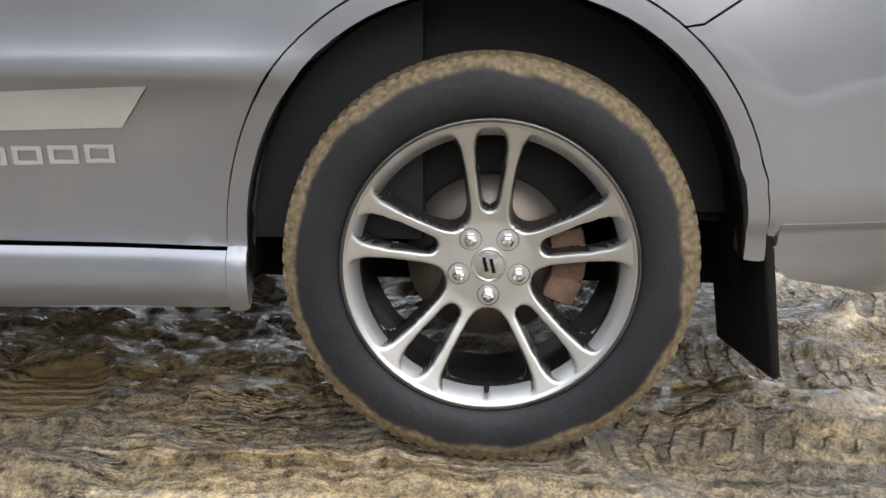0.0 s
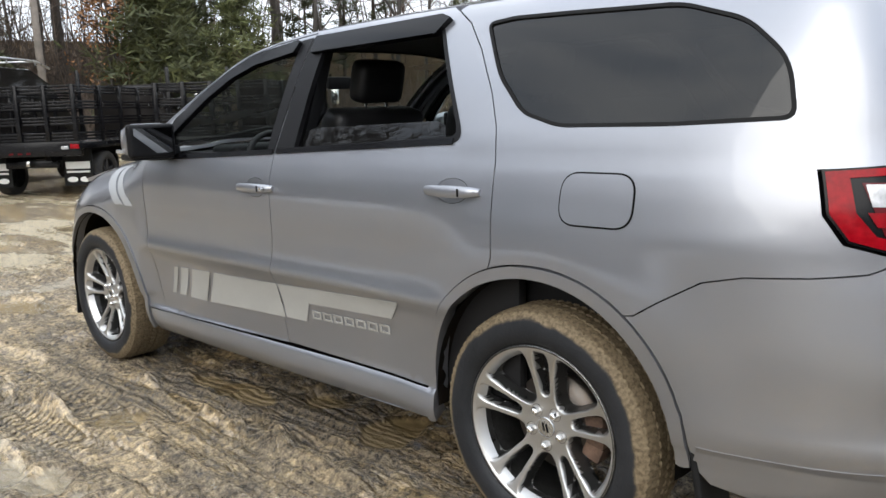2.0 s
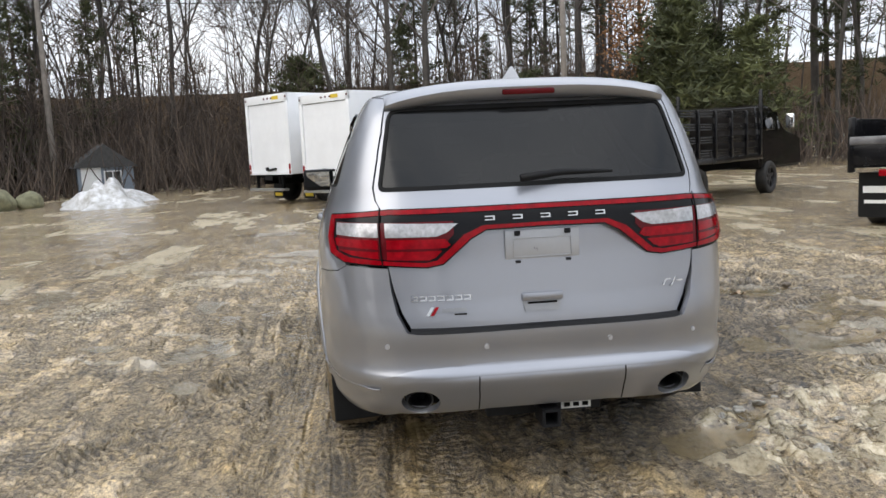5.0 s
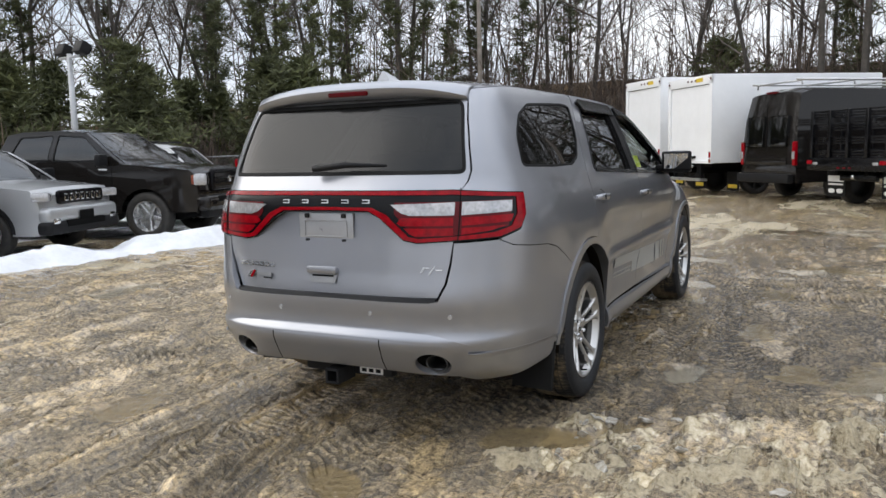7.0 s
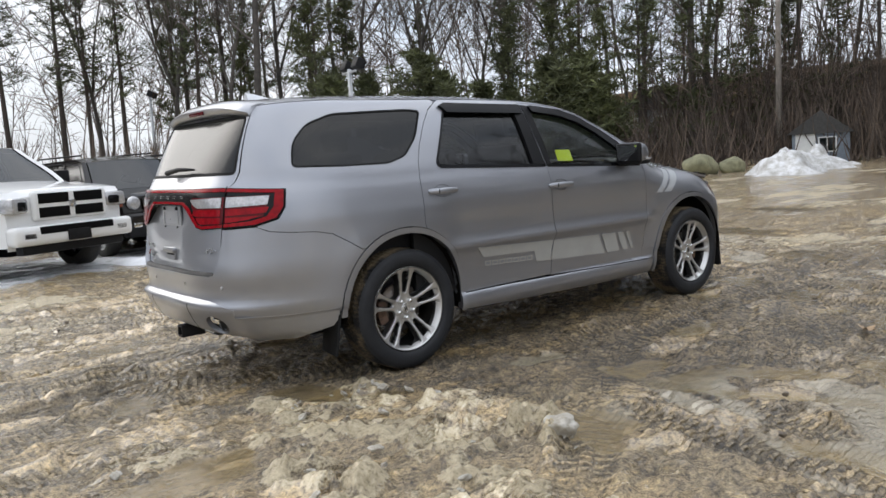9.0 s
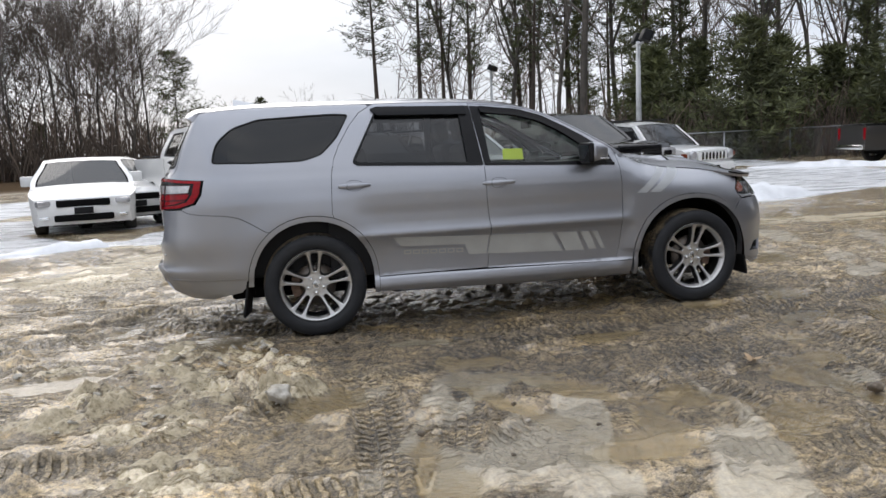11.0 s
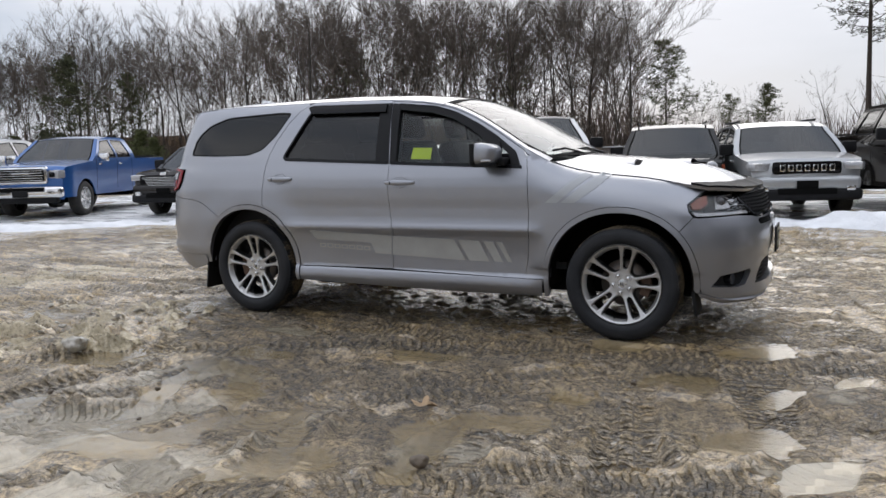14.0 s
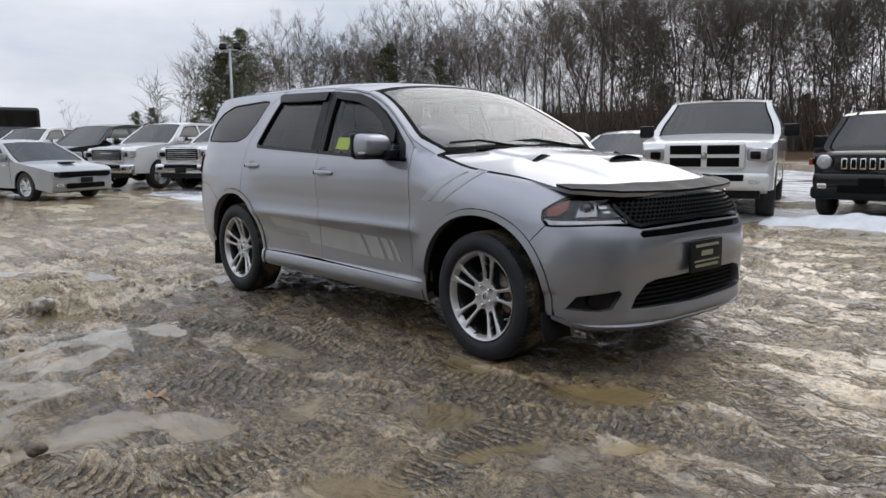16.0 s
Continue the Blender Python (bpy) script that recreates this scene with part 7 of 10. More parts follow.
    # the car's shade on the wet mud, multiplied into the colour
    base = mix(op("MULTIPLY", attr("wet_shade"), 0.9), base, mix(1.0, base, (0.58, 0.57, 0.575), "MULTIPLY"))
    # fine silt settled in and round the puddles; the pale one also paints glare
    shore = op("MULTIPLY_ADD", crumb, 1.0, -0.5)
    for nm, col, top in (("pool", (0.36, 0.27, 0.14), 0.75), ("melt_glare", (0.50, 0.44, 0.335), 0.75)):
        f = ramp(nt, op("ADD", attr(nm), shore), [(0.25, (0, 0, 0)), (0.80, (top,) * 3)])
        base = mix(f, base, col)
    # dirty slush with a ragged edge
    sm = op("ADD", attr("slush"), op("ADD", op("MULTIPLY_ADD", fine, 0.9, -0.45), op("MULTIPLY_ADD", crumb, 0.7, -0.35)))
    sf = ramp(nt, sm, [(0.34, (0, 0, 0)), (0.62, (1, 1, 1))])
    sn = ramp(nt, fine, [(0.32, (0.28, 0.215, 0.12)), (0.48, (0.52, 0.425, 0.265)), (0.64, (0.66, 0.565, 0.39)), (0.78, (0.82, 0.79, 0.72))])
    base = mix(sf, base, sn)
    wf_ = ramp(nt, op("ADD", attr("snowed"), op("MULTIPLY_ADD", crumb, 1.0, -0.5)), [(0.40, (0, 0, 0)), (0.60, (1, 1, 1))])
    base = mix(wf_, base, ramp(nt, fine, [(0.3, (0.52, 0.50, 0.47)), (0.48, (0.74, 0.745, 0.755)), (0.7, (0.84, 0.85, 0.86))]))
    base = mix(attr("woods"), base, ramp(nt, fine, [(0.3, (0.05, 0.035, 0.022)), (0.7, (0.14, 0.095, 0.058))]))
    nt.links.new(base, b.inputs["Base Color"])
    # gloss: sheets of water between rougher crumbs
    film = ramp(nt, wetn, [(0.49, (0, 0, 0)), (0.53, (1, 1, 1))])
    dry = op("SUBTRACT", 1.0, op("MULTIPLY", film, op("SUBTRACT", 1.0, op("MULTIPLY", tw, 0.7))))
    wet = ramp(nt, crumb, [(0.36, (0.05,) * 3), (0.50, (0.13,) * 3), (0.66, (0.30,) * 3)])
    wet = mix(op("MULTIPLY", attr("wet_shade"), 0.45), wet, (0.06, 0.06, 0.06))
    wet = mix(sf, wet, (0.5, 0.5, 0.5))
    wet = mix(wf_, wet, (0.6, 0.6, 0.6))
    nt.links.new(op("MAXIMUM", op("MULTIPLY", wet, op("MULTIPLY_ADD", dry, 0.75, 0.25)), attr("woods")), b.inputs["Roughness"])
    nt.links.new(op("MULTIPLY", op("SUBTRACT", 1.0, attr("woods")), 1.0), b.inputs["Specular IOR Level"])
    # relief
    free = op("SUBTRACT", 1.0, op("MULTIPLY", tw, 0.7))
    h = op("MULTIPLY_ADD", grit, 0.008, op("MULTIPLY", fine, 0.028))
    h = op("MULTIPLY_ADD", op("MULTIPLY", crumb, free), 0.034, h)
    h = op("MULTIPLY_ADD", smear, 0.018, h)
    h = op("MULTIPLY_ADD", print_, 0.022, h)
    h = op("MULTIPLY", h, op("MULTIPLY_ADD", dry, 0.80, 0.20))
    bp = node(nt, "ShaderNodeBump", inputs={"Strength": 1.0, "Distance": 1.0})
    nt.links.new(h, bp.inputs["Height"])
    nt.links.new(bp.outputs[0], b.inputs["Normal"])
    return m


build_ground()
WATER = glass("muddy_water", (0.97, 0.95, 0.90), 0.16, 1.4)
for pi_, (px, py, r, el, turn) in enumerate(PUDDLES):
    bm = bmesh.new()
    vs = []
    c, s_ = math.cos(radians(turn)), math.sin(radians(turn))
    for a in np.linspace(0, 2 * math.pi, 97)[:-1]:
        q = 1.0
        for _ in range(6):
            u, v = q * r * math.sqrt(el) * math.cos(a), q * r / math.sqrt(el) * math.sin(a)
            gx, gy = px + u * c - v * s_, py + u * s_ + v * c
            q = 0.5 * q + 0.5 * 0.92 / max(0.35, 1 + 0.5 * float(fbm(np.array(gx * 4.1), np.array(gy * 4.1), 3, 101)) + 0.22 * float(fbm(np.array(gx * 15.0), np.array(gy * 15.0), 3, 151)))
        vs.append(bm.verts.new((u, v, 0)))
    bm.faces.new(vs)
    o = tagged(part("puddle", bm, WATER), "pale puddle of melted slush on the mud" if pi_ in PALE else "shallow puddle of ochre muddy water in the ruts", "puddle", "puddles in the mud", "structure")
    o.visible_shadow = False
    o.matrix_world = pose(px, py, -0.0130 - 0.00016 * pi_, 0, 0, turn)


# snow pushed up in a bank before the parked row, and a pile by the house
SNOW = mat("old_snow", (0.74, 0.75, 0.77), 0.6, var=0.1, scale=3, bump=0.01, bscale=22, col2=(0.86, 0.87, 0.89))
DIRTY = mat("dirty_snow", (0.55, 0.52, 0.46), 0.6, var=0.3, scale=4, bump=0.012, bscale=25, col2=(0.84, 0.84, 0.85))


def bank(name, pts, width, height, seed, material, label):
    ln = smooth_line(pts, 12)
    bm = bmesh.new()
    rows = []
    L = len(ln)
    for i, (x, y) in enumerate(ln):
        a, b = Vector(ln[max(0, i - 1)]), Vector(ln[min(L - 1, i + 1)])
        t = (b - a).normalized()
        nn = Vector((-t.y, t.x))
        e = min(1, i / 4, (L - 1 - i) / 4)
        row = []
        for k in range(15):
            u = k / 7 - 1
            p = Vector((x, y)) + nn * u * width * (0.75 + 0.35 * float(vnoise(np.array(i * 0.23), np.array(seed * 3.1), seed)))
            hh = height * e * max(0, 1 - abs(u) ** 1.8) * (0.75 + 0.45 * float(fbm(np.array(p.x * 1.3), np.array(p.y * 1.3), 3, seed)))
            hh += 0.02 * float(fbm(np.array(p.x * 6), np.array(p.y * 6), 2, seed + 7)) * e
            row.append(bm.verts.new((p.x, p.y, max(-0.06, hh - 0.05))))
        rows.append(row)
    for a, b in zip(rows, rows[1:]):
        for k in range(14):
            bm.faces.new((a[k], b[k], b[k + 1], a[k + 1]))
    bmesh.ops.recalc_face_normals(bm, faces=bm.faces)
    return tagged(part(name, smooth(bm, 80), material), label, "snow", kind="structure")


bank("snow_bank", [(-1.0, 7.2), (0.2, 7.5), (1.8, 7.4), (3.2, 7.15), (5.2, 6.85), (7.3, 7.6), (9.5, 8.0)], 0.7, 0.30, 3, SNOW, "low bank of old white snow before the parked cars")
bank("snow_bank", [(-13.5, 3.3), (-11.0, 4.5), (-9.6, 5.4), (-7.5, 6.1), (-5.4, 6.1), (-4.4, 6.4)], 0.5, 0.16, 8, SNOW, "low ridge of old snow before the parked cars")
bank("snow_pile", [(22.0, 8.9), (24.0, 10.0), (26.0, 10.4), (28.5, 10.4)], 1.9, 0.85, 14, DIRTY, "ploughed heap of dirty snow")
bank("snow_bank", [(14.5, 19.0), (17.0, 17.0), (19.5, 14.5)], 0.8, 0.25, 17, SNOW, "low ridge of old snow at the lot's edge")

# fallen oak leaf and clods on the mud
LEAF = mat("dead_leaf", (0.36, 0.24, 0.13), 0.6, var=0.3, scale=30)
bm = bmesh.new()
lobes = [(0.055 * (1 + 0.45 * math.cos(5 * a)) * math.cos(a), 0.04 * (1 + 0.45 * math.cos(5 * a)) * math.sin(a)) for a in np.linspace(0, 2 * math.pi, 41)[:-1]]
top = [bm.verts.new((x, y, 0.020 + 0.35 * abs(y) + 0.010 * math.sin(60 * x))) for x, y in lobes]
mid_ = bm.verts.new((0, 0, 0.018))
for i in range(len(top)):
    bm.faces.new((top[i], top[(i + 1) % len(top)], mid_))
lf_ = tagged(part("leaf", smooth(bm, 60), LEAF), "curled dry brown oak leaf lying on the mud", "leaf")
lf_.matrix_world = pose(0.934, -2.626, 0.0, 4, 6, 40)
CLOD = mat("mud_clod", (0.13, 0.10, 0.07), 0.6, var=0.4, scale=20, bump=0.006, bscale=60)
rc = random.Random(5)
bm0 = bmesh.new()
bmesh.ops.create_icosphere(bm0, subdivisions=3, radius=0.04)
for v in bm0.verts:
    v.co *= 1 + 0.35 * noise.noise(v.co * 40) + 0.2 * noise.noise(v.co * 95)
    v.co.z *= 0.65
clod = tagged(part("mud_clod", smooth(bm0, 80), CLOD), "small dark clod of mud lying on the lot", "clod", "clods of mud")
clod.matrix_world = pose(1.241, -3.256, 0.012)
for i in range(36):
    a = rc.uniform(0, 2 * math.pi)
    r = rc.uniform(2.0, 5.0)
    x, y = r * math.cos(a) * 1.0, r * math.sin(a) - 0.8
    if abs(x) < 2.8 and abs(y) < 1.1:
        continue
    c = copy_thing(clod, pose(x, y, 0.006, rc.uniform(-20, 20), rc.uniform(-20, 20), rc.uniform(0, 360)))
    sc = rc.uniform(0.15, 0.5)
    c.scale = (sc, sc * rc.uniform(0.7, 1.2), sc)
# chunks of dirty slush on the heaps
ICE = mat("slush_chunk", (0.36, 0.30, 0.205), 0.45, var=0.3, scale=12, bump=0.006, bscale=45, col2=(0.64, 0.61, 0.55))
bm0 = bmesh.new()
bmesh.ops.create_icosphere(bm0, subdivisions=3, radius=0.07)
for v in bm0.verts:
    v.co *= 1 + 0.5 * noise.noise(v.co * 22) + 0.25 * noise.noise(v.co * 60)
    v.co.z *= 0.7
chunk = tagged(part("slush_chunk", smooth(bm0, 80), ICE), "lump of dirty frozen slush on the mud", "slush", "lumps of slush")
chunk.matrix_world = pose(-1.80, -2.45, 0.06)
for i in range(48):
    sx, sy, r, hgt = rc.choice(SLUSH)
    x, y = sx + rc.gauss(0, r * 0.5), sy + rc.gauss(0, r * 0.5)
    c = copy_thing(chunk, pose(x, y, rc.uniform(0.0, hgt * 0.3), rc.uniform(-40, 40), rc.uniform(-40, 40), rc.uniform(0, 360)))
    sc = rc.uniform(0.12, 0.5)
    c.scale = (sc, sc * rc.uniform(0.7, 1.3), sc * 0.6)


# ---- parked vehicles ----
P_WHITE = car_paint("white_paint", (0.74, 0.74, 0.73), 0.0, 0.35, dirt=0.25, dirt_top=0.45)
P_BLACK = car_paint("black_paint", (0.004, 0.004, 0.005), 0.0, 0.3, dirt=0.03, dirt_top=0.40, coat_ior=1.45, base_spec=0.0)
P_BLUE = car_paint("bright_blue_paint", (0.015, 0.10, 0.33), 0.4, 0.3, dirt=0.2, dirt_top=0.4)
P_GREY = car_paint("granite_grey_paint", (0.16, 0.165, 0.17), 0.5, 0.32, dirt=0.2, dirt_top=0.45)
P_SILVER2 = car_paint("light_grey_paint", (0.42, 0.43, 0.44), 0.5, 0.32, dirt=0.2, dirt_top=0.45)
P_DARKGREY = car_paint("charcoal_paint", (0.035, 0.036, 0.038), 0.4, 0.3, dirt=0.3, dirt_top=0.5)
VGLASS = glass("parked_car_glass", (0.10, 0.115, 0.115), ior=1.85, dust_haze=0.004)
VTYRE = mat("parked_tyre", (0.02, 0.02, 0.021), 0.75, var=0.3, scale=12, col2=(0.05, 0.045, 0.038))
VRIM = mat("parked_rim", (0.74, 0.74, 0.74), 0.24, 0.85, var=0.08)
VRIMD = mat("dark_rim", (0.05, 0.05, 0.052), 0.35, 0.6, var=0.15)
BODYWHITE = mat("white_box_panel", (0.85, 0.86, 0.87), 0.4, var=0.04, scale=1.5, rvar=0.08)
TRUCKBLACK = mat("truck_black", (0.005, 0.005, 0.006), 0.20, var=0.3, scale=5, rvar=0.10, spec=0.25)
ALUM = mat("aluminium_rail", (0.55, 0.55, 0.55), 0.35, 0.9, var=0.1)
YEL = mat("yellow_lettering", (0.7, 0.5, 0.04), 0.6, var=0.1)


def wheel_meshes(r, w, spokes, rim_mat):
    """Meshes of a plain road wheel: tyre, rim with spokes; the outer face looks along +y."""
    ri = r * 0.66
    t = lathe([(ri * 0.97, -w / 2), (r * 0.9, -w / 2), (r * 0.98, -w * 0.4), (r, -w * 0.2), (r, w * 0.2), (r * 0.98, w * 0.4), (r * 0.9, w / 2), (ri, w * 0.47), (ri * 0.95, w * 0.40)], 32)
    smooth(t, 50)
    mt = bpy.data.meshes.new("tyre")
    t.to_mesh(mt)
    t.free()
    mt.materials.append(VTYRE)
    b = lathe([(ri * 0.99, w * 0.44), (ri * 0.93, w * 0.42), (ri * 0.88, w * 0.10), (ri * 0.5, w * 0.0), (0.0, w * 0.0)], 32)
    for i in range(spokes):
        a = 2 * math.pi * i / spokes
        c, s_ = math.cos(a), math.sin(a)
        add_box(b, c * ri * 0.48, w * 0.26, s_ * ri * 0.48, ri * 0.95, w * 0.14, ri * 0.26, 0.006, rot=(0, -math.degrees(a), 0), seg=1)
    add_cyl(b, (0, w * 0.2, 0), (0, w * 0.38, 0), ri * 0.24, ri * 0.2, 14)
    smooth(b, 40)
    mb = bpy.data.meshes.new("rim")
    b.to_mesh(mb)
    b.free()
    mb.materials.append(rim_mat)
    return mt, mb


WHEELS = {}


def put_wheel(parent, x, y, r, w, spokes=5, rim_mat=None):
    key = (round(r, 3), spokes, rim_mat)
    if key not in WHEELS:
        WHEELS[key] = wheel_meshes(r, w, spokes, rim_mat or VRIM)
    mt, mb = WHEELS[key]
    t = new("wheel", mt)
    t.parent = parent
    t.matrix_basis = pose(x, y, r - 0.01, 0, 20, 0 if y > 0 else 180)
    rm = new("rim", mb)
    rm.parent = t


def shell(name, heading, x, y, label, category, group, paint, prof, W, belt, roof, tumble, arches, r, windows, nose=0.12, tail=0.06, spokes=5, rim_mat=None, z0=0.25, track=0.80, wheel_w=0.24, lower=None):
    """Body of a car or pickup from its side line. prof: (x, z, kind) over the top from the nose's foot to the tail's foot,
    kind 'b' painted or 'g' glazed for the stretch that follows. The nose is at x = 0, the car lies towards -x."""
    v = thing(name, label, category, group, m=pose(x, y, 0, 0, 0, heading))
    xs = [p[0] for p in prof]
    x_n, x_t = max(xs), min(xs)

    def hw(px, pz):
        px, pz = np.asarray(px, float), np.asarray(pz, float)
        w = W * (1 - tumble * sstep(belt, roof, pz) - 0.03 * sstep(belt, z0 + 0.1, pz) ** 2)
        n = np.clip((px - (x_n - 0.55)) / 0.55, 0, 1)
        t_ = np.clip(((x_t + 0.4) - px) / 0.4, 0, 1)
        return w * (1 - nose * n ** 2.2 - tail * t_ ** 2.2)
    # top skin
    line = []
    for (a, c, k), (b, d, _) in zip(prof, prof[1:]):
        m_ = max(1, int(math.hypot(b - a, d - c) / 0.12))
        line += [(a + (b - a) * i / m_, c + (d - c) * i / m_, k) for i in range(m_)]
    line.append(prof[-1])
    ns = 10

    def skin(idx, material, nm, lift=0.0, inset_=0.0, u0=-1.0, u1=1.0):
        bm = bmesh.new()
        rows = []
        for px, pz, _ in idx:
            h = float(hw(px, pz)) - inset_
            row = []
            for i in range(ns + 1):
                u = u0 + (u1 - u0) * i / ns
                # crown across, and the nose bowed in plan
                bow = 0.10 * u * u * (1 if px > x_n - 0.5 else 0) * (px - (x_n - 0.5)) / 0.5
                row.append(bm.verts.new((px - bow, h * u, pz + lift - 0.035 * abs(u) ** 2.5 * (pz > belt - 0.25))))
            rows.append(row)
        for a, b in zip(rows, rows[1:]):
            for i in range(ns):
                bm.faces.new((a[i], a[i + 1], b[i + 1], b[i]))
        bmesh.ops.recalc_face_normals(bm, faces=bm.faces)
        return part(nm, smooth(bm, 30), material, v)
    def cover(idx, kind):
        if kind == "b":
            skin(idx, paint, "body_panel")
            return
        skin(idx, VGLASS, "windscreen", u0=-0.9, u1=0.9, lift=-0.006)
        skin(idx, SEAM, "window_band", u0=-0.905, u1=-0.875, lift=0.001)
        skin(idx, SEAM, "window_band", u0=0.875, u1=0.905, lift=0.001)
        skin(idx, paint, "pillar", u0=-1.0, u1=-0.9)
        skin(idx, paint, "pillar", u0=0.9, u1=1.0)
    run, kind = [], line[0][2]
    names = {"b": "body_panel", "g": "windscreen"}
    for p in line:
        run.append(p)
        if p[2] != kind:
            cover(run, kind)
            run, kind = [p], p[2]
    if len(run) > 1:
        cover(run, kind)
    # flanks with wheel openings and windows
    side = [(px, pz - 0.035 * (pz > belt - 0.25)) for px, pz, _ in line]
    foot = []
    x0, x1 = side[-1][0], side[0][0]
    for ax in sorted(arches):
        ra = r * 1.16
        foot.append([(ax + ra * math.cos(t_), max(z0, r - 0.02 + ra * math.sin(t_))) for t_ in np.linspace(math.pi * 1.02, -0.06, 15)])
    out = side[:] + [(x0, z0)] + [p for f in foot for p in f] + [(x1, z0)]
    clean = []
    for p in out:
        if not clean or math.hypot(p[0] - clean[-1][0], p[1] - clean[-1][1]) > 0.004:
            clean.append(p)
    for s_ in (1, -1):
        mp_ = lambda P, s_=s_: np.stack([P[:, 0] - 0.10 * np.clip((P[:, 0] - (x_n - 0.5)) / 0.5, 0, 1), s_ * hw(P[:, 0], P[:, 1]), P[:, 1]], 1)
        fp = panel("side_panel", clean, mp_, paint, v, holes=windows, flip=s_ > 0, rim=0.03, step=0.14, gap=0)
        for wd in windows:
            panel("window_glass", wd, mp_, VGLASS, v, flip=s_ > 0, off=-0.012, rim=0.003, step=0.2, gap=0)
            panel("window_trim", inset(wd, -0.012), mp_, PLASTIC, v, flip=s_ > 0, holes=[inset(wd, 0.006)], off=0.003, rim=0.006, step=0.2, gap=0)
        for ax in arches:
            put_wheel(v, ax, s_ * track * W, r, wheel_w, spokes, rim_mat)
        # mirrors
    fl_ = bmesh.new()
    add_box(fl_, (x_n + x_t) / 2, 0, z0 + 0.05, (x_n - x_t) * 0.92, W * 1.2, 0.12, 0.03)
    for ax in arches:
        add_box(fl_, ax, 0, r + 0.12, 2.3 * r, W * 1.25, r * 1.1, 0.05)
    part("underbody", fl_, SEAM, v)
    v_hw = hw
    return v, v_hw


def door_mirror(v, x, y, z, paint):
    for s_ in (1, -1):
        part("door_mirror", smooth(box_bm(x, s_ * y, z, 0.10, 0.24, 0.20, 0.03), 50), paint, v)


def quad(xr, pts):
    return pts


def seams(v, xs, z0, z1, hw):
    """Door gaps."""
    for s_ in (1, -1):
        for x in xs:
            mp_ = lambda P, s_=s_: np.stack([P[:, 0], s_ * hw(P[:, 0], P[:, 1]), P[:, 1]], 1)
            panel("door_gap", [(x - 0.005, z0), (x + 0.005, z0), (x + 0.005, z1), (x - 0.005, z1)], mp_, SEAM, v, flip=s_ > 0, off=0.002, rim=0.002, step=0.3, gap=0)
        for x in xs[:-1]:
            zz = z1 - 0.12
            part("door_handle", smooth(box_bm(x - 0.14 if x < 0 else x, s_ * (float(hw(x - 0.14, zz)) + 0.02), zz, 0.16, 0.035, 0.035, 0.01), 50), CHROME, v)


def pickup(x, y, heading, paint, label, style="new", group="pickups in the parked row", tail_only=False):
    """Full-size crew-cab pickup, 5.9 m long, bed behind."""
    prof = [(0.0, 0.42, "b"), (0.05, 0.70, "b"), (0.02, 1.12, "b"), (-0.10, 1.20, "b"), (-0.6, 1.25, "b"), (-1.35, 1.32, "g"), (-2.10, 1.86, "b"), (-2.6, 1.92, "b"),
            (-3.35, 1.91, "b"), (-3.62, 1.86, "g"), (-3.78, 1.38, "b"), (-3.80, 1.36, "b"), (-5.85, 1.36, "b"), (-5.88, 0.55, "b")]
    win = [rounded([(-1.62, 1.36), (-2.12, 1.76), (-2.62, 1.80), (-2.64, 1.36)], 0.04), rounded([(-2.74, 1.36), (-2.72, 1.80), (-3.36, 1.78), (-3.52, 1.38)], 0.05)]
    v, hw = shell("pickup_truck", heading, x, y, label, "pickup", group, paint, prof, 1.00, 1.34, 1.92, 0.20, [-0.98, -4.62], 0.41, win, nose=0.10, tail=0.02, z0=0.46, track=0.83, wheel_w=0.27,
                  spokes=6 if style == "new" else 5)
    seams(v, [-1.55, -2.68, -3.58], 0.55, 1.32, hw)
    door_mirror(v, -1.62, 1.16, 1.36, CHROME if style == "chrome" else (PLASTIC if style != "new" else paint))
    part("bed_liner", box_bm(-4.83, 0, 1.375, 1.95, 1.62, 0.03), PLASTIC, v)
    part("tail_lamp", smooth(box_bm(-5.86, 0.90, 1.05, 0.05, 0.14, 0.42, 0.02), 40), REDLENS, v)
    part("tail_lamp", smooth(box_bm(-5.86, -0.90, 1.05, 0.05, 0.14, 0.42, 0.02), 40), REDLENS, v)
    part("rear_bumper", smooth(box_bm(-5.92, 0, 0.58, 0.14, 1.8, 0.18, 0.04), 40), CHROME, v)
    bump = CHROME if style in ("chrome", "new") else paint
    # front end
    if style == "cross":
        fr_ = part("grille_frame", smooth(box_bm(0.025, 0, 0.98, 0.10, 1.16, 0.40, 0.06, seg=3), 40), paint, v)
        for sy in (-0.27, 0.27):
            for sz in (0.89, 1.075):
                part("grille_mesh", smooth(box_bm(0.072, sy, sz, 0.02, 0.46, 0.135, 0.009), 40), SEAM, fr_)
        part("emblem", smooth(box_bm(0.082, 0, 0.985, 0.02, 0.08, 0.10, 0.03), 40), BADGE, fr_)
    elif style == "black":
        fr_ = part("grille_frame", smooth(box_bm(0.025, 0, 0.98, 0.10, 1.12, 0.40, 0.06, seg=3), 40), GLOSSBLACK, v)
        for i in range(4):
            part("grille_bar", smooth(box_bm(0.074, 0, 0.85 + 0.085 * i, 0.02, 1.0, 0.025, 0.008), 40), SEAM if i % 2 else PLASTIC, fr_)
        part("emblem", smooth(box_bm(0.085, 0, 0.985, 0.02, 0.09, 0.11, 0.03), 40), BADGE, fr_)
    else:
        fr_ = part("grille_frame", smooth(box_bm(0.025, 0, 0.98, 0.09, 1.20, 0.40, 0.07, seg=3), 40), CHROME, v)
        part("grille_mesh", smooth(box_bm(0.062, 0, 0.985, 0.04, 1.10, 0.30, 0.05), 40), SEAM, fr_)
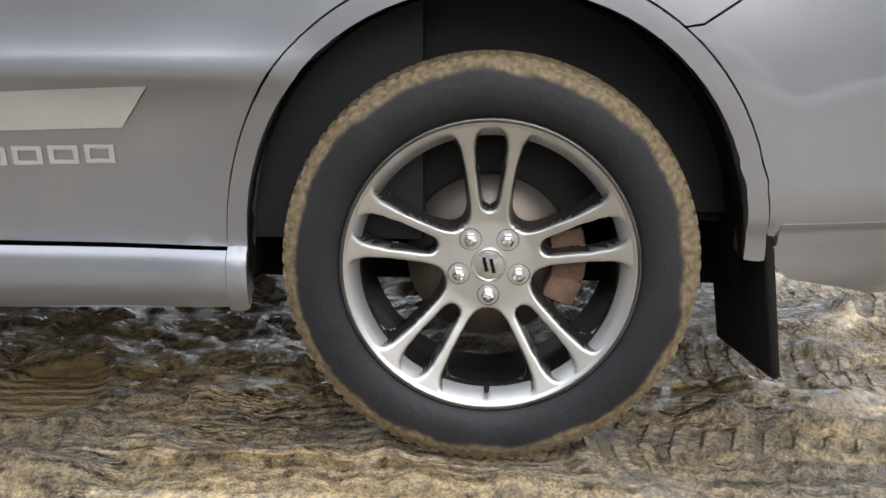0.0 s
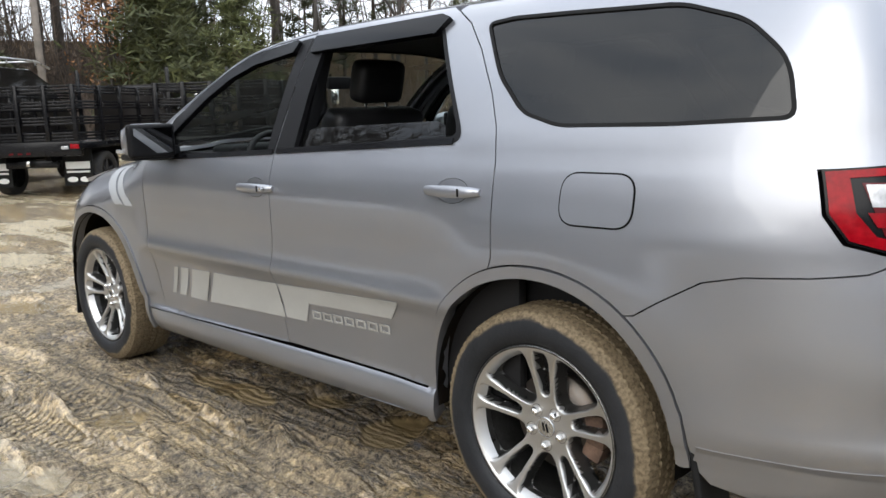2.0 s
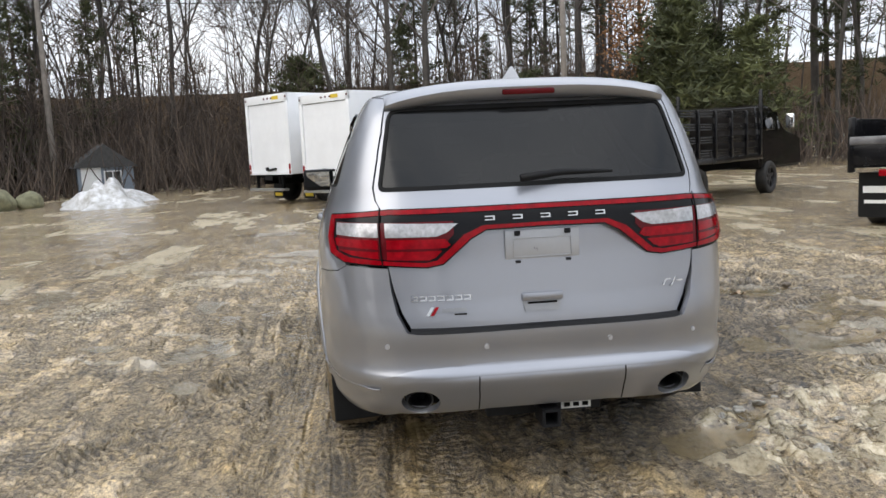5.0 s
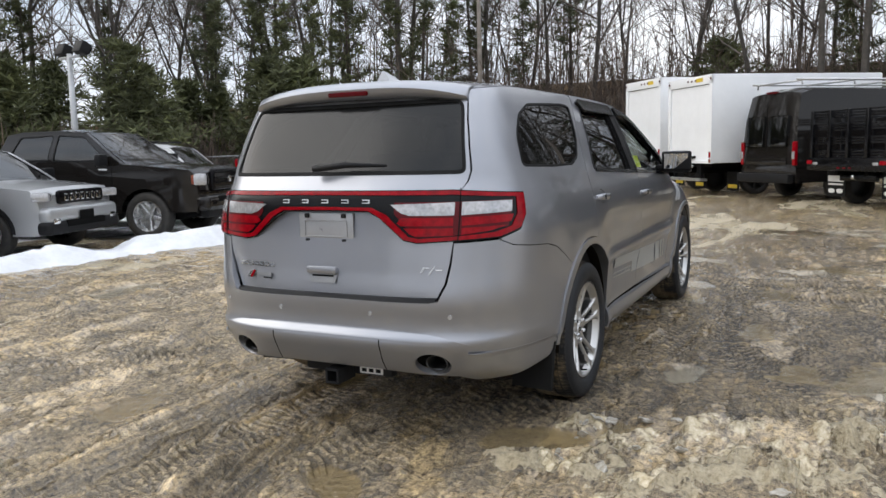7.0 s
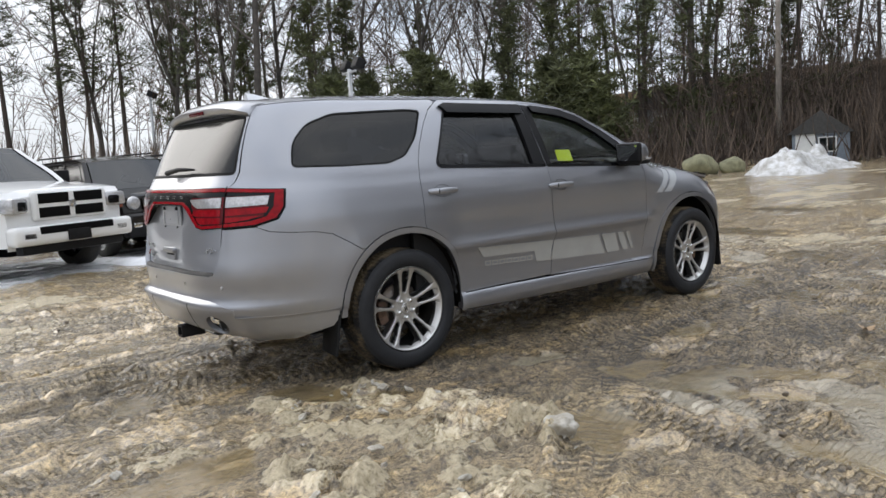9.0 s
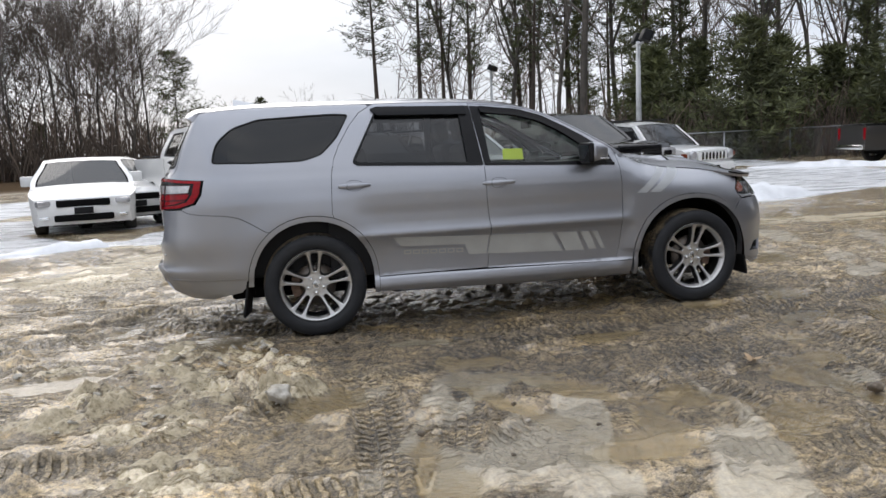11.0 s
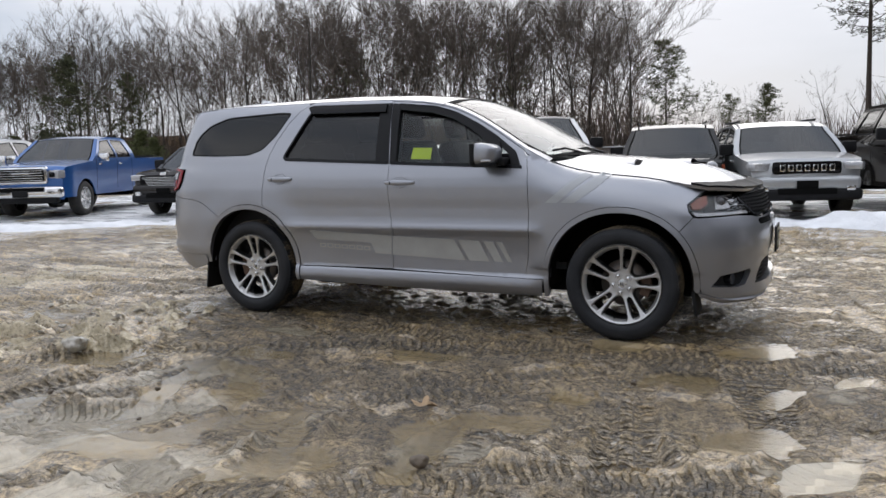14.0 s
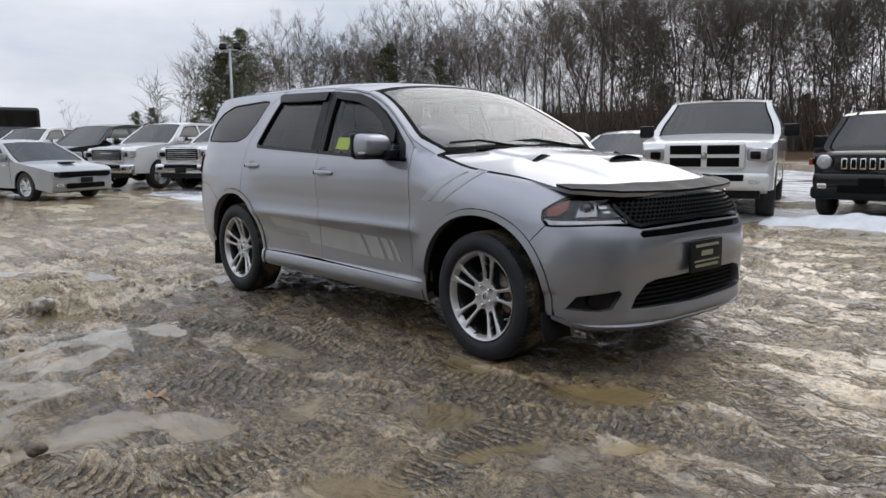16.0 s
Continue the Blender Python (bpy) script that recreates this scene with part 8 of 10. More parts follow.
        for i in range(5):
            part("grille_bar", smooth(box_bm(0.078, 0, 0.87 + 0.055 * i, 0.016, 1.02, 0.012, 0.004), 40), CHROME, fr_)
        part("name_bar", smooth(box_bm(0.084, 0, 1.03, 0.012, 0.42, 0.045, 0.006), 40), BADGE, fr_)
    for s_ in (1, -1):
        h_ = part("headlamp", smooth(box_bm(-0.055, s_ * 0.77, 1.00, 0.22, 0.32, 0.20, 0.05, rot=(0, 0, -s_ * 20)), 40), CLEARLENS, v)
        part("lamp_core", smooth(box_bm(0.04, s_ * 0.72, 0.99, 0.06, 0.16, 0.12, 0.03, rot=(0, 0, -s_ * 20)), 40), GLOSSBLACK, h_)
        if style == "cross" or style == "black":
            part("turn_lens", smooth(box_bm(-0.06, s_ * 0.895, 1.00, 0.18, 0.07, 0.16, 0.02, rot=(0, 0, -s_ * 20)), 40), AMBER if style == "black" else CLEARLENS, h_)
    fb_ = part("front_bumper", smooth(box_bm(0.04, 0, 0.60, 0.24, 1.86, 0.26, 0.08, seg=3), 40), bump, v)
    part("bumper_intake", smooth(box_bm(0.145, 0, 0.66, 0.05, 1.15, 0.10, 0.02), 40), SEAM, fb_)
    part("plate_frame", smooth(box_bm(0.175, 0, 0.565, 0.02, 0.36, 0.15, 0.01), 40), PLASTIC, fb_)
    for s_ in (1, -1):
        part("fog_recess", smooth(box_bm(0.13, s_ * 0.72, 0.60, 0.06, 0.22, 0.12, 0.03), 40), SEAM, fb_)
    part("air_dam", smooth(box_bm(0.0, 0, 0.42, 0.16, 1.6, 0.14, 0.04), 40), PLASTIC, v)
    if paint is P_WHITE and style == "cross":
        part("roof_lights", box_bm(-2.25, 0, 1.90, 0.06, 0.3, 0.02), PLASTIC, v)
    return v


def jeep_suv(x, y, heading, paint, label, kind="boxy", group="SUVs in the parked row"):
    """Compact SUV, 4.3 m long, with a seven-slot nose."""
    if kind == "boxy":
        prof = [(0.0, 0.35, "b"), (0.03, 0.62, "b"), (0.0, 0.98, "b"), (-0.08, 1.03, "b"), (-0.95, 1.10, "g"), (-1.48, 1.60, "b"), (-1.9, 1.67, "b"), (-3.7, 1.64, "g"), (-4.05, 1.12, "b"), (-4.12, 0.9, "b"), (-4.14, 0.40, "b")]
        win = [rounded([(-1.12, 1.12), (-1.55, 1.53), (-2.1, 1.58), (-2.12, 1.12)], 0.04), rounded([(-2.22, 1.12), (-2.20, 1.58), (-2.95, 1.57), (-2.98, 1.12)], 0.04), rounded([(-3.1, 1.14), (-3.08, 1.56), (-3.55, 1.53), (-3.75, 1.16)], 0.05)]
        W, ar, r = 0.90, [-0.82, -3.38], 0.35
    else:
        prof = [(0.0, 0.33, "b"), (0.05, 0.60, "b"), (0.0, 0.90, "b"), (-0.10, 1.00, "b"), (-1.05, 1.10, "g"), (-1.75, 1.56, "b"), (-2.2, 1.65, "b"), (-3.5, 1.60, "g"), (-4.2, 1.08, "b"), (-4.35, 0.85, "b"), (-4.36, 0.40, "b")]
        win = [rounded([(-1.28, 1.12), (-1.80, 1.50), (-2.3, 1.56), (-2.32, 1.11)], 0.04), rounded([(-2.42, 1.11), (-2.40, 1.56), (-3.1, 1.54), (-3.2, 1.14)], 0.04), rounded([(-3.3, 1.16), (-3.22, 1.52), (-3.5, 1.49), (-3.85, 1.22)], 0.06)]
        W, ar, r = 0.92, [-0.88, -3.55], 0.355
    v, hw = shell("parked_suv", heading, x, y, label, "car", group, paint, prof, W, 1.1, 1.66, 0.17, ar, r, win, nose=0.10, tail=0.06, z0=0.32, track=0.86, wheel_w=0.22)
    seams(v, [-1.2, -2.2, -3.1], 0.42, 1.08, hw)
    door_mirror(v, -1.28, 1.02, 1.16, PLASTIC)
    lo_ = part("front_bumper", smooth(box_bm(-0.03, 0, 0.60, 0.22, W * 1.80, 0.24, 0.10, seg=4), 50), paint, v)
    part("lower_cladding", smooth(box_bm(-0.02, 0, 0.42, 0.22, W * 1.84, 0.20, 0.08, seg=4), 50), PLASTIC, lo_)
    for s_ in (1, -1):
        mp_ = lambda P, s_=s_: np.stack([P[:, 0], s_ * hw(P[:, 0], P[:, 1]), P[:, 1]], 1)
        for ax in ar:
            arc = [(math.cos(t_), math.sin(t_)) for t_ in np.linspace(math.pi, 0, 17)]
            ring_ = [(ax + r * 1.30 * c, r + r * 1.28 * q) for c, q in arc] + [(ax + r * 1.14 * c, r + r * 1.12 * q) for c, q in arc[::-1]]
            panel("arch_cladding", ring_, mp_, PLASTIC, v, flip=s_ > 0, off=0.012, rim=0.02, step=0.12, gap=0)
        sill = [(ar[0] - r * 1.25, 0.30), (ar[0] - r * 1.25, 0.44), (ar[1] + r * 1.25, 0.44), (ar[1] + r * 1.25, 0.30)]
        panel("sill_cladding", sill, mp_, PLASTIC, v, flip=s_ > 0, off=0.012, rim=0.02, step=0.2, gap=0)
    part("bumper_intake", smooth(box_bm(0.07, 0, 0.47, 0.06, 0.9, 0.10, 0.02), 40), SEAM, lo_)
    part("plate_frame", smooth(box_bm(0.098, 0, 0.58, 0.015, 0.33, 0.13, 0.008), 40), SEAM, lo_)
    g_ = part("grille_frame", smooth(box_bm(0.005, 0, 0.85 if kind != "barred" else 0.79, 0.08, 1.05 if kind != "barred" else 1.26, 0.20 if kind != "barred" else 0.27, 0.05), 40), paint if kind == "boxy" else GLOSSBLACK, v)
    if kind == "barred":
        for i in range(6):
            part("grille_bar", smooth(box_bm(0.048, 0, 0.70 + 0.035 * i, 0.014, 0.80 + 0.06 * i, 0.010, 0.003), 40), CHROME, g_)
        part("emblem", smooth(box_bm(0.052, 0, 0.955, 0.02, 0.16, 0.06, 0.02, seg=3), 40), CHROME, g_)
    for i in range(7 if kind != "barred" else 0):
        yy = (i - 3) * 0.125
        part("slot_ring", smooth(box_bm(0.046, yy, 0.85, 0.014, 0.085, 0.165 if kind == "boxy" else 0.11, 0.012), 40), CHROME, g_)
        part("grille_slot", smooth(box_bm(0.052, yy, 0.85, 0.012, 0.055, 0.125 if kind == "boxy" else 0.08, 0.008), 40), SEAM, g_)
    for s_ in (1, -1):
        if kind == "boxy":
            lb = lathe([(0.0, 0.035), (0.07, 0.03), (0.095, 0.02), (0.105, 0.0), (0.11, -0.03)], 22)
            h_ = part("headlamp", smooth(lb, 40), CLEARLENS, v)
            h_.matrix_basis = pose(0.02, s_ * 0.66, 0.87, 0, 0, -90)
            part("turn_lens", smooth(box_bm(-0.08, s_ * 0.855, 0.87, 0.14, 0.05, 0.10, 0.02), 40), AMBER, v)
        else:
            part("headlamp", smooth(box_bm(-0.09, s_ * 0.72, 0.87, 0.24, 0.34, 0.13, 0.04, rot=(0, 0, -s_ * 28)), 40), CLEARLENS, v)
        part("fog_lamp", smooth(box_bm(0.06, s_ * 0.66, 0.52, 0.06, 0.14, 0.08, 0.02), 40), CHROME, lo_)
        if kind != "boxy":
            part("roof_rail", smooth(box_bm(-2.8, s_ * 0.66, 1.665, 1.5, 0.03, 0.04, 0.012), 40), CHROME if paint is P_GREY else PLASTIC, v)
        else:
            part("roof_rail", smooth(box_bm(-2.6, s_ * 0.64, 1.70, 1.8, 0.03, 0.03, 0.01), 40), PLASTIC, v)
    return v


def low_car(x, y, heading, paint, label, coupe=False, group="low cars in the parked row"):
    """Sedan or coupe."""
    prof = [(0.0, 0.22, "b"), (0.06, 0.42, "b"), (0.02, 0.68, "b"), (-0.15, 0.77, "b"), (-1.15, 0.92, "g"), (-2.0, 1.36, "b"), (-2.5, 1.43, "b"), (-3.2, 1.38, "g"), (-4.0, 1.03, "b"), (-4.7, 0.98, "b"), (-4.75, 0.75, "b"), (-4.72, 0.35, "b")]
    win = [rounded([(-1.45, 0.96), (-2.05, 1.30), (-2.55, 1.36), (-2.6, 0.98)], 0.05), rounded([(-2.7, 0.98), (-2.66, 1.36), (-3.15, 1.32), (-3.6, 1.02)], 0.05)]
    v, hw = shell("parked_car", heading, x, y, label, "car", group, paint, prof, 0.92, 0.95, 1.42, 0.22, [-0.92, -3.75], 0.335, win, nose=0.14, tail=0.1, z0=0.2, track=0.85, wheel_w=0.22)
    seams(v, [-1.4, -2.65], 0.32, 0.94, hw)
    door_mirror(v, -1.55, 0.99, 1.0, paint)
    g_ = part("grille", smooth(box_bm(0.015, 0, 0.60, 0.07, 1.30 if coupe else 0.9, 0.13, 0.03), 40), SEAM, v)
    for s_ in (1, -1):
        part("headlamp", smooth(box_bm(-0.06, s_ * (0.60 if coupe else 0.66), 0.61, 0.18, 0.26, 0.11, 0.04, rot=(0, 0, -s_ * 22)), 40), GLOSSBLACK if coupe else CLEARLENS, v)
        part("fog_lamp", smooth(box_bm(0.03, s_ * 0.66, 0.36, 0.06, 0.16, 0.06, 0.02), 40), CHROME, v)
    part("intake", smooth(box_bm(0.05, 0, 0.34, 0.06, 1.0, 0.12, 0.03), 40), SEAM, v)
    part("plate_frame", smooth(box_bm(0.095, 0, 0.47, 0.015, 0.32, 0.12, 0.006), 40), PLASTIC, v)
    if coupe:
        part("hood_scoop", smooth(box_bm(-0.62, 0, 0.865, 0.2, 0.32, 0.03, 0.01), 40), SEAM, v)
    return v


def off_roader(x, y, heading):
    """Upright black off-roader with flat wings and a bar-like bumper."""
    v = thing("off_roader", "black upright off-road car with round headlamps and steel bumper", "car", "SUVs in the parked row", m=pose(x, y, 0, 0, 0, heading))
    B = P_BLACK
    part("hood", smooth(box_bm(-0.62, 0, 1.04, 1.25, 1.32, 0.20, 0.06, seg=3), 40), B, v)
    part("lower_body", smooth(box_bm(-2.3, 0, 0.82, 4.0, 1.40, 0.55, 0.06), 40), B, v)
    for s_ in (1, -1):
        for dx in (-1.775, -2.925):
            part("door", smooth(box_bm(dx, s_ * 0.73, 0.95, 1.14, 0.10, 0.62, 0.03), 40), B, v)
    bm = bmesh.new()
    pts = [(-1.28, 1.14), (-1.55, 1.72), (-3.85, 1.70), (-3.92, 1.14)]
    a = [bm.verts.new((px, 0.74 if pz < 1.5 else 0.63, pz)) for px, pz in pts]
    b = [bm.verts.new((px, -0.74 if pz < 1.5 else -0.63, pz)) for px, pz in pts]
    bm.faces.new(a)
    bm.faces.new(b[::-1])
    for i in range(4):
        bm.faces.new((a[i], b[i], b[(i + 1) % 4], a[(i + 1) % 4]))
    bmesh.ops.recalc_face_normals(bm, faces=bm.faces)
    bmesh.ops.bevel(bm, geom=list(bm.edges), offset=0.03, segments=2, affect="EDGES")
    part("hard_top", smooth(bm, 40), B, v)
    part("windscreen", smooth(box_bm(-1.405, 0, 1.43, 0.02, 1.22, 0.48, 0.006, rot=(0, -25, 0)), 40), VGLASS, v)
    for s_ in (1, -1):
        part("window_glass", box_bm(-2.0, s_ * 0.695, 1.42, 0.75, 0.015, 0.42, rot=(s_ * 11, 0, 0)), VGLASS, v)
        part("window_glass", box_bm(-2.95, s_ * 0.695, 1.42, 0.8, 0.015, 0.42, rot=(s_ * 11, 0, 0)), VGLASS, v)
        for wx_ in (-0.55, -3.3):
            fd_ = bmesh.new()
            add_box(fd_, wx_, s_ * 0.80, 0.95, 0.95, 0.30, 0.06, 0.02)
            add_box(fd_, wx_ + 0.46, s_ * 0.80, 0.86, 0.06, 0.30, 0.20, 0.02)
            add_box(fd_, wx_ - 0.46, s_ * 0.80, 0.82, 0.06, 0.30, 0.28, 0.02)
            part("wing", smooth(fd_, 40), PLASTIC, v)
            put_wheel(v, wx_, s_ * 0.80, 0.40, 0.26, 5, VRIMD)
        lb = lathe([(0.0, 0.03), (0.07, 0.026), (0.088, 0.014), (0.092, -0.02)], 22)
        h_ = part("headlamp", smooth(lb, 40), CLEARLENS, v)
        h_.matrix_basis = pose(0.012, s_ * 0.52, 0.98, 0, 0, -90)
        part("turn_lens", smooth(box_bm(0.03, s_ * 0.60, 0.80, 0.03, 0.08, 0.05, 0.012), 40), CLEARLENS, v)
        part("door_mirror", smooth(box_bm(-1.45, s_ * 0.92, 1.25, 0.08, 0.2, 0.17, 0.03), 40), PLASTIC, v)
    g_ = part("grille", smooth(box_bm(-0.01, 0, 0.95, 0.06, 1.34, 0.36, 0.05), 40), B, v)
    for i in range(7):
        part("grille_slot", smooth(box_bm(0.018, (i - 3) * 0.105, 0.95, 0.02, 0.055, 0.26, 0.008), 40), SEAM, g_)
    part("front_bumper", smooth(box_bm(0.16, 0, 0.60, 0.18, 1.62, 0.20, 0.04), 40), PLASTIC, v)
    part("axle", add_cyl(bmesh.new(), (-0.55, -0.7, 0.38), (-0.55, 0.7, 0.38), 0.06), SEAM, v)
    return v


def chassis(v, length, W, arches, r, z=0.62, dual=True):
    fr_ = bmesh.new()
    for s_ in (1, -1):
        add_box(fr_, -length / 2, s_ * 0.42, z, length, 0.09, 0.22)
    for k in range(5):
        add_box(fr_, -length * (k + 0.5) / 5, 0, z, 0.08, 0.84, 0.16)
    part("chassis", fr_, SEAM, v)
    for ax in arches:
        for s_ in (1, -1):
            put_wheel(v, ax, s_ * (W - 0.16), r, 0.26, 6, VRIMD)
            if dual and ax == arches[0]:
                put_wheel(v, ax, s_ * (W - 0.45), r, 0.26, 6, VRIMD)


def cab(v, x, paint, W=0.98, top=2.2):
    """Truck cab ahead of a body; its back wall stands at x."""
    bm = bmesh.new()
    pts = [(x, 0.6), (x, top), (x + 0.9, top), (x + 1.5, 1.55), (x + 2.6, 1.35), (x + 2.7, 0.6)]
    a = [bm.verts.new((px, W * (0.86 if pz > 1.8 else 1), pz)) for px, pz in pts]
    b = [bm.verts.new((px, -W * (0.86 if pz > 1.8 else 1), pz)) for px, pz in pts]
    bm.faces.new(a)
    bm.faces.new(b[::-1])
    for i in range(6):
        bm.faces.new((a[i], b[i], b[(i + 1) % 6], a[(i + 1) % 6]))
    bmesh.ops.recalc_face_normals(bm, faces=bm.faces)
    bmesh.ops.bevel(bm, geom=list(bm.edges), offset=0.06, segments=3, affect="EDGES")
    part("cab", smooth(bm, 40), paint, v)
    for s_ in (1, -1):
        part("window_glass", box_bm(x + 0.72, s_ * (W * 0.955), 1.78, 0.85, 0.02, 0.42, rot=(s_ * 10, 0, 0)), VGLASS, v)
        part("door_mirror", smooth(box_bm(x + 1.25, s_ * (W + 0.22), 1.75, 0.1, 0.2, 0.36, 0.03), 40), CHROME, v)


def box_truck(x, y, heading, low=False):
    """White box body with a roll-up door; the rear door's foot is at the origin and the truck lies towards +x."""
    v = thing("box_truck", "white box truck with a roll-up rear door" if low else "tall white box truck with a tail-lift", "truck", "box trucks", m=pose(x, y, 0, 0, 0, heading))
    z0, z1, W, L = 0.86, 3.16, 1.18, 5.0
    body = part("box_body", smooth(box_bm(L / 2, 0, (z0 + z1) / 2, L, 2 * W, z1 - z0, 0.025), 40), BODYWHITE, v)
    fr_ = bmesh.new()
    for yy in (-W + 0.07, W - 0.07):
        add_box(fr_, -0.02, yy, (z0 + z1) / 2, 0.06, 0.14, z1 - z0, 0.01)
    add_box(fr_, -0.02, 0, z1 - 0.12, 0.06, 2 * W, 0.24, 0.01)
    add_box(fr_, -0.02, 0, z0 + 0.03, 0.06, 2 * W, 0.08, 0.01)
    part("rear_frame", smooth(fr_, 40), BODYWHITE, v)
    for i in range(7):
        part("door_panel", smooth(box_bm(-0.004, 0, z0 + 0.20 + 0.276 * i, 0.012, 2 * W - 0.30, 0.2745, 0.001, seg=1), 40), BODYWHITE, v)
    part("door_shadow_line", box_bm(-0.008, 0, z1 - 0.245, 0.014, 2 * W - 0.28, 0.012), PLASTIC, v)
    for yy in (-0.35, -0.15, 0.05):
        part("marker_lamp", smooth(box_bm(-0.055, yy, z1 - 0.11, 0.02, 0.07, 0.05, 0.01), 40), REDDARK, v)
    for yy in (W - 0.07, -W + 0.07):
        part("marker_lamp", smooth(box_bm(-0.055, yy, z1 - 0.11, 0.02, 0.05, 0.06, 0.01), 40), REDDARK, v)
        part("tail_lamp", smooth(box_bm(-0.055, yy, z0 + 0.22, 0.02, 0.08, 0.16, 0.01), 40), REDLENS, v)
        part("turn_lamp", smooth(box_bm(-0.055, yy, z0 + 0.06, 0.02, 0.08, 0.10, 0.01), 40), AMBER, v)
    part("label_plate", box_bm(-0.054, -0.55, z1 - 0.11, 0.006, 0.34, 0.10), YEL, v)
    lt = bmesh.new()
    add_cyl(lt, (-0.05, 0.1, z0 + 0.12), (-0.05, -0.35, z0 + 0.16), 0.035, seg=8)
    add_box(lt, -0.06, 0.12, z0 + 0.16, 0.08, 0.10, 0.10, 0.02)
    part("door_latch", lt, PLASTIC, v)
    part("rear_step", smooth(box_bm(-0.12, 0, 0.42, 0.22, 1.9, 0.07, 0.015), 40), ALUM, v)
    for yy in (0.7, -0.7):
        part("step_bracket", box_bm(-0.05, yy, 0.62, 0.08, 0.08, 0.45), SEAM, v)
    part("plate_bar", box_bm(-0.07, 0.05, z0 - 0.10, 0.01, 0.4, 0.14), PLASTIC, v)
    chassis_len = L + 0.3
    sub = bmesh.new()
    for s_ in (1, -1):
        add_box(sub, chassis_len / 2, s_ * 0.42, 0.68, chassis_len, 0.09, 0.22)
    add_box(sub, L / 2, 0, 0.80, L * 0.96, 1.9, 0.10)
    part("chassis", sub, SEAM, v)
    for ax in (1.35, 6.2):
        for s_ in (1, -1):
            put_wheel(v, ax, s_ * 0.98, 0.40, 0.26, 6, VRIMD)
    for s_ in (1, -1):
        mf = part("mud_flap", box_bm(0.80, s_ * 0.85, 0.36, 0.02, 0.55, 0.5), RUBBER, v)
        part("flap_bar", box_bm(0.786, s_ * 0.85, 0.22, 0.006, 0.42, 0.10), YEL, mf)
    cab(v, L + 0.1, P_WHITE, 1.0, 2.1)
    return v


def stake_truck(x, y, heading):
    """Black flatbed with stake sides; the tail is at the origin and the truck lies towards +x."""
    v = thing("stake_truck", "black flatbed truck with slatted stake sides", "truck", "stake-bed trucks", m=pose(x, y, 0, 0, 0, heading))
    W, L, z0, z1 = 1.12, 4.2, 0.98, 2.0
    part("flatbed", smooth(box_bm(L / 2, 0, z0 - 0.06, L, 2 * W, 0.12, 0.02), 40), TRUCKBLACK, v)
    part("rear_sill", smooth(box_bm(-0.02, 0, z0 - 0.10, 0.10, 2 * W, 0.26, 0.02), 40), TRUCKBLACK, v)
    for i in range(5):
        yy = -W + 0.08 + i * (2 * W - 0.16) / 4
        part("stake", smooth(box_bm(0.0, yy, (z0 + z1) / 2, 0.06, 0.08, z1 - z0, 0.01), 40), TRUCKBLACK, v)
    for g in range(4):
        for k in range(3):
            zz = z0 + 0.06 + g * 0.275 + k * 0.055
            part("slat", smooth(box_bm(0.035, 0, zz, 0.03, 2 * W - 0.04, 0.036, 0.006), 40), TRUCKBLACK, v)
            for s_ in (1, -1):
                part("slat", smooth(box_bm(L / 2, s_ * (W - 0.035), zz, L, 0.03, 0.036, 0.006), 40), TRUCKBLACK, v)
    for s_ in (1, -1):
        for i in range(1, 6):
            part("stake", smooth(box_bm(i * L / 5.2, s_ * W, (z0 + z1) / 2, 0.08, 0.06, z1 - z0, 0.01), 40), TRUCKBLACK, v)
        part("tail_lamp", smooth(box_bm(-0.075, s_ * (W - 0.10), z0 - 0.06, 0.02, 0.16, 0.08, 0.01), 40), REDLENS, v)
        part("reverse_lamp", smooth(box_bm(-0.078, s_ * (W - 0.28), z0 - 0.08, 0.02, 0.14, 0.06, 0.01), 40), CLEARLENS, v)
        mf = part("mud_flap", box_bm(0.42, s_ * 0.78, 0.52, 0.02, 0.56, 0.66), RUBBER, v)
        part("flap_bar", box_bm(0.404, s_ * 0.78, 0.56, 0.008, 0.46, 0.13), WHITEP, mf)
        part("flap_bar", box_bm(0.404, s_ * 0.78, 0.44, 0.008, 0.44, 0.035), WHITEP, mf)
        for d in (-0.12, 0.12):
            el = bmesh.new()
            bmesh.ops.create_circle(el, cap_ends=True, segments=20, radius=0.10, matrix=pose(0.402, s_ * 0.78 + d, 0.30, 0, -90, 0) @ Matrix.Diagonal((0.5, 1, 1, 1)))
            part("flap_oval", el, WHITEP, mf)
        for ax in (1.05, 4.9):
            put_wheel(v, ax, s_ * 0.92, 0.40, 0.26, 6, VRIMD)
    for k in (-0.08, 0.0, 0.08):
        part("marker_lamp", box_bm(-0.075, k * 2, z0 - 0.17, 0.01, 0.08, 0.03), REDDARK, v)
    for yy in (-0.48, 0.48):
        part("headboard_post", smooth(box_bm(L, yy * 2.2, 1.75, 0.06, 0.08, 1.5, 0.01), 40), TRUCKBLACK, v)
    part("tow_bar", smooth(box_bm(0.30, 0, 0.60, 0.10, 1.0, 0.14, 0.02), 40), TRUCKBLACK, v)
    part("pintle_hook", smooth(box_bm(0.20, 0, 0.62, 0.16, 0.08, 0.10, 0.03), 40), CHROME, v)
    ch = bmesh.new()
    for s_ in (1, -1):
        add_box(ch, 2.6, s_ * 0.42, 0.76, 5.0, 0.09, 0.2)
    part("chassis", ch, SEAM, v)
    cab(v, L + 0.25, P_BLACK, 0.98, 2.15)
    return v


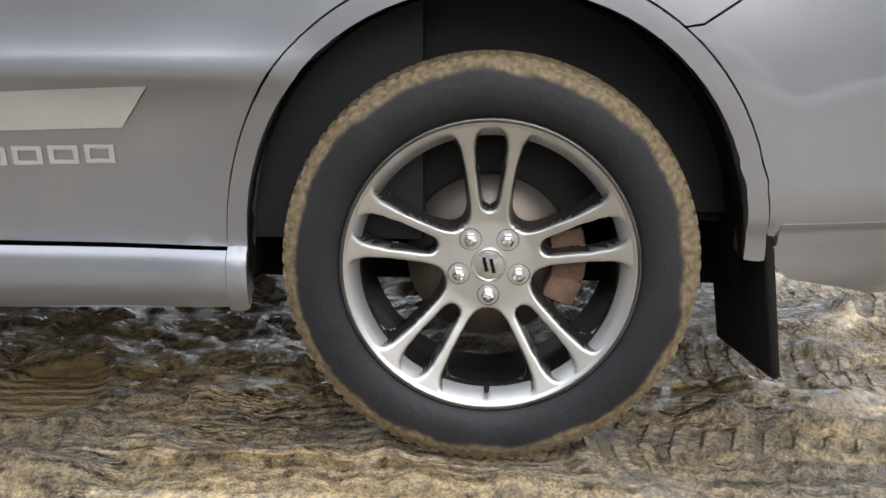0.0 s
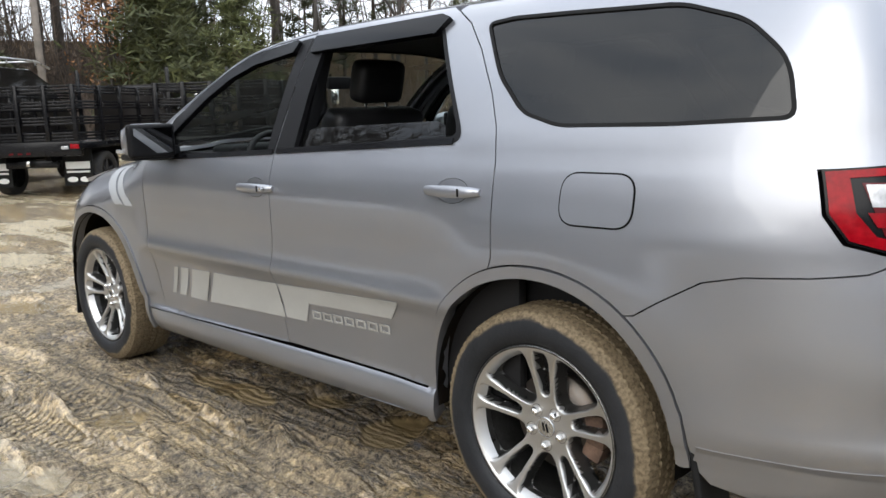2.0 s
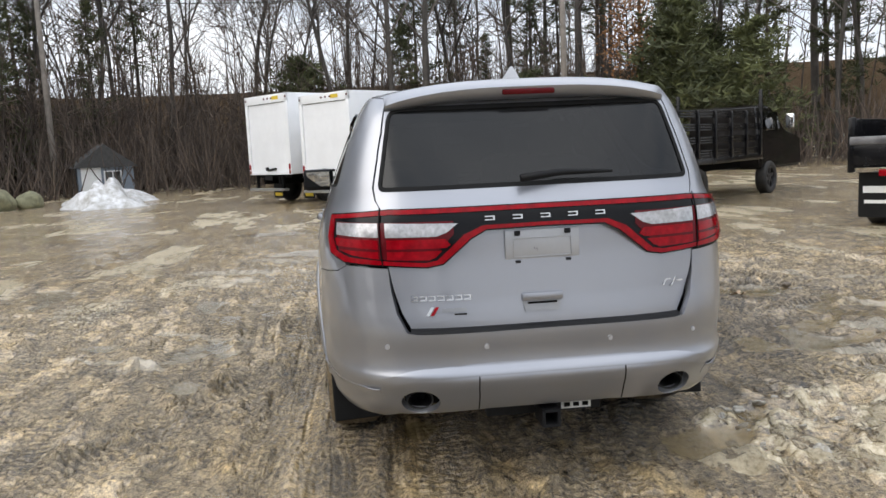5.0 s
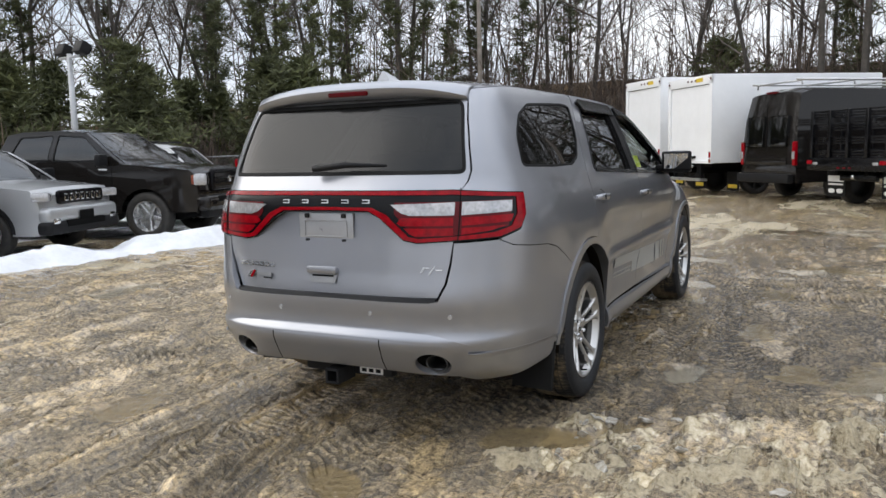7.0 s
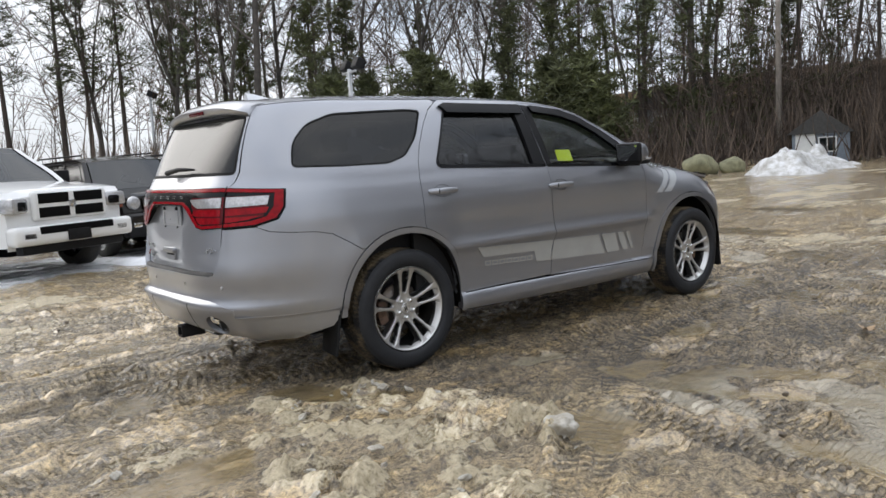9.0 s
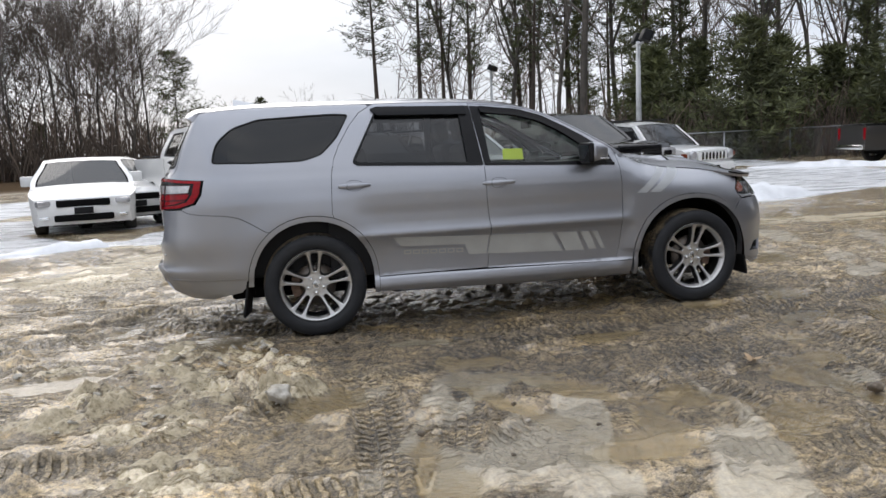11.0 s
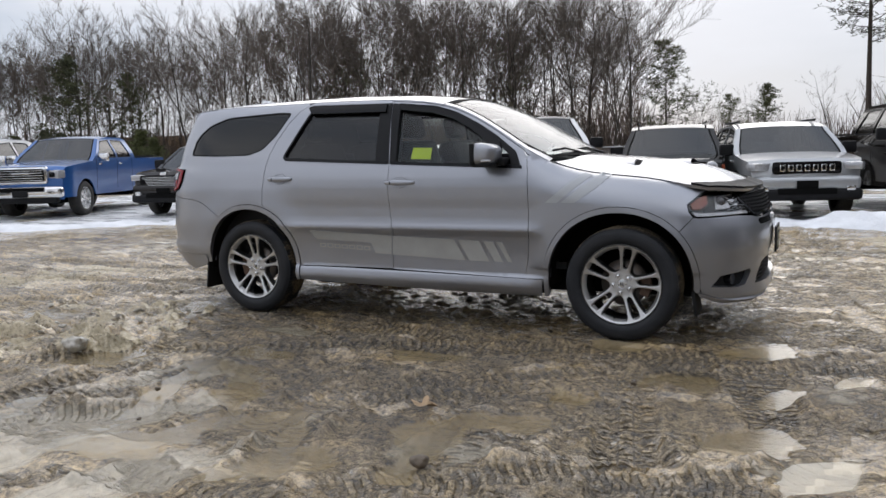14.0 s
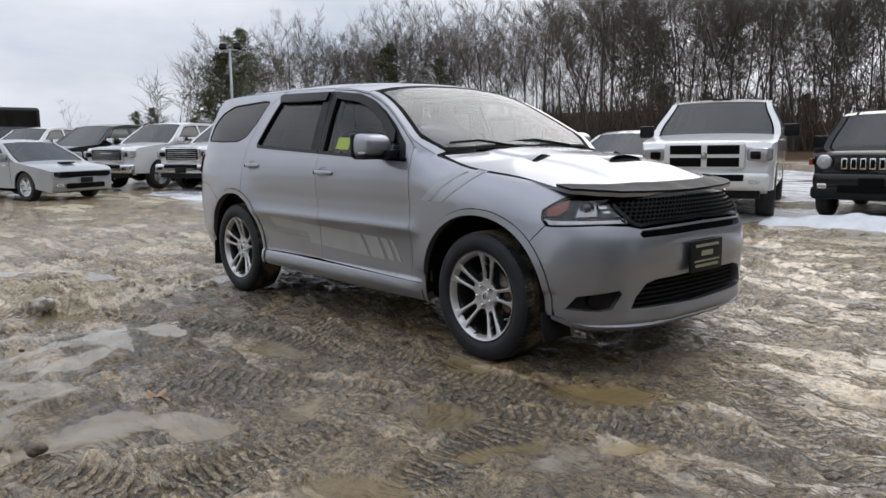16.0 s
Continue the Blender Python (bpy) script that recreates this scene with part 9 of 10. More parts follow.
def dump_truck(x, y, heading):
    """Black tipper with a mesh headboard; the tail is at the origin and the truck lies towards +x."""
    v = thing("dump_truck", "black dump truck body with mesh headboard and tailgate lamps", "truck", "dump trucks", m=pose(x, y, 0, 0, 0, heading))
    W, L, z0 = 1.1, 3.3, 0.92
    part("tailgate", smooth(box_bm(0, 0, z0 + 0.16, 0.08, 2 * W, 0.32, 0.02), 40), TRUCKBLACK, v)
    part("gate_rail", smooth(box_bm(-0.01, 0, z0 + 0.36, 0.12, 2 * W + 0.04, 0.12, 0.02), 40), mat("worn_rail", (0.16, 0.16, 0.165), 0.4, 0.6, var=0.3), v)
    for s_ in (1, -1):
        part("side_wall", smooth(box_bm(L / 2, s_ * W, z0 + 0.34, L, 0.07, 0.68, 0.02), 40), TRUCKBLACK, v)
        part("tail_post", smooth(box_bm(0.0, s_ * W, z0 + 0.30, 0.10, 0.09, 0.80, 0.02), 40), TRUCKBLACK, v)
        part("tail_lamp", smooth(box_bm(-0.06, s_ * 0.62, z0 - 0.10, 0.03, 0.22, 0.10, 0.01), 40), REDLENS, v)
        mf = part("mud_flap", box_bm(0.25, s_ * 0.74, 0.48, 0.02, 0.62, 0.66), RUBBER, v)
        part("flap_bar", box_bm(0.236, s_ * 0.74, 0.56, 0.006, 0.50, 0.10), WHITEP, mf)
        part("flap_bar", box_bm(0.236, s_ * 0.74, 0.38, 0.006, 0.46, 0.05), WHITEP, mf)
        for ax in (0.95, 4.3):
            put_wheel(v, ax, s_ * 0.90, 0.40, 0.26, 6, VRIMD)
        part("headboard_post", smooth(box_bm(L, s_ * 1.06, 1.47, 0.09, 0.10, 1.04, 0.02), 40), TRUCKBLACK, v)
    part("bed_floor", box_bm(L / 2, 0, z0, L, 2 * W, 0.06), TRUCKBLACK, v)
    hb_ = bmesh.new()
    for zz, hh in ((1.10, 0.5), (1.93, 0.16)):
        add_box(hb_, L, 0, zz, 0.06, 2 * W, hh, 0.01)
    for yy in (-0.72, -0.32, 0.32, 0.72):
        add_box(hb_, L, yy, 1.58, 0.05, 0.16, 0.66, 0.01)
    part("headboard", smooth(hb_, 40), TRUCKBLACK, v)
    ms = bmesh.new()
    for i in range(26):
        yy = -W + 0.05 + i * (2 * W - 0.1) / 25
        add_box(ms, L, yy, 1.58, 0.012, 0.012, 0.66)
    for k in range(11):
        add_box(ms, L, 0, 1.27 + 0.060 * k, 0.012, 2 * W - 0.1, 0.012)
    part("headboard_mesh", ms, TRUCKBLACK, v)
    part("tow_plate", smooth(box_bm(0.12, 0, 0.66, 0.10, 1.0, 0.30, 0.02), 40), TRUCKBLACK, v)
    cab(v, L + 0.35, P_BLACK, 0.98, 1.85)
    return v


def cargo_van(x, y, heading):
    """Black high-roof van with a ladder rack; the rear doors are at the origin and the van lies towards +x."""
    v = thing("cargo_van", "black high-roof cargo van with an aluminium ladder rack", "van", m=pose(x, y, 0, 0, 0, heading))
    bm = bmesh.new()
    prof = [(0.0, 0.42), (-0.03, 0.95), (0.05, 1.9), (0.16, 2.52), (0.5, 2.62), (3.9, 2.60), (4.6, 2.30), (5.3, 1.45), (5.85, 1.25), (6.0, 0.5)]
    rows = []
    for px, pz in prof:
        row = []
        for i in range(11):
            u = -1 + i / 5
            w = 1.02 * (1 - 0.12 * float(sstep(1.3, 2.7, pz)))
            row.append(bm.verts.new((px + 0.05 * abs(u) ** 4 * (1 if px < 1 else -1.5), w * math.copysign(abs(u) ** 0.9, u) if u else 0, pz - 0.06 * abs(u) ** 4 * (pz > 2.2))))
        rows.append(row)
    for a, b in zip(rows, rows[1:]):
        for i in range(10):
            bm.faces.new((a[i], a[i + 1], b[i + 1], b[i]))
    bm.faces.new([r_[0] for r_ in rows])
    bm.faces.new([r_[-1] for r_ in rows][::-1])
    bmesh.ops.recalc_face_normals(bm, faces=bm.faces)
    part("van_body", smooth(bm, 30), P_BLACK, v)
    for s_ in (1, -1):
        part("rear_glass", smooth(box_bm(0.005, s_ * 0.42, 1.62, 0.02, 0.66, 0.72, 0.05, rot=(0, 4.5, 0)), 40), VGLASS, v)
        part("tail_lamp", smooth(box_bm(0.03, s_ * 0.975, 1.10, 0.07, 0.11, 0.55, 0.02), 40), REDLENS, v)
        part("tail_lens", smooth(box_bm(-0.012, s_ * 0.975, 1.06, 0.02, 0.09, 0.18, 0.01), 40), CLEARLENS, v)
        for ax in (1.3, 4.95):
            put_wheel(v, ax, s_ * 0.90, 0.36, 0.25, 5, VRIMD)
        part("side_crease", smooth(box_bm(2.8, s_ * 0.985, 1.75, 4.6, 0.02, 0.05, 0.008), 40), P_BLACK, v)
        tube("rack_rail", [(0.15, s_ * 0.82, 2.78), (4.2, s_ * 0.82, 2.76), (4.8, s_ * 0.80, 2.62)], 0.028, ALUM, v)
    part("door_gap", box_bm(-0.005, 0, 1.4, 0.012, 0.012, 1.7), SEAM, v)
    part("door_band", smooth(box_bm(-0.028, 0, 0.92, 0.02, 1.5, 0.16, 0.01), 40), P_BLACK, v)
    part("rear_bumper", smooth(box_bm(-0.06, 0, 0.52, 0.18, 1.96, 0.22, 0.05), 40), PLASTIC, v)
    part("high_brake_lamp", smooth(box_bm(0.12, 0, 2.53, 0.06, 0.4, 0.05, 0.015), 40), REDDARK, v)
    for xx in (0.3, 1.7, 3.1, 4.2):
        tube("rack_bar", [(xx, -0.82, 2.66), (xx, -0.80, 2.76), (xx, 0.80, 2.76), (xx, 0.82, 2.66)], 0.022, ALUM, v)
    return v


cargo_van(14.76, -0.62, -50)
b1 = box_truck(16.85, 1.50, -52)
b2 = box_truck(19.6, 3.37, -51, low=True)
b2.scale = (1, 1, 1.07)
stake_truck(12.29, -2.32, -50)
stake_truck(10.3, -5.0, -50)
dump_truck(4.28, -7.22, -46)
dump_truck(3.25, -10.1, -46)
pickup(-1.62, 6.78, -66, P_WHITE, "white pickup truck with a body-colour crosshair grille", "cross")
jeep_suv(0.28, 8.12, -80, P_BLACK, "black compact SUV with round headlamps and slotted grille", "boxy")
jeep_suv(2.42, 8.02, -74, P_SILVER2, "silver-grey compact SUV with a slotted grille", "sleek")
pickup(5.10, 7.60, -74, P_BLACK, "black pickup truck with chrome wheels by the snow bank", "black")
jeep_suv(7.45, 8.95, -65, P_WHITE, "white boxy SUV with a slotted grille", "boxy")
pickup(24.2, 17.1, -12, P_DARKGREY, "charcoal pickup truck parked at the lot's far edge", "black")
low_car(-5.3, 8.6, -78, P_WHITE, "white sedan with snow on its hood")
off_roader(-7.55, 7.35, -62)
jeep_suv(-10.4, 6.9, -80, P_BLACK, "black crossover SUV with a chrome-barred grille", "barred")
pickup(-13.8, 5.95, -66, P_BLUE, "bright blue pickup truck with chrome grille and bumper", "chrome")
pickup(-15.9, 4.70, -66, P_WHITE, "white pickup truck with chrome grille and bumper", "chrome")
pickup(-18.1, 3.45, -66, P_WHITE, "white pickup truck with a dark grille and chrome bumper", "chrome")
pickup(-20.4, 2.2, -66, P_BLACK, "black pickup truck with a chrome grille", "chrome")
pickup(-24.5, 1.5, -60, P_WHITE, "white pickup truck at the far end of the row", "new")
low_car(-14.7, 1.75, 20, P_SILVER2, "light grey coupe with a black grille", coupe=True)
low_car(-4.6, 9.9, -62, P_WHITE, "white sedan behind the white pickup truck")
bv = thing("delivery_van", "black delivery van with plain pale lettering bars", "van", m=pose(-31.5, 4.2, 0, 0, 0, 10))
part("van_body", smooth(box_bm(-3.0, 0, 1.6, 6.0, 2.1, 2.5, 0.15, seg=3), 40), P_BLACK, bv)
part("van_nose", smooth(box_bm(0.4, 0, 0.85, 1.0, 1.95, 1.0, 0.2, seg=3), 40), P_BLACK, bv)
part("windscreen", smooth(box_bm(0.12, 0, 1.75, 0.06, 1.8, 0.8, 0.02, rot=(0, -28, 0)), 40), VGLASS, bv)
for i in range(4):
    part("letter_bar", box_bm(-2.6 + 0.34 * i, -1.06, 2.2, 0.22, 0.01, 0.28), WHITEP, bv)
for ax in (-0.3, -4.6):
    for s_ in (1, -1):
        put_wheel(bv, ax, s_ * 0.92, 0.38, 0.25, 5, VRIMD)


# ---- woods, poles, house ----
BARK = mat("grey_bark", (0.095, 0.084, 0.073), 0.9, var=0.35, scale=3, bump=0.02, bscale=14, per=0.35)
BARKPINE = mat("pine_bark", (0.075, 0.058, 0.046), 0.9, var=0.35, scale=4, bump=0.02, bscale=12, per=0.3)
TWIG = mat("bare_twigs", (0.17, 0.143, 0.12), 0.9, var=0.25, scale=1.5, per=0.35, island=0.3)
NEEDLE = mat("pine_needles", (0.065, 0.08, 0.034), 0.7, var=0.4, scale=1.1, col2=(0.12, 0.14, 0.058), per=0.35, island=0.35)
NEEDLE_D = mat("dark_needles", (0.085, 0.10, 0.036), 0.7, var=0.4, scale=1.2, col2=(0.15, 0.165, 0.062), per=0.4, island=0.4)
BEECH = mat("dead_beech_leaves", (0.34, 0.17, 0.075), 0.8, var=0.35, scale=1.6)
BRUSH = mat("brown_brush", (0.135, 0.103, 0.08), 0.9, var=0.35, scale=0.9, island=0.45)


class Soup:
    """Collects tapered tubes and small leaves into one mesh."""

    def __init__(self):
        self.v, self.f = [], []

    def tube(self, pts, radii, seg):
        base = len(self.v)
        for i, p in enumerate(pts):
            t = (pts[min(i + 1, len(pts) - 1)] - pts[max(i - 1, 0)])
            t.normalize()
            a = t.orthogonal().normalized()
            b = t.cross(a)
            for k in range(seg):
                an = 2 * math.pi * k / seg
                self.v.append(p + (a * math.cos(an) + b * math.sin(an)) * radii[i])
        for i in range(len(pts) - 1):
            for k in range(seg):
                o, n2 = base + i * seg, base + (i + 1) * seg
                self.f.append((o + k, o + (k + 1) % seg, n2 + (k + 1) % seg, n2 + k))

    def leaf(self, p, d, up, ln, w):
        s_ = d.cross(up).normalized() * w
        b = len(self.v)
        self.v += [p - s_ * 0.3, p + d * ln * 0.55 - s_, p + d * ln, p + d * ln * 0.5 + s_]
        self.f.append((b, b + 1, b + 2, b + 3))

    def mesh(self, name, material):
        me = bpy.data.meshes.new(name)
        me.from_pydata([tuple(p) for p in self.v], [], self.f)
        me.materials.append(material)
        me.polygons.foreach_set("use_smooth", [True] * len(me.polygons))
        me.update()
        return me


def limb(rng, p, d, ln, n, wander, lift=0.0):
    pts = [p.copy()]
    d = d.normalized()
    for i in range(n):
        d = (d + Vector((rng.uniform(-1, 1), rng.uniform(-1, 1), rng.uniform(-1, 1))) * wander + Vector((0, 0, lift))).normalized()
        pts.append(pts[-1] + d * ln / n)
    return pts


def bare_tree(seed, h, detail=1.0):
    """Leafless broadleaf: trunk mesh and crown mesh of limbs and twigs."""
    rng = random.Random(seed)
    tr, cr = Soup(), Soup()
    r0 = h * rng.uniform(0.0052, 0.0088)
    trunk = limb(rng, Vector((0, 0, -0.3)), Vector((rng.uniform(-.05, .05), rng.uniform(-.05, .05), 1)), h * 0.92, 9, 0.13, 0.04)
    rad = [r0 * (1 - 0.9 * (i / 9) ** 1.1) for i in range(10)]
    rad[0] *= 1.35
    tr.tube(trunk, rad, 7)
    stems = [(trunk, rad)]
    for _ in range(rng.choice((1, 1, 2))):
        # a second leader parts from the trunk
        k = rng.choice((3, 4, 4, 5))
        a = rng.uniform(0, 6.28)
        fork = limb(rng, trunk[k], Vector((math.cos(a) * 0.55, math.sin(a) * 0.55, 1)), h * 0.92 * (1 - k / 9) * rng.uniform(0.75, 1.0), 9, 0.12, 0.05)
        fr = [rad[k] * 0.72 * (1 - 0.9 * (q / 9) ** 1.1) for q in range(10)]
        tr.tube(fork, fr, 6)
        stems.append((fork, fr))
    nl = int(17 * detail)
    for i in range(nl):
        stem, srad = stems[0] if rng.random() < 0.55 else stems[-1 - (i % (len(stems) - 1))]
        t = (0.26 if stem is trunk else 0.12) + (0.72 if stem is trunk else 0.85) * (i + rng.random()) / nl
        k = min(8, int(t * 9))
        p = stem[k].lerp(stem[k + 1], t * 9 - k)
        az_ = i * 2.4 + rng.uniform(-.5, .5)
        d = Vector((math.cos(az_), math.sin(az_), rng.uniform(0.25, 1.05)))
        ln = h * (0.36 * (1 - t) + 0.19) * rng.uniform(0.7, 1.25) * (1.0 if stem is trunk else 0.8)
        L1 = limb(rng, p, d, ln, 5, 0.26, 0.12)
        rl = max(0.02, srad[k] * rng.uniform(0.32, 0.55))
        cr.tube(L1, [rl * (1 - 0.8 * j / 5) for j in range(6)], 4)
        for j in range(int(8 * detail)):
            u = rng.uniform(0.25, 1.0)
            q = L1[min(4, int(u * 5))].lerp(L1[min(5, int(u * 5) + 1)], u * 5 - int(u * 5))
            d2 = (L1[-1] - L1[0]).normalized() + Vector((rng.uniform(-1, 1), rng.uniform(-1, 1), rng.uniform(-.3, .9)))
            l2 = ln * rng.uniform(0.22, 0.5)
            L2 = limb(rng, q, d2, l2, 3, 0.22, 0.08)
            r2 = max(0.016, rl * 0.38)
            cr.tube(L2, [r2, r2 * 0.75, r2 * 0.5, r2 * 0.25], 3)
            for m_ in range(int(7 * detail)):
                w = rng.uniform(0.15, 1.0)
                q2 = L2[min(2, int(w * 3))].lerp(L2[min(3, int(w * 3) + 1)], w * 3 - int(w * 3))
                d3 = (L2[-1] - L2[0]).normalized() + Vector((rng.uniform(-1, 1), rng.uniform(-1, 1), rng.uniform(-.4, .9))) * 0.9
                L3 = limb(rng, q2, d3, l2 * rng.uniform(0.3, 0.7), 1, 0.25, 0.05)
                cr.tube(L3, [0.015, 0.006], 3)
    return tr.mesh("trunk", BARK), cr.mesh("crown", TWIG)


def pine_tree(seed, h, bare=0.35, spread=0.22, needle=NEEDLE, dens=1.0, tuft=1.0):
    """Pine: straight trunk, whorls of limbs with tufts of needles; bare: the share of the trunk without limbs."""
    rng = random.Random(seed)
    tr, cr = Soup(), Soup()
    r0 = h * 0.0125
    trunk = limb(rng, Vector((0, 0, -0.3)), Vector((0, 0, 1)), h + 0.3, 8, 0.02, 0.05)
    tr.tube(trunk, [r0 * (1 - 0.93 * i / 8) for i in range(9)], 7)
    n = int(46 * dens)
    for i in range(n):
        t = bare + (1 - bare) * (i + rng.random()) / n
        k = min(7, int(t * 8))
        p = trunk[k].lerp(trunk[k + 1], t * 8 - k)
        az_ = rng.uniform(0, 2 * math.pi)
        rel = (t - bare) / (1 - bare)
        ln = h * spread * (1 - 0.85 * rel) * rng.uniform(0.45, 1.15) * (0.55 + 0.45 * min(1, rel * 5))
        d = Vector((math.cos(az_), math.sin(az_), rng.uniform(-0.12, 0.35) + 0.5 * rel))
        L1 = limb(rng, p, d, ln, 4, 0.12, 0.06)
        tr.tube(L1, [0.035 * (1 - 0.8 * j / 4) * h / 14 for j in range(5)], 3)
        for j in range(int(13 * dens)):
            u = rng.uniform(0.22, 1.0)
            q = L1[min(3, int(u * 4))].lerp(L1[min(4, int(u * 4) + 1)], u * 4 - int(u * 4))
            q = q + Vector((rng.gauss(0, 1), rng.gauss(0, 1), rng.gauss(0, 0.5))) * ln * 0.13
            for m_ in range(6):
                dd = Vector((rng.uniform(-1, 1), rng.uniform(-1, 1), rng.uniform(-0.25, 0.9))).normalized()
                cr.leaf(q, dd, Vector((rng.uniform(-1, 1), rng.uniform(-1, 1), 0.3)), rng.uniform(0.25, 0.5) * tuft, rng.uniform(0.018, 0.036) * tuft)
    return tr.mesh("trunk", BARKPINE), cr.mesh("crown", needle)


def leafy_tree(seed, h):
    """Small beech that keeps its dead leaves."""
    rng = random.Random(seed)
    tr, cr = Soup(), Soup()
    trunk = limb(rng, Vector((0, 0, -0.2)), Vector((0, 0, 1)), h * 0.95, 6, 0.06, 0.05)
    tr.tube(trunk, [0.11 * (1 - 0.88 * i / 6) for i in range(7)], 6)
    for i in range(34):
        t = 0.28 + 0.70 * rng.random()
        k = min(5, int(t * 6))
        p = trunk[k].lerp(trunk[k + 1], t * 6 - k)
        a = rng.uniform(0, 6.28)
        L1 = limb(rng, p, Vector((math.cos(a), math.sin(a), rng.uniform(0.2, 0.9))), h * 0.30 * (1.1 - t * 0.7), 4, 0.2, 0.05)
        tr.tube(L1, [0.03, 0.024, 0.018, 0.012, 0.006], 3)
        for j in range(46):
            u = rng.uniform(0.2, 1)
            q = L1[min(3, int(u * 4))].lerp(L1[min(4, int(u * 4) + 1)], u * 4 - int(u * 4)) + Vector((rng.gauss(0, .25), rng.gauss(0, .25), rng.gauss(0, .22)))
            cr.leaf(q, Vector((rng.uniform(-1, 1), rng.uniform(-1, 1), rng.uniform(-1, .3))).normalized(), Vector((rng.uniform(-1, 1), rng.uniform(-1, 1), 1)), 0.15, 0.06)
    return tr.mesh("trunk", BARK), cr.mesh("crown", BEECH)


def tree(meshes, label, category="tree", group=""):
    t = thing("tree", label, category, group)
    for nm, me in zip(("trunk", "crown"), meshes):
        o = new(nm, me)
        o.parent = t
    return t


rt = random.Random(11)
BARES = [tree(bare_tree(s, h), "tall bare grey broadleaf tree at the wood's edge", "tree", "bare trees") for s, h in ((1, 17), (2, 19), (3, 15), (4, 18), (5, 16), (6, 14))]
THIN = [tree(bare_tree(s, h, 0.62), "slender bare tree in the wood", "tree", "slender bare trees") for s, h in ((21, 15), (22, 13), (23, 16))]
PINES = [tree(pine_tree(s, h, b, sp), "tall green pine with gaps between its limbs", "tree", "pines") for s, h, b, sp in ((31, 18, 0.42, 0.21), (32, 20, 0.38, 0.19), (33, 15, 0.25, 0.25))]
DARKS = [tree(pine_tree(s, h, 0.04, 0.72, NEEDLE_D, 1.3, 1.25), "dense green young evergreen at the wood's edge", "tree", "young evergreens") for s, h in ((41, 5.6), (42, 4.6), (43, 6.6))]
BROWNP = [tree(pine_tree(s, h, 0.22, 0.55, NEEDLE_D, 1.2, 1.7), "tall dark pine standing alone", "tree", "dark pines") for s, h in ((51, 17), (52, 14))]

HEMLOCKS = [tree(pine_tree(s, h, 0.08, 0.27, NEEDLE_D, 0.95, 1.2), "tall olive-green hemlock branched to the ground", "tree", "hemlocks") for s, h in ((71, 11.5), (72, 13.5))]


def ground_z(x, y):
    r = math.hypot(x, y)
    return 1.6 * float(sstep(26, 60, r)) * float(sstep(-0.2, 0.6, x / max(r, 1))) + float(hill(x, y))


used = set()


def stand(kinds, az, r, size=(0.85, 1.15), lean=2):
    """A tree at that bearing (degrees from +x towards +y) and distance."""
    k = rt.choice(kinds)
    x, y = r * math.cos(radians(az)), r * math.sin(radians(az))
    m = pose(x, y, ground_z(x, y) - 0.1, rt.uniform(-lean, lean), rt.uniform(-lean, lean), rt.uniform(0, 360))
    if k.name not in used:
        used.add(k.name)
        t = k
        t.matrix_basis = m
    else:
        t = copy_thing(k, m)
    sc = rt.uniform(*size)
    t.scale = (sc, sc, sc)
    return t


# wood round the east side, near
for i in range(50):
    az = -62 + 142 * (i + rt.uniform(-0.4, 0.4)) / 50
    stand(BARES, az, rt.uniform(34, 50), (1.1, 1.6))
for i in range(34):
    az = -62 + 142 * (i + rt.uniform(-0.5, 0.5)) / 34
    stand(THIN + BARES[:2], az, rt.uniform(42, 70), (1.0, 1.5))
for i in range(16):
    stand(PINES, rt.uniform(-62, -5), rt.uniform(36, 58), (0.7, 1.0))
for i in range(9):
    stand(PINES, rt.uniform(12, 70), rt.uniform(36, 52), (0.6, 0.85))
for i in range(6):
    stand(PINES, rt.uniform(54, 73), rt.uniform(38, 50), (0.7, 1.0))
for i in range(15):
    stand(DARKS, rt.uniform(34, 62), rt.uniform(31, 37), (0.6, 1.0))
for i in range(18):
    stand(DARKS, rt.uniform(-62, 5), rt.uniform(32, 40), (0.6, 1.2))
# hemlocks in clumps along the wood's edge
for n_, a0, a1, r0, r1 in ((7, 28, 46, 34, 40), (3, 20, 27, 38, 46), (3, -12, 0, 36, 44), (2, -37, -31, 36, 42), (4, -60, -46, 34, 40), (5, 53, 68, 36, 44)):
    for i in range(n_):
        stand(HEMLOCKS, a0 + (a1 - a0) * (i + rt.random()) / n_, rt.uniform(r0, r1), (0.6, 0.95))
# the two tall pines by the gap and lone ones beyond
for az, r, k, sc in ((84.0, 46, 0, 0.88), (80.6, 45, 1, 0.82), (78.6, 47, 0, 0.8), (76.4, 44, 1, 0.72)):
    t = stand([PINES[k]], az, r, (sc, sc), 1)
for az, r, sc in ((92.5, 95, 0.55), (94.8, 100, 0.42), (98.9, 70, 0.62), (156, 110, 0.62), (161, 120, 0.42)):
    stand(BROWNP, az, r, (sc, sc), 1)
# wood to the north-west, further off and falling away to the left
for i in range(44):
    az = 101 + 28 * (i + rt.uniform(-0.5, 0.5)) / 44
    stand(BARES + THIN[:1], az, rt.uniform(60, 80), (0.75, 0.95) if az < 107 else (0.85, 1.1))
for i in range(58):
    az = 126 + 30 * (i + rt.uniform(-0.5, 0.5)) / 58
    stand(BARES + THIN[:1], az, rt.uniform(80, 104) + 1.5 * max(0, az - 135), (0.8, 1.05))
for i in range(20):
    stand(DARKS + BROWNP, rt.uniform(102, 158), rt.uniform(80, 110), (0.6, 0.9))
for i in range(14):
    stand(THIN + BROWNP, rt.uniform(154, 200), rt.uniform(170, 240), (0.6, 0.9))
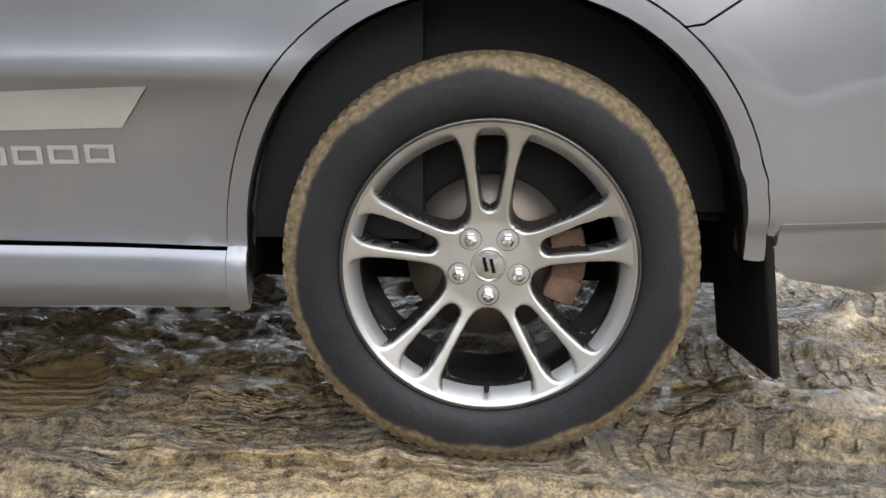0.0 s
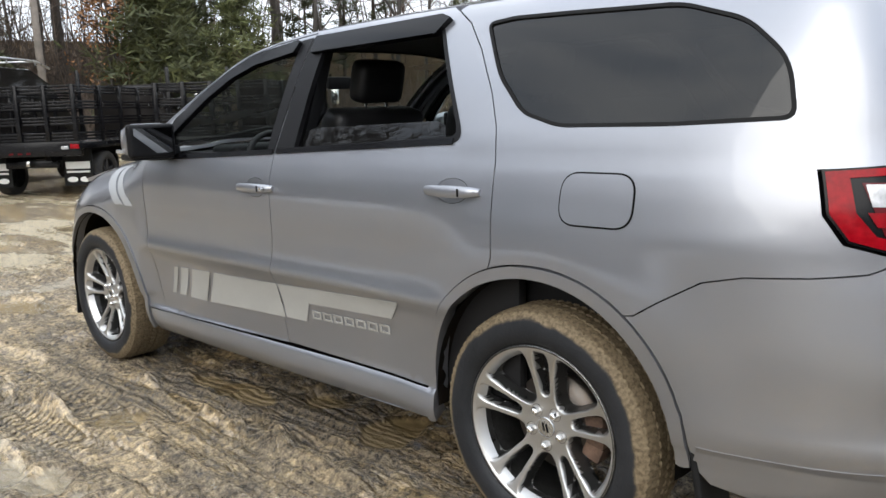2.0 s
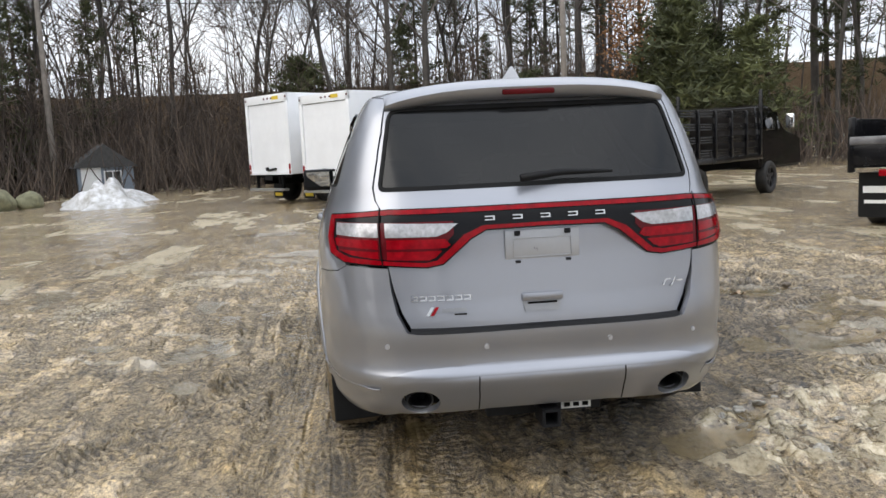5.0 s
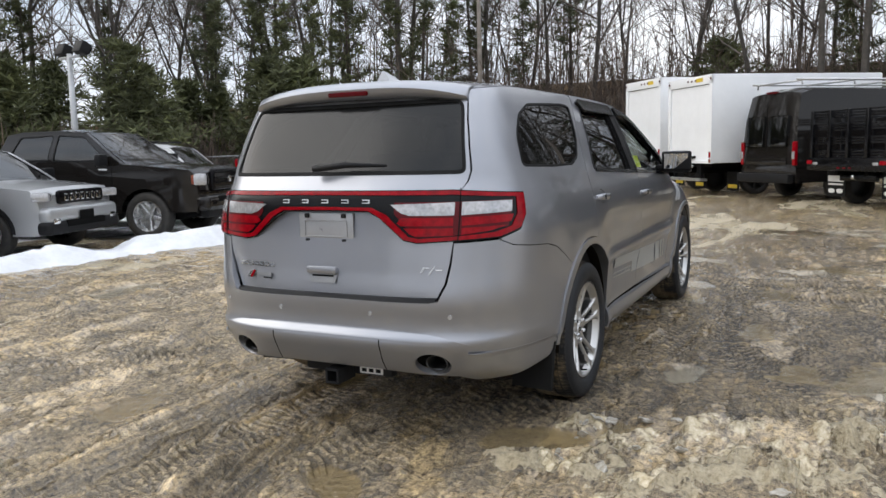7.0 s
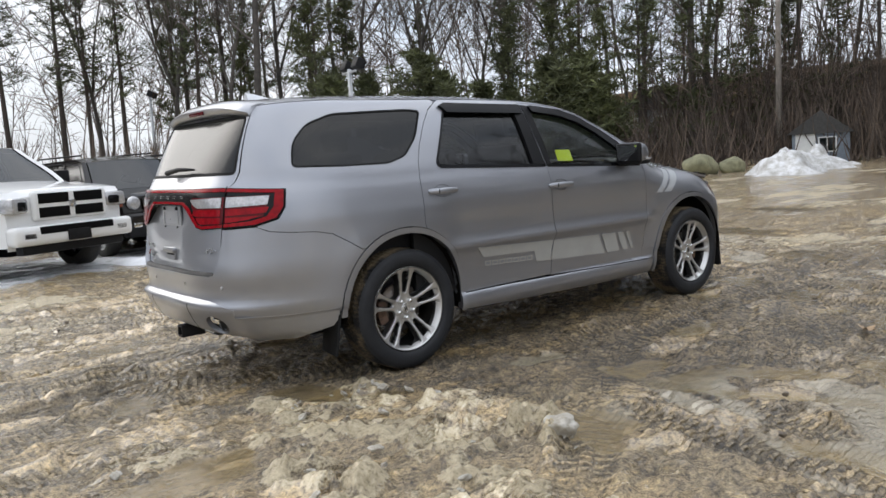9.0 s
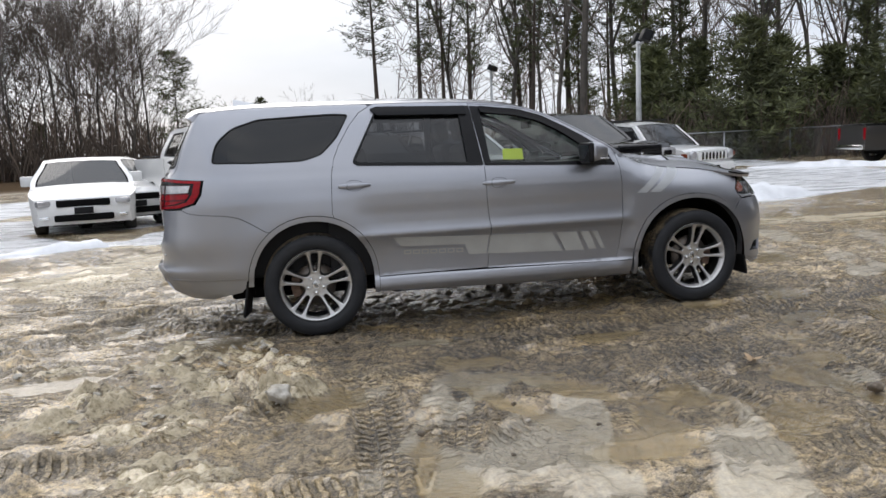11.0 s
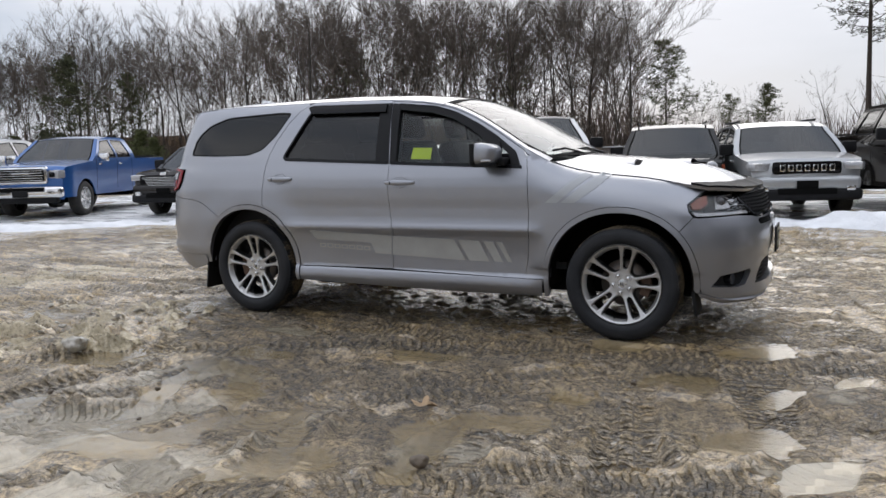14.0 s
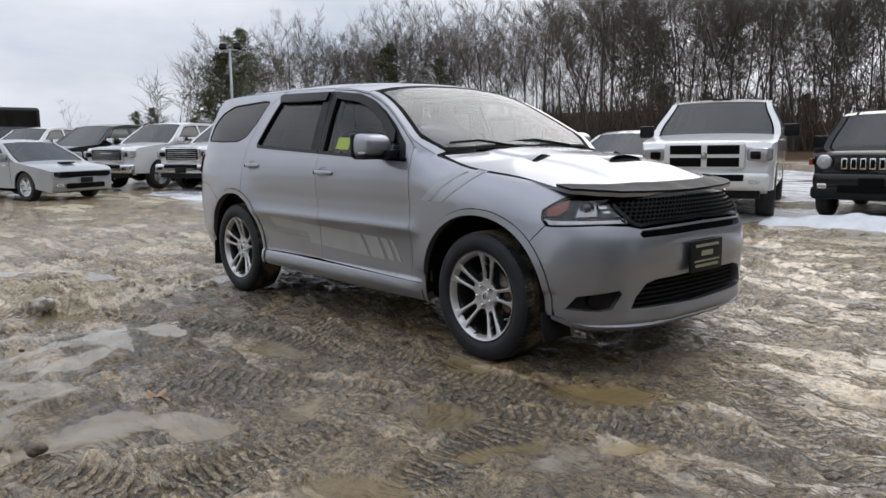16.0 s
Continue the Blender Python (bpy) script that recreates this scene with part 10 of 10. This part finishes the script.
for i in range(16):
    stand(THIN, rt.uniform(84, 101), rt.uniform(110, 150), (0.4, 0.75))
# woods that close the south and west, seen in the paint and the panes
for i in range(10):
    stand(BARES, rt.uniform(205, 300), rt.uniform(45, 70), (0.8, 1.1))
for i in range(6):
    stand(PINES, rt.uniform(215, 300), rt.uniform(45, 60), (0.7, 1.0))
be = stand([tree(leafy_tree(61, 8.5), "small beech tree keeping its orange-brown dead leaves", "tree")], -22.0, 33.5, (1, 1), 1)

# brush under the trees, one belt
br = Soup()
for i in range(4000):
    az = rt.uniform(-64, 160)
    lo = 31 if az < 82 else (60 if az < 128 else 84 + 1.5 * max(0, az - 135))
    if 84 < az < 100:
        lo = 105
    r = lo + abs(rt.gauss(0, 7))
    x, y = r * math.cos(radians(az)), r * math.sin(radians(az))
    p = Vector((x, y, ground_z(x, y) - 0.1))
    for k in range(3):
        d = Vector((rt.uniform(-.5, .5), rt.uniform(-.5, .5), 1))
        sz = 1.0 if az < 82 else 1.7
        L = limb(rt, p, d, rt.uniform(1.0, 3.6) * sz, 3, 0.2)
        br.tube(L, [0.034 * sz, 0.026 * sz, 0.018 * sz, 0.008 * sz], 3)
for i in range(2600):
    # taller saplings thicken two stretches of it
    az = rt.uniform(-26, 34) if i % 5 < 3 else rt.uniform(101, 150)
    r = (35 if az < 82 else (61 if az < 128 else 84 + 1.5 * max(0, az - 135))) + abs(rt.gauss(0, 9))
    x, y = r * math.cos(radians(az)), r * math.sin(radians(az))
    p = Vector((x, y, ground_z(x, y) - 0.1))
    L = limb(rt, p, Vector((rt.uniform(-.3, .3), rt.uniform(-.3, .3), 1)), rt.uniform(3.5, 8.5), 4, 0.14)
    br.tube(L, [0.045, 0.035, 0.025, 0.016, 0.006], 3)
    for k in range(5):
        q = L[rt.choice((1, 2, 3))]
        T = limb(rt, q, Vector((rt.uniform(-1, 1), rt.uniform(-1, 1), rt.uniform(0.1, 1.0))), rt.uniform(0.9, 2.6), 2, 0.25)
        br.tube(T, [0.022, 0.015, 0.005], 3)
brush = new("brush", br.mesh("brush", BRUSH))
tagged(brush, "tangle of brown leafless brush under the trees", "brush", kind="stuff")
# far woods filling the gaps between the trunks
fw = Soup()
for i in range(480):
    az = rt.uniform(-66, 160)
    r = rt.uniform(56, 105) if az < 84 else (rt.uniform(72, 120) if az < 128 else rt.uniform(105, 170))
    if 83 < az < 101:
        continue
    x, y = r * math.cos(radians(az)), r * math.sin(radians(az))
    h = rt.uniform(10, 17) if az < 128 else rt.uniform(9, 14)
    tk = limb(rt, Vector((x, y, ground_z(x, y) - 0.3)), Vector((rt.uniform(-.08, .08), rt.uniform(-.08, .08), 1)), h, 4, 0.12)
    fw.tube(tk, [0.085, 0.07, 0.05, 0.03, 0.012], 3)
    for k in range(16):
        u = rt.uniform(0.35, 0.98)
        q = tk[min(3, int(u * 4))].lerp(tk[min(4, int(u * 4) + 1)], u * 4 - int(u * 4))
        L = limb(rt, q, Vector((rt.uniform(-1, 1), rt.uniform(-1, 1), rt.uniform(0.2, 1.0))), h * rt.uniform(0.18, 0.38), 3, 0.3)
        fw.tube(L, [0.042, 0.034, 0.024, 0.01], 3)
        for m_ in range(2):
            q2 = L[rt.choice((1, 2))]
            T = limb(rt, q2, (L[-1] - L[0]).normalized() + Vector((rt.uniform(-1, 1), rt.uniform(-1, 1), rt.uniform(-0.3, 0.9))), h * rt.uniform(0.08, 0.2), 2, 0.3)
            fw.tube(T, [0.024, 0.018, 0.008], 3)
tagged(new("far_woods", fw.mesh("far_woods", BRUSH)), "far grey-brown leafless woods", "woods", kind="stuff")

# poles, wires, fence
GALV = mat("galvanised_steel", (0.42, 0.43, 0.44), 0.5, 0.7, var=0.15)
POLE = mat("weathered_pole", (0.24, 0.21, 0.18), 0.9, var=0.25, scale=3, bump=0.01)


def light_pole(x, y, h):
    p = thing("light_pole", "tall steel light pole with floodlights on top", "lamp post", "light poles", m=pose(x, y, ground_z(x, y), 0, 0, rt.uniform(0, 360)))
    tube("pole", [(0, 0, -0.3), (0, 0, h * 0.5), (0, 0, h)], [0.11, 0.09, 0.065], GALV, p)
    tube("crossbar", [(-0.5, 0, h - 0.1), (0.5, 0, h - 0.1)], 0.04, GALV, p)
    for s_ in (-0.45, 0.45):
        fl_ = part("floodlight", smooth(box_bm(s_, 0.12, h + 0.12, 0.42, 0.30, 0.34, 0.05, rot=(-25, 0, 0)), 40), PLASTIC, p)
        part("lens", box_bm(s_, 0.28, h + 0.06, 0.34, 0.02, 0.26, rot=(-25, 0, 0)), GLOSSBLACK, fl_)
    return p


light_pole(9.6, 17.0, 4.3)
light_pole(11.0, 40.0, 5.2)
light_pole(-41.0, 18.6, 7.0)


def utility_pole(x, y, h):
    p = thing("utility_pole", "weathered wooden utility pole", "pole", "utility poles", m=pose(x, y, ground_z(x, y)))
    tube("pole", [(0, 0, -0.3), (0, 0, h * 0.5), (0, 0, h)], [0.15, 0.13, 0.10], POLE, p)
    part("cross_arm", smooth(box_bm(0, 0, h - 0.6, 0.12, 2.2, 0.12, 0.02), 40), POLE, p)
    return p


ups = [(27.0, -8.2, 9.5), (31.0, 14.0, 9.5), (17.0, -27.0, 9.5)]
for u in ups:
    utility_pole(*u)
for a, b in ((ups[2], ups[0]), (ups[0], ups[1])):
    for dz, dy in ((0.3, -0.9), (0.3, 0.9), (1.6, 0.0)):
        pts = []
        for i in range(13):
            t = i / 12
            p = Vector(a).lerp(Vector(b), t)
            pts.append((p.x, p.y + dy, a[2] + 1.0 - dz - 0.9 * (1 - (2 * t - 1) ** 2)))
        w = tube("overhead_wire", pts, 0.012, PLASTIC, None, seg=4)
        tagged(w, "black overhead utility wire sagging between wooden poles", "wire", "overhead wires")


def fence_panel(x0, y0, x1, y1, h=1.25):
    f_ = thing("chain_link_fence", "grey chain-link fence at the edge of the lot", "fence", "fence runs")
    n = max(2, int(math.hypot(x1 - x0, y1 - y0) / 2.6))
    for i in range(n + 1):
        t = i / n
        x, y = x0 + (x1 - x0) * t, y0 + (y1 - y0) * t
        z = ground_z(x, y)
        tube("fence_post", [(x, y, z - 0.2), (x, y, z + h)], 0.035, GALV, f_)
    z0_, z1_ = ground_z(x0, y0), ground_z(x1, y1)
    tube("top_rail", [(x0, y0, z0_ + h), (x1, y1, z1_ + h)], 0.028, GALV, f_)
    s_ = Soup()
    L = math.hypot(x1 - x0, y1 - y0)
    dx, dy = (x1 - x0) / L, (y1 - y0) / L
    m_ = int(L / 0.11)
    for i in range(-12, m_ + 1):
        for sg in (1, -1):
            a0, a1 = i * 0.11, i * 0.11 + h
            b0, b1 = (0, h) if sg > 0 else (h, 0)
            c0, c1 = max(0, a0), min(L, a1)
            if c1 <= c0:
                continue
            za, zb = b0 + (b1 - b0) * (c0 - a0) / h, b0 + (b1 - b0) * (c1 - a0) / h
            s_.tube([Vector((x0 + dx * c0, y0 + dy * c0, za + z0_)), Vector((x0 + dx * c1, y0 + dy * c1, zb + z0_))], [0.004, 0.004], 3)
    o = new("chain_mesh", s_.mesh("chain_mesh", GALV))
    o.parent = f_
    tagged(o, kind="stuff")


fence_panel(9.5, 27.5, 20.0, 24.0)
fence_panel(20.0, 24.0, 27.0, 19.0)
fence_panel(-9, 31.5, 9.5, 27.5)

# the grey house behind the snow pile
SIDING = mat("blue_grey_siding", (0.22, 0.255, 0.30), 0.7, var=0.12)
ROOFM = mat("dark_shingles", (0.06, 0.058, 0.055), 0.9, var=0.3, scale=6)


def house(x, y, heading, W, D, H, siding, label):
    z = ground_z(x, y)
    hs = thing("house", label, "house", m=pose(x, y, z, 0, 0, heading))
    part("wall", box_bm(D / 2, 0, H / 2, D, W, H), siding, hs)
    for i in range(int(H / 0.2)):
        part("siding_board", box_bm(-0.012, 0, 0.1 + 0.2 * i, 0.03, W, 0.02), siding, hs)
    rf = bmesh.new()
    a = [rf.verts.new(p) for p in ((-0.3, -W / 2 - 0.3, H), (-0.3, 0, H + 1.5), (-0.3, W / 2 + 0.3, H))]
    b = [rf.verts.new(p) for p in ((D + 0.3, -W / 2 - 0.3, H), (D + 0.3, 0, H + 1.5), (D + 0.3, W / 2 + 0.3, H))]
    rf.faces.new(a)
    rf.faces.new(b[::-1])
    for i in range(3):
        rf.faces.new((a[i], b[i], b[(i + 1) % 3], a[(i + 1) % 3]))
    bmesh.ops.recalc_face_normals(rf, faces=rf.faces)
    part("roof", rf, ROOFM, hs)
    wn_ = part("window", box_bm(-0.04, -0.4, H * 0.62, 0.05, 1.1, 1.0), WHITEP, hs)
    for s_ in (-0.25, 0.25):
        part("pane", box_bm(-0.07, -0.4 + s_, H * 0.62, 0.02, 0.42, 0.84), VGLASS, wn_)
    dr = part("door", box_bm(-0.05, W / 2 - 0.8, 1.05, 0.08, 1.0, 2.1), WHITEP, hs)
    part("door_frame", box_bm(-0.03, W / 2 - 0.8, 1.1, 0.06, 1.2, 2.2), WHITEP, hs)
    return hs


hs_ = house(29.6, 11.4, 24, 3.4, 4.0, 1.9, SIDING, "small blue-grey house with white trim among the trees")
hs_.scale = (0.66, 0.66, 0.66)
house(40.0, 27.4, 30, 4.6, 5.0, 2.4, mat("pale_grey_siding", (0.33, 0.34, 0.34), 0.7, var=0.12), "pale grey house half hidden by tree trunks")
# mossy boulders by the far pickup
STONE = mat("mossy_stone", (0.26, 0.25, 0.15), 0.85, var=0.35, scale=2, bump=0.02, bscale=9)
for i, (x, y, s_) in enumerate(((24.0, 13.6, 0.6), (25.2, 12.9, 0.45))):
    bm = bmesh.new()
    bmesh.ops.create_icosphere(bm, subdivisions=3, radius=1)
    for v in bm.verts:
        v.co *= 1 + 0.22 * noise.noise(v.co * 1.3 + Vector((i * 7, 0, 0)))
        v.co = Vector((v.co.x * 1.5, v.co.y, v.co.z * 0.85)) * s_
    o = tagged(part("boulder", smooth(bm, 80), STONE), "large mossy yellow-grey boulder on the lot's edge", "boulder", "boulders")
    o.matrix_world = pose(x, y, s_ * 0.5)
